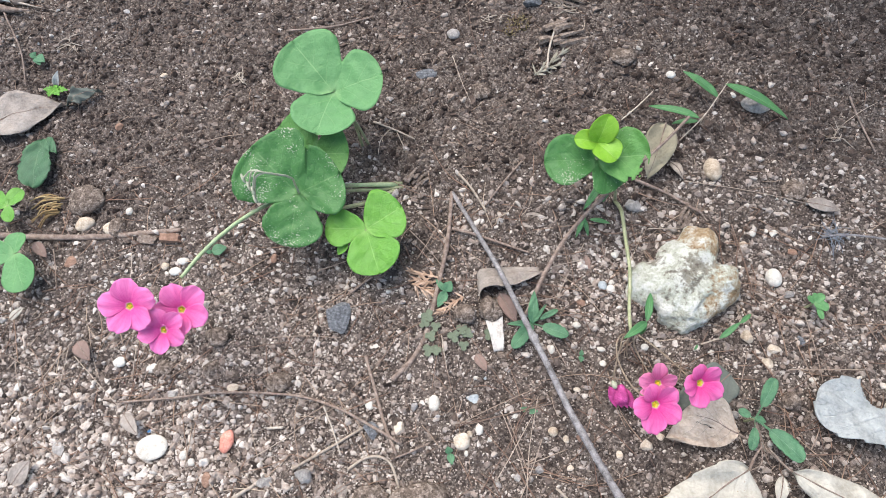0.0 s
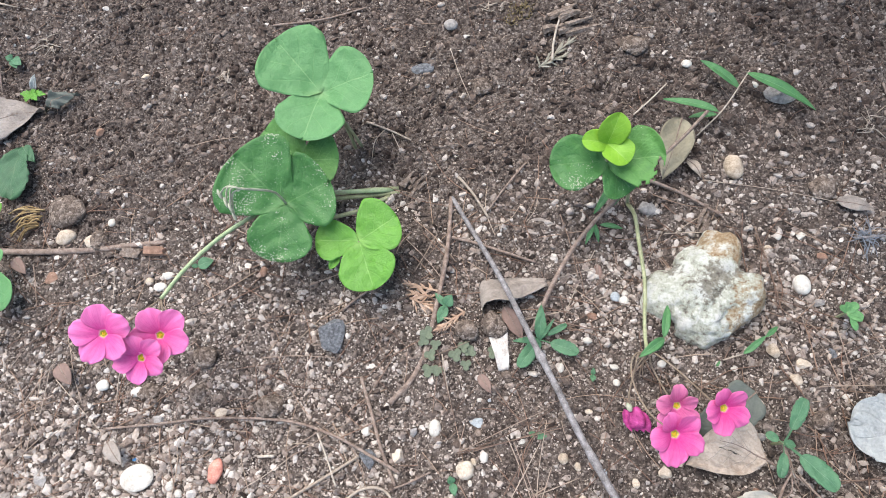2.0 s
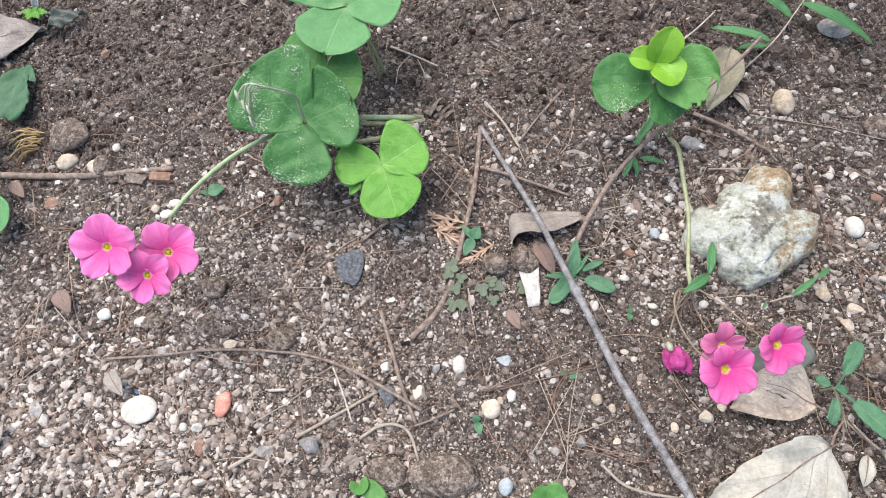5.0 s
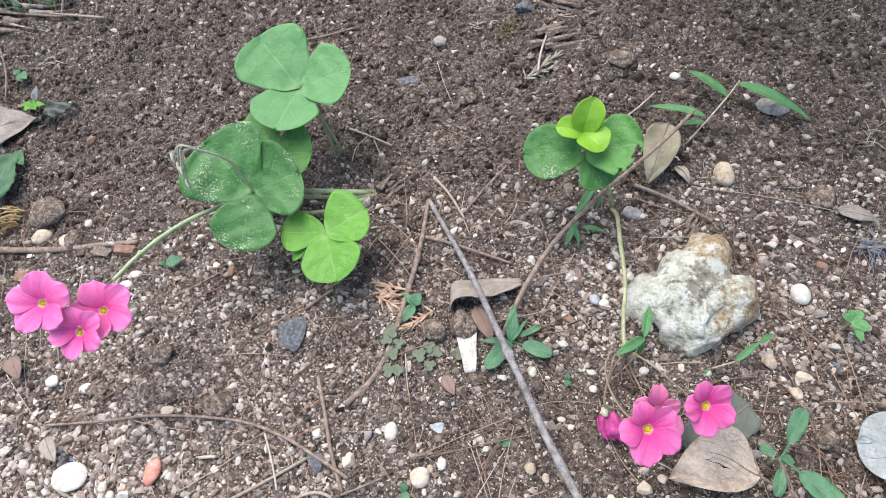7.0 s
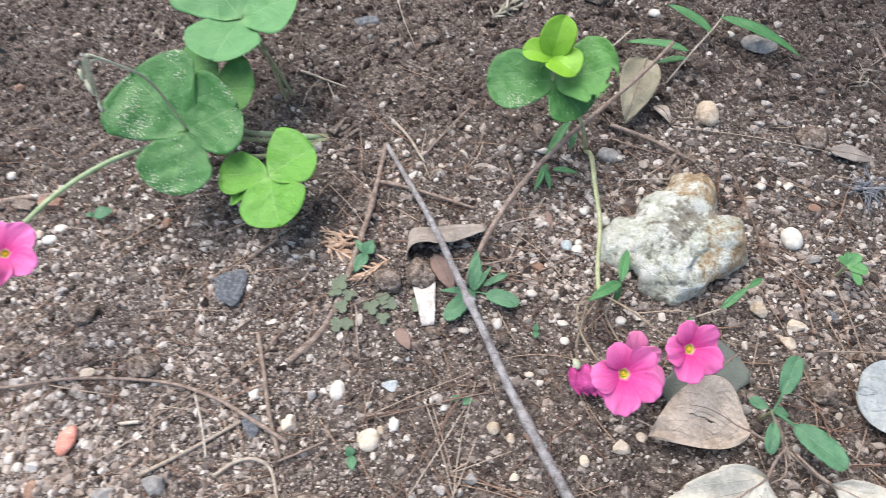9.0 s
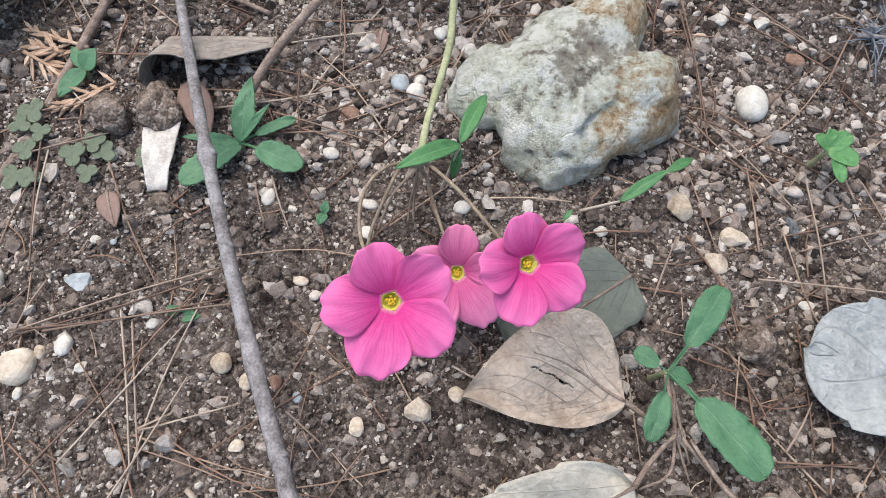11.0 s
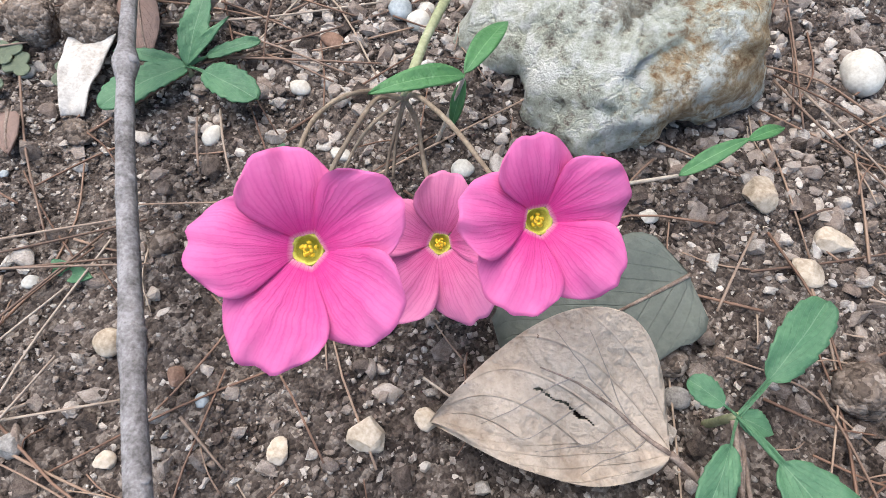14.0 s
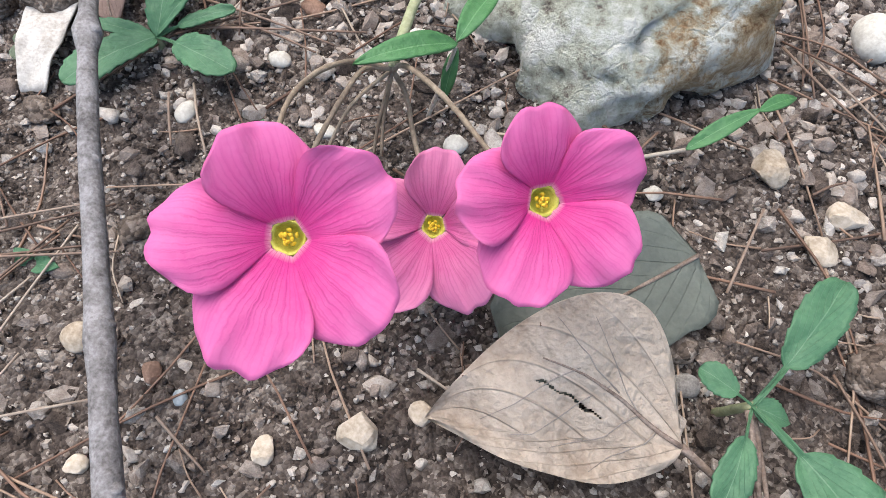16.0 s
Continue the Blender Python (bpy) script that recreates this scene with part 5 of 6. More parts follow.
def grass(blades, stems, label, material=GRASS):
    at = ground_point(stems[0][0] if stems else blades[0][0])
    ob = thing("grass", at, label, "grass", "grass tufts")
    for i, (a, b, w) in enumerate(blades):
        part("blade", blade(a, b, w, lance, nu=6, nv=16, fold=0.25, arch=0.07, ripple=0.006, seed=i), material, ob)
    for pts in stems:
        part("stem", tube(pts, 0.0006, 0.0005, sides=6), STRAW, ob)


grass([((0.2100, 0.3030, 0.0206), (0.1707, 0.3171, 0.0130), 0.0072), ((0.2309, 0.3301, 0.0123), (0.2014, 0.3527, 0.0156), 0.0085), ((0.2363, 0.3423, 0.0156), (0.2907, 0.3159, 0.0072), 0.0098), ((0.2131, 0.3071, 0.0098), (0.1925, 0.3070, 0.0041), 0.005)], [[(0.2002, 0.2938, -0.0009), (0.2136, 0.3053, 0.0187), (0.2311, 0.3318, 0.0145), (0.2391, 0.3445, 0.0155)], [(0.2165, 0.3070, 0.0038), (0.2136, 0.3053, 0.0187)]], "green grass with broad pointed blades on a straw stem")
grass([((0.1317, 0.2433, 0.0141), (0.1170, 0.2206, 0.0021), 0.0060), ((0.1360, 0.2397, 0.0111), (0.1331, 0.2293, 0.0012), 0.004), ((0.1191, 0.2188, -0.0003), (0.1113, 0.1975, -0.0017), 0.0045), ((0.1222, 0.2133, 0.0012), (0.1384, 0.2100, 0.0033), 0.004), ((0.1171, 0.2133, 0.0038), (0.1215, 0.1996, -0.0020), 0.0035)], [[(0.1321, 0.2391, -0.0027), (0.1318, 0.2424, 0.0144)]], "grass shoots below the leafy plant")
grass([((0.1580, 0.1236, 0.0255), (0.1388, 0.1085, 0.0320), 0.0066), ((0.1577, 0.1240, 0.0254), (0.1637, 0.1490, 0.0172), 0.0060), ((0.1578, 0.1238, 0.0235), (0.1566, 0.1176, 0.0110), 0.0036)], [[(0.1530, 0.1150, 0.0040), (0.1576, 0.1232, 0.0245)]], "bright grass shoot at the foot of the flower stalks")
grass([((0.2152, 0.1189, 0.0107), (0.2304, 0.1316, 0.0152), 0.0045), ((0.2297, 0.1306, 0.0153), (0.2398, 0.1391, 0.0121), 0.0036)], [[(0.2024, 0.1145, 0.0076), (0.2152, 0.1189, 0.0107)]], "small bright grass shoot beside the rock")
grass([((0.1967, 0.1095, 0.0094), (0.1994, 0.1134, 0.0104), 0.002)], [], "pale grass stub under the flower")


# ---- pebbles, chips and clods ----
PLACED = []


def pebble(at, long, wide, material, label, turn=0.0, name="pebble", high=0.7, rough=0.17, flat=0.0, sink=0.25, level=3, category="pebble", group="pebbles", grit=0.0):
    r = (long + wide) / 4
    if group == "pebbles":
        if any(math.hypot(at[0] - x, at[1] - y) < 0.85 * (r + q) for x, y, q in PLACED):
            return None
        PLACED.append((at[0], at[1], r))
    h = min(long, wide) * high / 2
    c = ground_point(at, h * (1 - 2 * sink))
    label = label if len(label.split()) > 3 else label + " on the soil"
    seed = int(abs(at[0] * 7919 + at[1] * 104729) * 1000) % 9973
    return solo(name, lump(c, (long / 2, wide / 2, h), radians(turn), rough, seed, level, flat, grit=grit), material, c, label, category, group, smooth=flat == 0)


W, T, GS = WHITE_STONE, TAN_STONE, GREY_STONE
pebble((-0.2030, 0.0138), 0.0242, 0.0190, W, "flat white oval stone disc on the gravel", 14, high=0.24, rough=0.02, level=4, sink=-0.55)
pebble((-0.1451, 0.0214), 0.0102, 0.0192, CORAL, "coral-red elongated chip of stone", -8, high=0.6, rough=0.14, sink=-0.1)
pebble((-0.3218, 0.2020), 0.0178, 0.0143, T, "speckled cream pebble beside the long stick", 5)
pebble((-0.2944, 0.1974), 0.0159, 0.0114, T, "yellowish flat pebble beside the long stick", -8, high=0.5)
pebble((-0.2508, 0.0777), 0.0099, 0.0088, W, "white rounded pebble on the gravel")
pebble((0.0074, 0.0588), 0.0088, 0.0120, W, "white egg-shaped pebble on the soil")
pebble((0.2246, 0.2655), 0.0139, 0.0208, T, "tan egg-shaped pebble on the gravel", 5, high=0.9)
pebble((0.1589, 0.2296), 0.0136, 0.0116, GS, "grey rounded pebble beside the stalk", 0, flat=0.3)
pebble((0.2670, 0.1746), 0.0121, 0.0151, W, "cream egg-shaped pebble on the dark soil", 10, high=0.9, level=4, rough=0.05)
pebble((0.2388, 0.1237), 0.0102, 0.0114, T, "pinkish-white rough pebble", 20, rough=0.2, flat=0.3)
pebble((0.1113, 0.1243), 0.0064, 0.0048, W, "small glossy white pebble", -8)
pebble((0.0928, 0.1041), 0.0046, 0.0067, W, "small white oval pebble", -10)
pebble((0.1381, 0.1599), 0.0056, 0.0050, W, "small white pebble beside the grass stalk", -20)
pebble((0.1312, 0.1569), 0.0068, 0.0074, BLUE_STONE, "small bluish-grey pebble", 0)
pebble((0.1291, 0.1064), 0.0061, 0.0037, W, "small white flat pebble", -5)
pebble((0.1304, 0.0953), 0.0049, 0.0046, W, "small white pebble under the flower stalk")
pebble((0.0934, 0.0435), 0.0064, 0.0066, T, "cream pebble beside the twig")
pebble((0.0355, 0.0638), 0.0114, 0.0076, BLUE_STONE, "pale blue-grey flat slab of stone", -15, high=0.35, flat=0.3)
pebble((0.0302, 0.1129), 0.0043, 0.0048, W, "small white pebble among the clovers")
pebble((0.0605, 0.0869), 0.0049, 0.0031, GS, "small grey pebble")
pebble((0.0329, 0.0244), 0.0031, 0.0039, W, "small white pebble", 10)
pebble((0.0346, 0.0381), 0.0039, 0.0051, T, "cream pebble on the soil", 15)
pebble((0.0491, 0.0356), 0.0053, 0.0040, W, "white angular pebble", 20, flat=0.35)
pebble((0.1151, 0.1424), 0.0083, 0.0053, BRICK, "orange-brown chip of brick", -15, rough=0.15)
pebble((0.1547, 0.1768), 0.0069, 0.0059, W, "white angular pebble beside the rock", 20, flat=0.3)
pebble((0.1426, 0.1849), 0.0062, 0.0056, W, "white pebble beside the rock")
pebble((0.2843, 0.1971), 0.0093, 0.0061, BRICK, "orange chip of stone", -5, rough=0.15, flat=0.2)
pebble((0.2773, 0.1614), 0.0115, 0.0072, GS, "grey-white angular stone", 20, flat=0.35)
pebble((0.2596, 0.1158), 0.0106, 0.0085, T, "pinkish angular stone on the gravel", 10, flat=0.4)
pebble((0.2707, 0.2122), 0.0076, 0.0061, W, "white angular pebble", 25, flat=0.3)
pebble((0.2537, 0.2118), 0.0064, 0.0079, W, "white angular pebble", 0, flat=0.3)
pebble((0.2469, 0.2021), 0.0080, 0.0044, T, "tan pebble", 5)
pebble((0.2526, 0.1054), 0.0085, 0.0096, T, "pale angular stone", 30, flat=0.35)
pebble((0.2237, 0.0649), 0.0063, 0.0054, GS, "dark blue-grey round pebble")
pebble((0.1111, 0.0751), 0.0055, 0.0034, T, "beige pebble")
pebble((0.1118, 0.0404), 0.0042, 0.0051, BRICK, "orange-brown pebble touching the twig", 20, flat=0.2)
pebble((0.1052, 0.0197), 0.0055, 0.0046, T, "beige pebble beside the twig", 0, flat=0.3)
pebble((0.0842, 0.0174), 0.0075, 0.0064, GS, "grey rough stone", 20, flat=0.3)
pebble((0.0692, 0.0105), 0.0055, 0.0060, GS, "greenish-grey stone", 10, flat=0.3)
pebble((0.1398, 0.0304), 0.0052, 0.0061, T, "tan pebble", 0, flat=0.25)
pebble((0.1583, 0.0383), 0.0101, 0.0090, T, "pale pinkish crumbly stone", 10, rough=0.3, flat=0.3)
pebble((0.1693, 0.0455), 0.0061, 0.0055, T, "tan pebble beside the dry leaf", 0, flat=0.25)
pebble((0.2146, 0.0310), 0.0049, 0.0043, BRICK, "small orange chip of brick", 0, flat=0.3)
pebble((0.0668, 0.0530), 0.0043, 0.0033, W, "small white pebble", 30)
pebble((0.0440, 0.0791), 0.0026, 0.0023, BLUE_STONE, "tiny pale blue pebble")
pebble((0.0371, 0.0791), 0.0037, 0.0031, W, "tiny white pebble")
pebble((0.1199, 0.0368), 0.0031, 0.0036, BLUE_STONE, "tiny grey-blue pebble")
pebble((0.2867, 0.0958), 0.0058, 0.0040, W, "small white pebble", 10)
pebble((0.2273, 0.0867), 0.0049, 0.0059, T, "small tan pebble", 10, flat=0.3)
pebble((0.2113, 0.1101), 0.0058, 0.0044, W, "white chips of stone under the flower", 0, flat=0.3)
pebble((0.2824, 0.1250), 0.0056, 0.0095, SLATE, "dark slate chip", 20, flat=0.3)
pebble((-0.0752, 0.1205), 0.0225, 0.0440, SLATE, "dark grey slate stone on the soil", -8, rough=0.1, flat=0.50, high=0.6, sink=0.1)
pebble((0.0288, 0.0326), 0.0125, 0.0117, T, "yellowish tan pebble", 20, rough=0.15, flat=0.2)
pebble((0.0416, 0.0410), 0.0055, 0.0076, W, "small white pebble beside the tan one")
pebble((0.0361, 0.0375), 0.0055, 0.0092, W, "small white oval pebble", 10)
pebble((0.0514, 0.0360), 0.0055, 0.0076, W, "small white pebble", -20)
pebble((0.0355, 0.0245), 0.0062, 0.0058, W, "small white pebble")
pebble((0.0931, 0.0423), 0.0055, 0.0076, W, "small white pebble")
pebble((0.1026, 0.0389), 0.0047, 0.0059, T, "small tan pebble")
pebble((0.1376, 0.1542), 0.0068, 0.0064, W, "small white pebble")
pebble((-0.0009, 0.3988), 0.0120, 0.0107, GS, "pale grey pebble in the dark soil", 0)
pebble((0.1947, 0.3578), 0.0079, 0.0063, W, "small white pebble in the dark soil")
pebble((0.2671, 0.3325), 0.0252, 0.0155, GS, "dark grey flat stone under the grass", -5, flat=0.3)
pebble((0.0708, 0.4330), 0.0224, 0.0142, SLATE, "blue-grey stone at the back of the bed", 10, flat=0.4)
pebble((-0.0209, 0.3560), 0.0214, 0.0135, SLATE, "dark grey stone sunk in the soil", 5, high=0.4, sink=0.42, flat=0.3)
pebble((0.2861, 0.1925), 0.0117, 0.0086, BRICK, "orange pebble on the gravel", 0, flat=0.3)
pebble((-0.1538, -0.0057), 0.0077, 0.0107, BRICK, "small orange-brown chip", 0, flat=0.3)
pebble((-0.3242, 0.1646), 0.0113, 0.0120, BRICK, "brown crumbly chip below the stick", 10, flat=0.3, high=0.4)
pebble((-0.1373, 0.1726), 0.0061, 0.0093, BRICK, "small ochre pebble", 0)
pebble((-0.3159, 0.3041), 0.0084, 0.0089, BRICK, "small ochre pebble in the dark soil", 0, flat=0.3)
pebble((-0.2829, 0.3609), 0.0087, 0.0062, T, "small beige chip in the dark soil", 0, flat=0.3)
pebble((-0.1099, -0.0044), 0.0138, 0.0098, GS, "pale grey-green stone", 0, flat=0.35)
pebble((-0.2802, 0.0074), 0.0133, 0.0109, GS, "olive-grey flat stone", -40, flat=0.35, high=0.4)
pebble((-0.1769, 0.0103), 0.0078, 0.0075, W, "white pebble", 0, flat=0.2)
pebble((-0.1691, 0.0054), 0.0062, 0.0058, W, "small white pebble")
pebble((-0.2213, 0.0748), 0.0099, 0.0070, W, "white flat pebble", 20)
pebble((-0.2004, 0.0546), 0.0113, 0.0077, GS, "grey stone beside the curved twig", 10, flat=0.3)
pebble((-0.1486, 0.0613), 0.0096, 0.0077, T, "pale stone beside the curved twig", 10, flat=0.3)
pebble((0.0372, 0.0631), 0.0129, 0.0077, BLUE_STONE, "pale blue-grey flat stone", -4, high=0.3, flat=0.2)
pebble((-0.0364, 0.0368), 0.0141, 0.0167, SLATE, "dark grey flat stone", 20, flat=0.4, high=0.35)
pebble((-0.0072, 0.0552), 0.0088, 0.0085, GS, "grey stone beside the white pebble", 0, flat=0.4)
pebble((-0.0814, 0.0019), 0.0133, 0.0119, GS, "pale grey rough stone", 10, flat=0.3)
pebble((0.0403, -0.0118), 0.0086, 0.0104, BLUE_STONE, "pale blue round pebble", 0)
pebble((-0.0167, 0.0391), 0.0089, 0.0109, T, "pinkish pebble", 0, flat=0.3)
pebble((-0.0403, 0.0544), 0.0070, 0.0066, W, "white angular pebble", 0, flat=0.3)
pebble((0.1616, 0.1102), 0.0067, 0.0055, W, "small white pebble")
pebble((-0.2825, 0.2157), 0.0063, 0.0077, W, "small white pebble in the soil")
pebble((-0.2191, 0.1687), 0.0104, 0.0065, W, "white pebble by the flower stalk", 10)
pebble((-0.2232, 0.1585), 0.0104, 0.0074, W, "white pebble below the flower stalk", 0)
pebble((-0.2342, 0.1636), 0.0069, 0.0065, T, "cream pebble", 0)
pebble((-0.3354, 0.0543), 0.0064, 0.0069, W, "white pebble", 0)
pebble((0.2483, 0.3412), 0.0068, 0.0062, W, "white chip", 0, flat=0.3)
for at, long, wide, turn, label in (((-0.3261, 0.2249), 0.0340, 0.0249, 0, "large dark clod of damp soil beside the stick"), ((0.0265, 0.1265), 0.0175, 0.0150, 0, "brown clod of soil beside the rolled leaf"), ((0.0440, 0.1315), 0.0160, 0.0190, 20, "brown clod of soil beside the twig"), ((-0.1135, 0.0663), 0.0197, 0.0164, 0, "dark crumbly clod of soil"), ((-0.1692, 0.0752), 0.0144, 0.0144, 30, "dark crumbly clod of soil"), ((-0.1723, 0.1027), 0.0185, 0.0140, 0, "dark crumbly clod of soil"), ((-0.2126, 0.0748), 0.0160, 0.0131, 10, "dark crumbly clod of soil"), ((0.0286, 0.3364), 0.0164, 0.0155, 0, "round dark clod of soil"), ((0.2667, 0.0769), 0.0131, 0.0116, 10, "brown clod of soil beside the weed"), ((0.2187, 0.0728), 0.0112, 0.0096, 0, "brown clod of soil beside the leaf"), ((0.0037, -0.0090), 0.0364, 0.0210, 0, "low dark clod of soil"), ((-0.0301, -0.0119), 0.0264, 0.0175, 0, "low dark clod of soil"), ((0.0935, 0.0698), 0.0073, 0.0076, 0, "small brown clod of soil"), ((0.0560, 0.0964), 0.0087, 0.0079, 0, "small brown clod of soil"), ((0.2916, 0.2520), 0.0185, 0.0168, 0, "small dark clod of soil"), ((0.1538, 0.3723), 0.0197, 0.0179, 0, "small dark clod of soil"), ((-0.2878, 0.1984), 0.0133, 0.0189, 0, "small dark clod of soil")):
    pebble(at, long, wide, CLOD, label, turn, "soil_clod", high=0.95 if label.startswith("brown clod of soil beside the") else 0.6, rough=0.32, sink=0.30, level=4, grit=0.035, category="soil", group="clods")

BLUE_PAINT = mottled("faded_blue", ((0.2, (0.03, 0.12, 0.30)), (0.8, (0.08, 0.26, 0.48))), 300.0, 0.6, 0.3, bump=0.3)
pebble((-0.2105, 0.0262), 0.0052, 0.0030, BLUE_PAINT, "tiny faded blue chip beside the white disc", 20, name="blue_chip", high=0.5, group="chips", category="chip", flat=0.3)

# ---- sticks, straw, needles and fronds ----
twig(lay([(-0.4045, 0.1886), (-0.3533, 0.1877), (-0.3015, 0.1901), (-0.2564, 0.1945), (-0.2285, 0.1979)], 0.0015), 0.0030, 0.0022, "long straight brown stick lying on the soil", BROWN_TWIG, "stick", bumpy=0.2)
solo("brick_chip", block(ground_point((-0.2356, 0.1890), 0.002), (0.0175, 0.0062, 0.0055), 0.02, 3), BRICK, ground_point((-0.2356, 0.1890)), "orange-red oblong chip of brick beside the stick", "brick", smooth=False)
solo("wood_chip", block(ground_point((-0.2572, 0.1871), 0.002), (0.0160, 0.0070, 0.0050), -0.08, 5), WOOD, ground_point((-0.2572, 0.1871)), "grey-brown wood chip beside the stick", "wood", smooth=False)
twig(lay([(-0.2396, 0.0458), (-0.1996, 0.0512), (-0.1535, 0.0573), (-0.0981, 0.0581), (-0.0613, 0.0495), (-0.0345, 0.0378), (-0.0138, 0.0280)], 0.004), 0.0009, 0.0012, "thin curved brown twig lying on the gravel", BROWN_TWIG)
twig(lay([(0.0133, 0.2523), (0.0254, 0.2373), (0.0385, 0.2163)], 0.003), 0.0011, 0.0009, "short pale twig on the dark soil", STRAW)
twig(lay([(0.0661, 0.2639), (0.0494, 0.2412), (0.0376, 0.2218)], 0.003), 0.0009, 0.0007, "short brown twig on the dark soil", BROWN_TWIG)
twig(lay([(0.1599, 0.2510), (0.1852, 0.2400), (0.2126, 0.2239)], 0.004), 0.0014, 0.0011, "brown twig beside the leafy plant", BROWN_TWIG)
twig(lay([(-0.1640, 0.4067), (-0.1174, 0.4111), (-0.0776, 0.4204)], 0.003), 0.0010, 0.0008, "thin reddish twig behind the large leaf", BROWN_TWIG)
twig(lay([(-0.0663, 0.3039), (-0.0444, 0.2962), (-0.0272, 0.2859)], 0.003), 0.0010, 0.0006, "pale bare root in the dark soil", STRAW, "root", side_twigs=((lay([(-0.0499, 0.2987), (-0.0583, 0.2885), (-0.0588, 0.2715)], 0.002), 0.0006, 0.0004), (lay([(-0.0442, 0.2950), (-0.0368, 0.2807)], 0.002), 0.0005, 0.0004)))
twig(lay([(-0.0482, 0.0916), (-0.0375, 0.0660), (-0.0276, 0.0416), (-0.0162, 0.0197)], 0.003), 0.0013, 0.0012, "brown stick crossing the curved twig", BROWN_TWIG)
twig(lay([(-0.0900, 0.0055), (-0.0671, 0.0208), (-0.0427, 0.0373)], 0.003), 0.0012, 0.0010, "pale straw stick on the gravel", STRAW)
twig(lay([(-0.0500, 0.0080), (-0.0397, 0.0158), (-0.0288, 0.0181), (-0.0194, 0.0133), (-0.0122, -0.0024)], 0.003), 0.0011, 0.0009, "bent piece of straw", STRAW)
twig(lay([(-0.0748, 0.0516), (-0.0653, 0.0351), (-0.0563, 0.0171)], 0.003), 0.0007, 0.0006, "thin pale straw on the gravel", STRAW)
twig(lay([(-0.1314, -0.0168), (-0.1168, -0.0068)], 0.003), 0.0014, 0.0012, "short thick piece of straw", STRAW)
twig(lay([(-0.0198, 0.0172), (-0.0069, 0.0227), (0.0066, 0.0300)], 0.003), 0.0008, 0.0006, "thin brown twig by the bent straw", BROWN_TWIG)
twig(lay([(-0.1156, 0.0331), (-0.1031, 0.0341)], 0.003), 0.0010, 0.0010, "short white piece of straw", STRAW)
twig(lay([(0.0949, 0.0059), (0.1130, -0.0062), (0.1517, -0.0095)], 0.004), 0.0009, 0.0008, "pale broken straw in front of the large leaf", STRAW)
twig(lay([(-0.0680, 0.1403), (-0.0591, 0.1489), (-0.0499, 0.1556)], 0.003), 0.0011, 0.0009, "short dark twig below the lime leaf", BROWN_TWIG)
twig(lay([(0.1495, 0.3066), (0.1637, 0.3214), (0.1769, 0.3363)], 0.004), 0.0007, 0.0005, "pale bare stalk behind the bright leaves", STRAW)
twig(lay([(0.3561, 0.3532), (0.3623, 0.3304), (0.3718, 0.2993)], 0.003), 0.0010, 0.0008, "brown stick on the gravel", BROWN_TWIG)
twig(lay([(0.3083, 0.2117), (0.3364, 0.2160), (0.3738, 0.2166)], 0.005), 0.0010, 0.0008, "grey stick lying over the lichen", TWIG)
twig(lay([(0.0858, 0.3580), (0.0873, 0.3792), (0.0935, 0.4072)], 0.006), 0.0011, 0.0008, "pale straw stalk leaning on the rotten wood", STRAW)
twig(lay([(-0.3515, 0.4487), (-0.4192, 0.4580)], 0.004), 0.0014, 0.0010, "brown stick at the back of the bed", STRAW)
twig(lay([(-0.4647, 0.4259), (-0.4375, 0.3838), (-0.4239, 0.3462)], 0.004), 0.0009, 0.0007, "thin brown stalk at the edge", BROWN_TWIG)


def needle(points, label="dry brown pine needle lying on the soil", r=0.00039):
    pts = lay(points, 0.0030)
    if len(pts) == 2:
        mid = (pts[0] + pts[1]) / 2
        across = (pts[1] - pts[0]).cross(Vector((0, 0, 1)))
        k = (int(abs(mid.x * 1e5)) % 13 - 6) / 6
        pts = [pts[0], mid + across * (0.03 * k) + Vector((0, 0, 0.0008)), pts[1]]
    solo("pine_needle", tube(pts, r, r * 0.75, sides=5, steps=4), NEEDLE, pts[0], label, "pine needle", "pine needles")


for pts in (
    [(-0.3506, 0.0675), (-0.3298, 0.1008)], [(-0.3457, 0.0789), (-0.3295, 0.0473)], [(-0.3148, 0.0613), (-0.2948, 0.0973)], [(-0.2956, 0.0543), (-0.3000, 0.0907)], [(-0.2913, 0.0807), (-0.2395, 0.0419)], [(-0.2856, 0.1045), (-0.2640, 0.0635)],
    [(-0.3316, 0.0238), (-0.2525, -0.0067)], [(-0.3145, -0.0156), (-0.2709, -0.0122)], [(-0.2286, -0.0166), (-0.1607, -0.0078)], [(-0.1891, 0.0464), (-0.1719, 0.0073)], [(-0.1214, 0.0121), (-0.0920, 0.0329)], [(-0.1917, 0.0840), (-0.2121, 0.0962)],
    [(-0.1434, 0.0936), (-0.1053, 0.1005)], [(-0.0942, 0.0375), (-0.0579, 0.0666)], [(-0.0929, 0.0328), (-0.0505, 0.0612)], [(0.0092, 0.1097), (0.0201, 0.0658)], [(0.0078, 0.1035), (0.0051, 0.0683)], [(0.0271, 0.0426), (0.0875, 0.0754)],
):
    needle(pts)
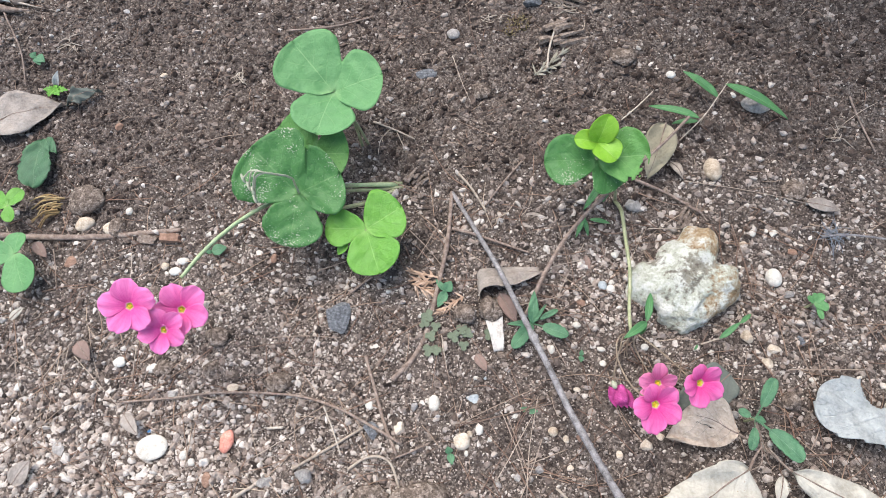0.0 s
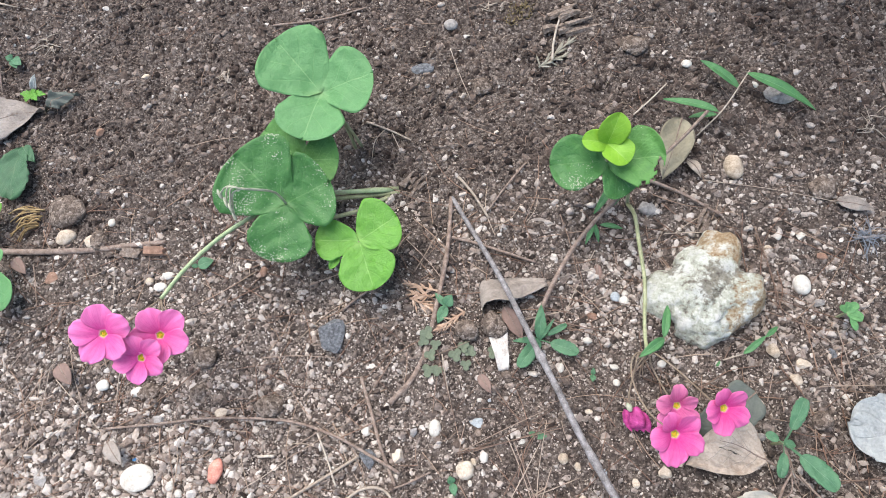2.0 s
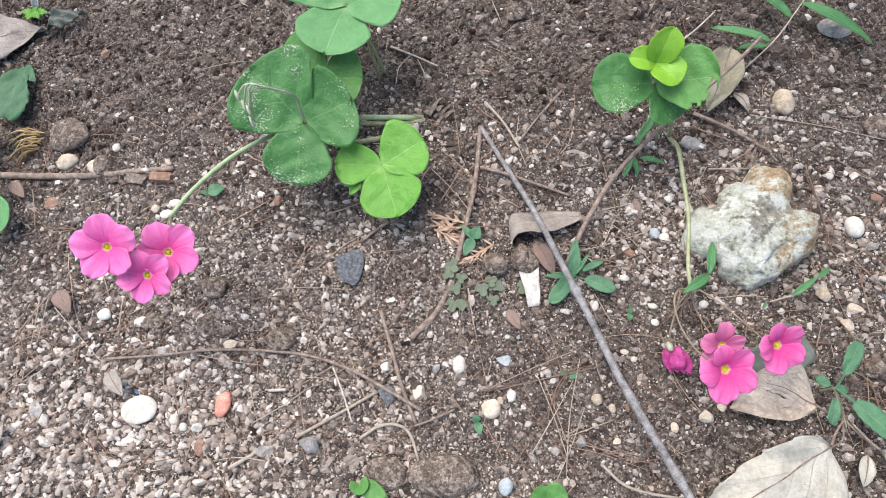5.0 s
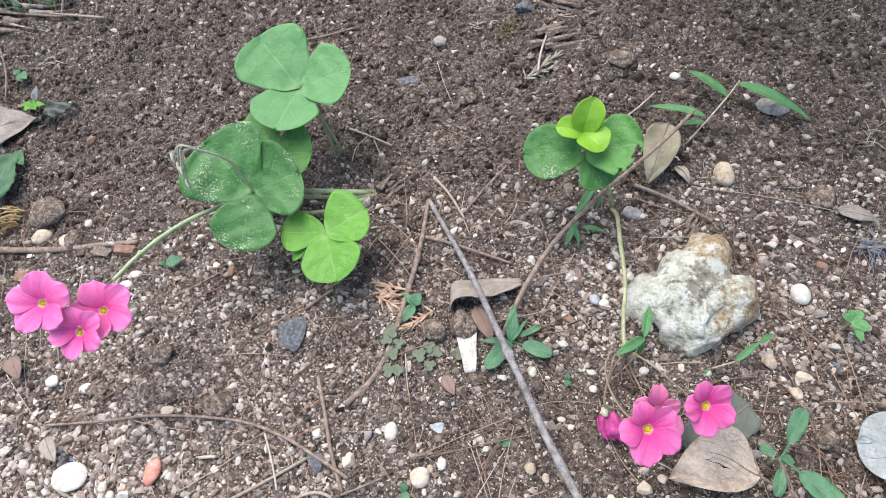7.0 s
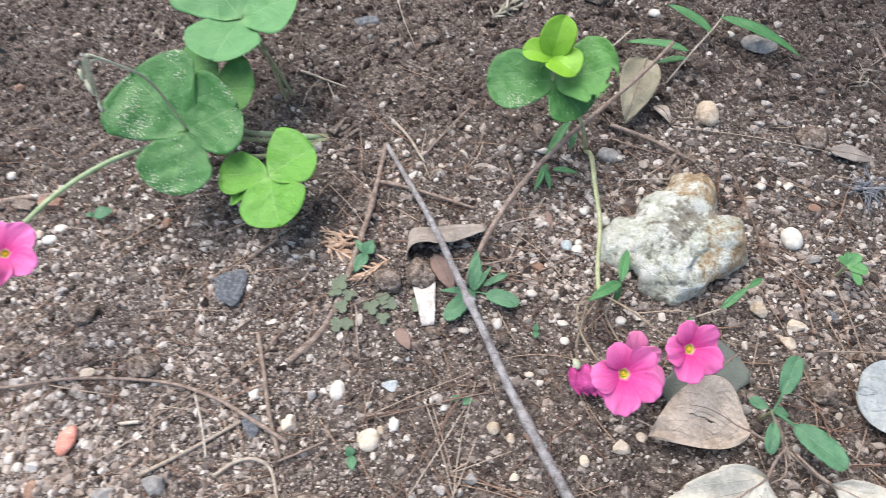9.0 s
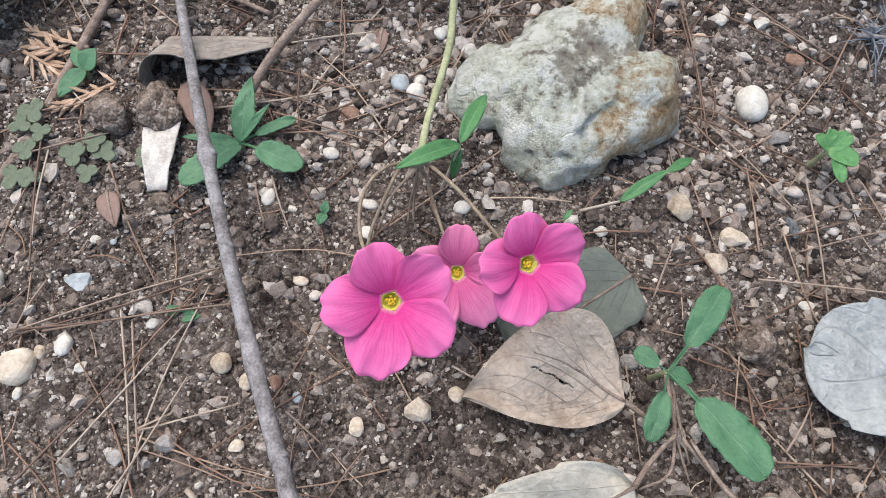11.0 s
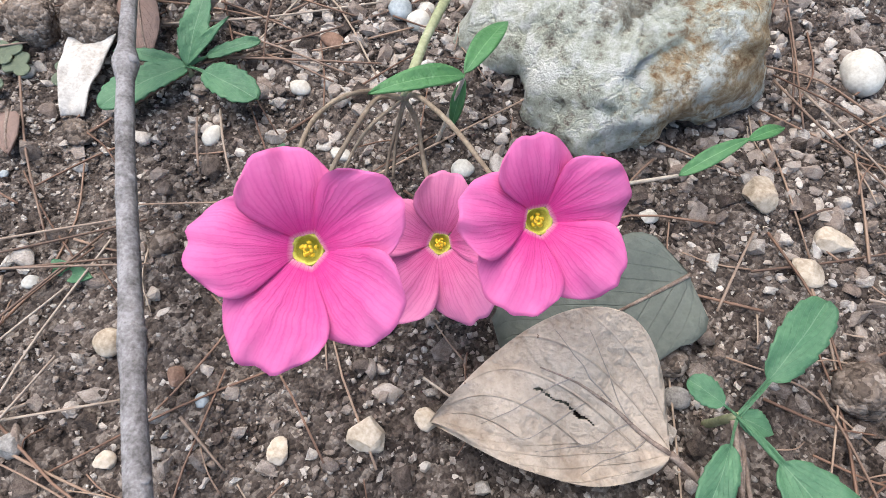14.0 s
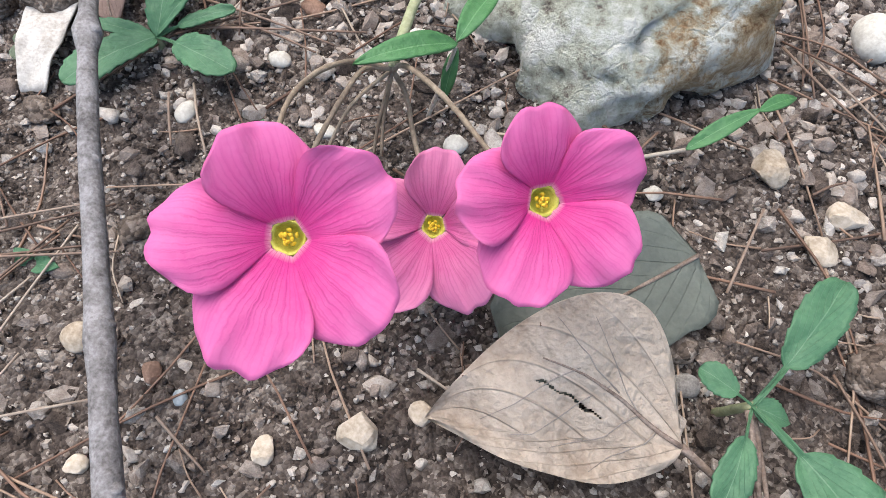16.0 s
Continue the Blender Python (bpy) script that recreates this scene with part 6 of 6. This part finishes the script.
for pts in (
    [(0.0339, 0.0447), (0.0949, 0.0638)], [(0.0539, 0.0066), (0.0786, 0.0537)], [(0.0755, -0.0020), (0.0826, 0.0678)], [(0.0608, 0.0525), (0.0784, 0.0085)], [(-0.0152, 0.1733), (-0.0003, 0.2027)], [(-0.0238, 0.1978), (0.0066, 0.1655)],
    [(-0.0488, 0.1153), (-0.0430, 0.1320)], [(0.2007, 0.2541), (0.3043, 0.2412)], [(0.2367, 0.2124), (0.2460, 0.1777), (0.2471, 0.1521)], [(0.2406, 0.1625), (0.2820, 0.1305)], [(0.2595, 0.2232), (0.3052, 0.2011)], [(0.3431, 0.2458), (0.3708, 0.2284)],
    [(0.3087, 0.1480), (0.3233, 0.1219)], [(0.1688, 0.2078), (0.2068, 0.2113)], [(0.0239, 0.0427), (0.0833, 0.0750)], [(0.0235, 0.0433), (0.0888, 0.0642)], [(0.0564, 0.0553), (0.0760, 0.0074)], [(0.0440, -0.0004), (0.0802, 0.0686)],
):
    needle(pts)
for pts in (
    [(0.2368, 0.2178), (0.2451, 0.1835), (0.2502, 0.1488)], [(0.2483, 0.1625), (0.2848, 0.1296)], [(0.2868, 0.1438), (0.2923, 0.0938)], [(0.2634, 0.0832), (0.3026, 0.1132)], [(-0.0037, 0.1049), (0.0288, 0.1200)], [(0.0781, 0.1480), (0.1048, 0.1415)],
    [(0.0638, 0.1367), (0.1260, 0.1573)], [(0.0864, 0.1685), (0.1176, 0.1780)], [(0.0921, 0.1122), (0.1031, 0.0929)], [(0.2702, 0.0405), (0.3027, 0.0435)], [(0.2704, 0.0388), (0.3002, 0.0449)], [(0.2555, 0.0751), (0.2698, 0.0487)],
    [(0.2735, 0.0438), (0.2836, 0.0613)], [(0.0953, 0.1333), (0.1211, 0.1260)], [(0.0823, 0.1253), (0.1449, 0.1683)], [(0.0871, 0.1078), (0.0945, 0.0929)], [(0.0042, 0.1171), (0.0209, 0.0643)], [(0.0320, 0.1088), (0.0665, 0.0638)],
):
    needle(pts)
for pts in (
    [(0.0277, 0.0618), (0.0245, 0.0412)], [(0.2101, 0.1261), (0.2040, 0.1157)], [(0.2307, 0.0882), (0.2379, 0.1119)], [(0.2491, 0.1182), (0.2574, 0.1241)], [(0.2770, 0.1193), (0.3025, 0.1309)], [(0.1759, 0.0567), (0.1899, 0.0658)],
    [(0.1662, 0.0539), (0.1774, 0.0497)], [(0.1362, 0.0097), (0.1439, 0.0251)], [(0.1178, 0.0321), (0.1306, 0.0242)], [(0.0834, 0.0262), (0.0750, 0.0197), (0.1033, 0.0322)], [(0.0434, 0.0119), (0.0556, 0.0069)], [(0.0701, -0.0053), (0.0853, 0.0375)],
    [(-0.3739, 0.1339), (-0.3253, 0.1215), (-0.2780, 0.1047)], [(-0.3532, 0.1591), (-0.3522, 0.1344)], [(-0.3432, 0.1747), (-0.3274, 0.1395)], [(-0.2676, 0.1730), (-0.2610, 0.1451)], [(-0.3506, 0.0783), (-0.2913, 0.0577)], [(-0.3118, 0.0885), (-0.3158, 0.0522)],
):
    needle(pts)
for pts in (
    [(-0.2960, 0.0262), (-0.2558, 0.0576)], [(-0.3165, 0.0089), (-0.2874, 0.0394)], [(-0.2390, 0.0913), (-0.2364, 0.0628)], [(-0.1257, 0.1028), (-0.0696, 0.1049)], [(-0.1033, 0.0852), (-0.0909, 0.1220)], [(-0.0973, 0.1601), (-0.0343, 0.1817)],
    [(-0.0518, 0.1407), (-0.0306, 0.1054)], [(-0.0264, 0.1056), (-0.0475, 0.0700)], [(-0.0033, 0.1242), (0.0251, 0.1350)], [(0.0040, 0.1391), (0.0298, 0.1218)], [(0.0862, 0.1378), (0.1248, 0.1299)], [(0.0840, 0.1282), (0.1317, 0.1363)],
    [(0.0923, 0.1567), (0.0990, 0.1284)], [(0.0990, 0.1476), (0.1216, 0.1683)], [(0.0444, 0.2886), (0.0105, 0.3050)], [(0.0002, 0.3718), (0.0195, 0.3243)], [(0.0110, 0.4276), (0.0259, 0.3664)], [(-0.2234, 0.2866), (-0.1804, 0.2937)],
):
    needle(pts)
for pts in (
    [(0.1035, 0.1861), (0.1092, 0.1571)], [(0.1181, 0.1930), (0.0909, 0.1287)], [(0.3467, 0.3243), (0.3803, 0.3489)], [(0.2846, 0.1156), (0.3488, 0.1394)], [(0.2666, 0.1006), (0.3284, 0.1062)], [(0.2383, 0.1011), (0.2811, 0.1202)],
):
    needle(pts)


def litter(name, count, area, length, r, material, label, seed, keep=None):
    """Loose needles past counting, as one mesh."""
    rs = random.Random(seed)
    verts, faces = [], []
    while count:
        x, y = rs.uniform(area[0], area[1]), rs.uniform(area[2], area[3])
        if keep is not None and rs.random() > float(keep(x, y)):
            continue
        count -= 1
        a, l = rs.uniform(0, 6.28), rs.uniform(*length)
        d = Vector((math.cos(a), math.sin(a), 0)) * l
        o = Vector((-d.y, d.x, 0)) * rs.uniform(-0.12, 0.12)
        p = [ground_point(q, 0.0008 + rs.random() * 0.0022) for q in ((x, y), (x + d.x / 2 + o.x, y + d.y / 2 + o.y), (x + d.x, y + d.y))]
        v, f = tube(p, r * rs.uniform(0.7, 1.2), r * 0.6, sides=4, steps=3)
        faces += [tuple(i + len(verts) for i in q) for q in f]
        verts += v
    ob = new(name, mesh_of(name, verts, faces, material))
    return tagged(ob, label, "pine needles", kind="stuff")


litter("needle_litter", 460, (-0.42, 0.40, -0.03, 0.24), (0.015, 0.065), 0.00042, NEEDLE_MIX, "scattered broken pine needles and straw on the soil", 8)
litter("root_fibres", 800, (-0.45, 0.42, -0.03, 0.46), (0.005, 0.018), 0.00028, NEEDLE_MIX, "short fibres and bits of root in the soil", 9)


def frond(base, tip, width, count, label, lift=0.003, material=FROND):
    """A flat dry conifer spray: an axis with scale-leaved side shoots."""
    a, b = ground_point(base, lift), ground_point(tip, lift)
    ob = thing("conifer_frond", a, label, "dry frond", "conifer fronds")
    part("axis", tube([a, b], 0.0009, 0.0006, sides=5), material, ob)
    d = (b - a)
    side = Vector((-d.y, d.x, 0)).normalized()
    rs = random.Random(int(abs(a.x) * 1e4))
    for i in range(count):
        s = (i + 0.6) / count + rs.uniform(-0.08, 0.08)
        p = a + d * s
        for sign in (-1, 1):
            q = p + side * (sign * width * (1 - 0.6 * s) * rs.uniform(0.3, 1.2)) + d.normalized() * (width * rs.uniform(0.4, 1.5)) + Vector((0, 0, 0.002 * ((i * 7 + sign) % 3 - 1)))
            part("shoot", blade(p, q, 0.0014, lance, nu=4, nv=7, fold=0.4, teeth=0.5, teeth_n=5, thick=0.0008), material, ob)


frond((0.0072, 0.1560), (-0.0200, 0.1623), 0.0065, 7, "rust-coloured dry conifer spray on the soil")
frond((0.0239, 0.1417), (0.0066, 0.1288), 0.0065, 7, "orange-brown dry conifer spray by the twig")
frond((-0.0021, 0.1527), (-0.0141, 0.1539), 0.007, 6, "small rust-coloured piece of conifer spray")
frond((-0.0174, 0.1506), (0.0004, 0.1437), 0.008, 7, "orange-brown conifer spray beside the clods")


def wood_chunk(at, size, turn, label, seed):
    """A splintered piece of wood built of several fibres."""
    rs = random.Random(seed)
    base = ground_point(at)
    ob = thing("wood_chunk", base, label, "wood", "wood pieces")
    across = Matrix.Rotation(turn, 3, "Z")
    for i in range(9):
        long = size[0] * rs.uniform(0.35, 1.0)
        a = base + across @ Vector((rs.uniform(-0.5, 0.1) * size[0], (i / 8 - 0.5) * size[1], size[2] * rs.uniform(0.1, 0.7)))
        b = a + across @ Vector((long, rs.uniform(-0.15, 0.15) * size[1], rs.uniform(-0.3, 0.3) * size[2]))
        part("splinter", tube([a, a.lerp(b, 0.5) + Vector((0, 0, 0.0006)), b], size[1] / 6.5 * rs.uniform(0.7, 1.3), size[1] / 6.5 * rs.uniform(0.3, 0.8), sides=5, steps=3, bumpy=0.35, seed=i), WOOD, ob, smooth=False)


wood_chunk((-0.0238, 0.2467), (0.020, 0.013, 0.007), 0.9, "brown splintered piece of rotten wood", 1)
wood_chunk((0.0915, 0.3951), (0.030, 0.020, 0.010), 0.4, "weathered splintered wood half buried in the soil", 2)
wood_chunk((0.1981, 0.2170), (0.016, 0.009, 0.005), 1.0, "reddish-brown chip of wood behind the rock", 3)
wood_chunk((0.0969, 0.4382), (0.034, 0.012, 0.008), -0.3, "pale splintered wood at the back of the bed", 4)

frond((0.0755, 0.3544), (0.0998, 0.3766), 0.010, 7, "grey-green dried conifer sprig on the soil", 0.005, SPRIG)
frond((0.0787, 0.3566), (0.0929, 0.3625), 0.007, 4, "small grey-green piece of conifer sprig", 0.004, SPRIG)

# ---- plants at the far corner of the bed ----
corner = thing("weed", ground_point((-0.5260, 0.5293)), "dark green leafy weed at the far corner of the bed", "plant", "weeds")
for i, (a, b, w) in enumerate((((-0.4924, 0.4937, -0.0347), (-0.5050, 0.4748, -0.0321), 0.020), ((-0.4910, 0.4935, -0.0346), (-0.4672, 0.4581, -0.0381), 0.018), ((-0.4898, 0.4981, -0.0311), (-0.4684, 0.4988, -0.0311), 0.016), ((-0.4934, 0.4952, -0.0305), (-0.5244, 0.5126, -0.0243), 0.024), ((-0.5039, 0.5069, -0.0392), (-0.4766, 0.4871, -0.0437), 0.014), ((-0.5166, 0.5082, -0.0342), (-0.5368, 0.4931, -0.0366), 0.018), ((-0.4915, 0.5119, -0.0342), (-0.4636, 0.4975, -0.0420), 0.014), ((-0.5354, 0.5250, -0.0340), (-0.5152, 0.5039, -0.0438), 0.013))):
    part("leaf", blade(a, b, w, ovate, fold=0.15, arch=0.08, teeth=0.15, seed=i), WEED_DARK if i > 3 else WEED, corner)
part("stem", tube([ground_point((-0.5260, 0.5293)), (-0.4910, 0.4935, -0.0346)], 0.0013, 0.001), STALK, corner)
fern = thing("feathery_weed", ground_point((-0.4100, 0.4600)), "feathery pale green weed with thin stalks", "plant", "weeds")
rs = random.Random(31)
for i in range(34):
    a = ground_point((-0.4020, 0.4620)) + Vector((rs.uniform(-0.070, 0.006), rs.uniform(-0.004, 0.035), 0))
    b = a + Vector((rs.uniform(-0.015, 0.015), rs.uniform(-0.004, 0.014), rs.uniform(0.015, 0.04)))
    stalk = part("stalk", tube([a, a.lerp(b, 0.5) + Vector((0.003, 0, 0.003)), b], 0.0006, 0.0004, sides=5), STALK_OLIVE, fern)
    for k in range(5):
        p = a.lerp(b, 0.35 + 0.13 * k)
        q = p + Vector((rs.uniform(-0.012, 0.012), rs.uniform(-0.006, 0.008), rs.uniform(0.0, 0.007)))
        part("leaf", blade(p, q, 0.0022, lance, nu=4, nv=6, fold=0.3), WEED, stalk)
twig([ground_point((-0.4058, 0.4567), 0.002), (-0.3975, 0.4656, -0.0336), (-0.3928, 0.4807, -0.0133)], 0.0011, 0.0009, "upright pale straw stalk among the weeds", STRAW, "stalk")
twig(lay([(-0.5330, 0.4669), (-0.4826, 0.4715), (-0.4293, 0.4660)], 0.005), 0.0020, 0.0015, "grey stick lying at the far corner", TWIG, "stick")
twig(lay([(-0.5196, 0.4570), (-0.4623, 0.4571), (-0.4014, 0.4524)], 0.004), 0.0016, 0.0012, "brown stick lying at the far corner", BROWN_TWIG, "stick")
twig(lay([(-0.5127, 0.4771), (-0.4689, 0.4823), (-0.4247, 0.4726)], 0.006), 0.0012, 0.0010, "thin pale stick at the far corner", STRAW, "stick")
dry_leaf((-0.4903, 0.4460, -0.0468), (-0.4589, 0.4363, -0.0453), 0.014, DRY_GREY, "pale folded dead leaf at the far corner", kite, nu=8, nv=12, arch=0.25)
dry_leaf((-0.4982, 0.4383, -0.0474), (-0.4667, 0.4339, -0.0502), 0.012, DRY_DULL, "dull dead leaf under the sticks", ovate, nu=8, nv=12)

brush = thing("dry_grass_tuft", ground_point((-0.3755, 0.2288)), "tuft of dry yellow-brown grass stalks beside the clod", "straw")
rs = random.Random(5)
for i in range(22):
    p = ground_point((-0.3531, 0.2234), 0.004) + Vector((rs.uniform(-0.004, 0.004), rs.uniform(-0.012, 0.006), rs.uniform(0, 0.003)))
    d = Vector((-rs.uniform(0.010, 0.026), -rs.uniform(-0.006, 0.012), 0))
    part("straw_blade", tube([p, p + d * 0.5 + Vector((0, 0, 0.003)), p + d + Vector((0, -0.003, -0.002))], 0.00075, 0.0005, sides=4), OCHRE_STRAW, brush)

lichen = thing("lichen", ground_point((0.3181, 0.2132)), "blue-grey branching lichen lying on the gravel", "lichen")
rs = random.Random(12)
for i in range(26):
    c = ground_point((0.3181, 0.2132), 0.004)
    a, l = rs.uniform(0, 6.28), rs.uniform(0.008, 0.017)
    e = c + Vector((math.cos(a) * l, math.sin(a) * l * 1.2, rs.uniform(-0.002, 0.004)))
    k = c.lerp(e, 0.5) + Vector((rs.uniform(-0.003, 0.003), rs.uniform(-0.003, 0.003), rs.uniform(0, 0.004)))
    part("strand", tube([c + Vector((rs.uniform(-0.006, 0.006), rs.uniform(-0.006, 0.006), 0)), k, e], 0.0004, 0.0002, sides=4, steps=4), LICHEN, lichen)


def moss(at, radius, count, label, material, seed):
    """A low cushion of fine upright shoots."""
    rs = random.Random(seed)
    c = ground_point(at)
    ob = thing("moss_tuft", c, label, "moss")
    for i in range(count):
        a, r = rs.uniform(0, 6.28), radius * rs.random() ** 0.6
        p = ground_point((c.x + r * math.cos(a) * 1.3, c.y + r * math.sin(a)), -0.0005)
        q = p + Vector((rs.uniform(-0.003, 0.003), rs.uniform(-0.003, 0.003), rs.uniform(0.0070, -0.0031)))
        part("shoot", tube([p, p.lerp(q, 0.5) + Vector((rs.uniform(-0.001, 0.001), 0, 0.0006)), q], 0.0005, 0.0003, sides=4, steps=2), material, ob)


MOSS = mottled("ochre_moss", ((0.2, (0.12, 0.085, 0.035)), (0.6, (0.26, 0.20, 0.10)), (0.9, (0.42, 0.36, 0.22))), 300.0, 0.9, 0.2, "object", 0.5)
moss((0.0598, 0.4130), 0.010, 90, "ochre-brown moss cushion in the dark soil", MOSS, 3)
moss((0.0505, 0.4012), 0.005, 30, "small ochre-brown moss cushion", MOSS, 4)


def root_tangle(at, size, count, label, seed):
    rs = random.Random(seed)
    c = ground_point(at, 0.002)
    ob = thing("root_tangle", c, label, "root", "roots")
    for i in range(count):
        a = rs.uniform(0, 6.28)
        p = c + Vector((rs.uniform(-0.3, 0.3) * size, rs.uniform(-0.3, 0.3) * size, 0))
        q = ground_point((p.x + math.cos(a) * size * 0.7, p.y + math.sin(a) * size * 0.5), 0.0012)
        k = p.lerp(q, 0.5) + Vector((rs.uniform(-0.2, 0.2) * size, rs.uniform(-0.2, 0.2) * size, 0.001))
        part("fibre", tube([p, k, q], 0.0005, 0.0002, sides=4, steps=4), STRAW, ob)


root_tangle((-0.2039, 0.3589), 0.016, 12, "pale tangle of fine roots in the soil", 6)
root_tangle((0.1053, 0.4255), 0.024, 16, "pale fibrous roots at the back of the bed", 7)
root_tangle((0.0363, 0.4157), 0.018, 9, "pale crooked rootlets beside the moss", 8)
root_tangle((0.3405, 0.3155), 0.022, 9, "pale rootlets on the gravel", 9)
root_tangle((-0.3885, 0.4008), 0.024, 9, "pale stalks and rootlets at the edge of the bed", 10)


rs = random.Random(77)
for i in range(14):
    p = ground_point((-0.4689, 0.4571))
    a = (p.x + rs.uniform(-0.06, 0.03), p.y + rs.uniform(-0.03, 0.012))
    turn, l = rs.uniform(-0.35, 0.35), rs.uniform(0.02, 0.05)
    b = (a[0] + math.cos(turn) * l, a[1] + math.sin(turn) * l)
    mid = ((a[0] + b[0]) / 2 + rs.uniform(-0.002, 0.002), (a[1] + b[1]) / 2 + rs.uniform(-0.002, 0.002))
    twig(lay([a, mid, b], 0.002 + 0.003 * rs.random()), rs.uniform(0.0062, -0.0068), 0.0005, "thin broken straw stalk in the litter of the corner", (STRAW, BROWN_TWIG)[i % 2], "straw", "straws")
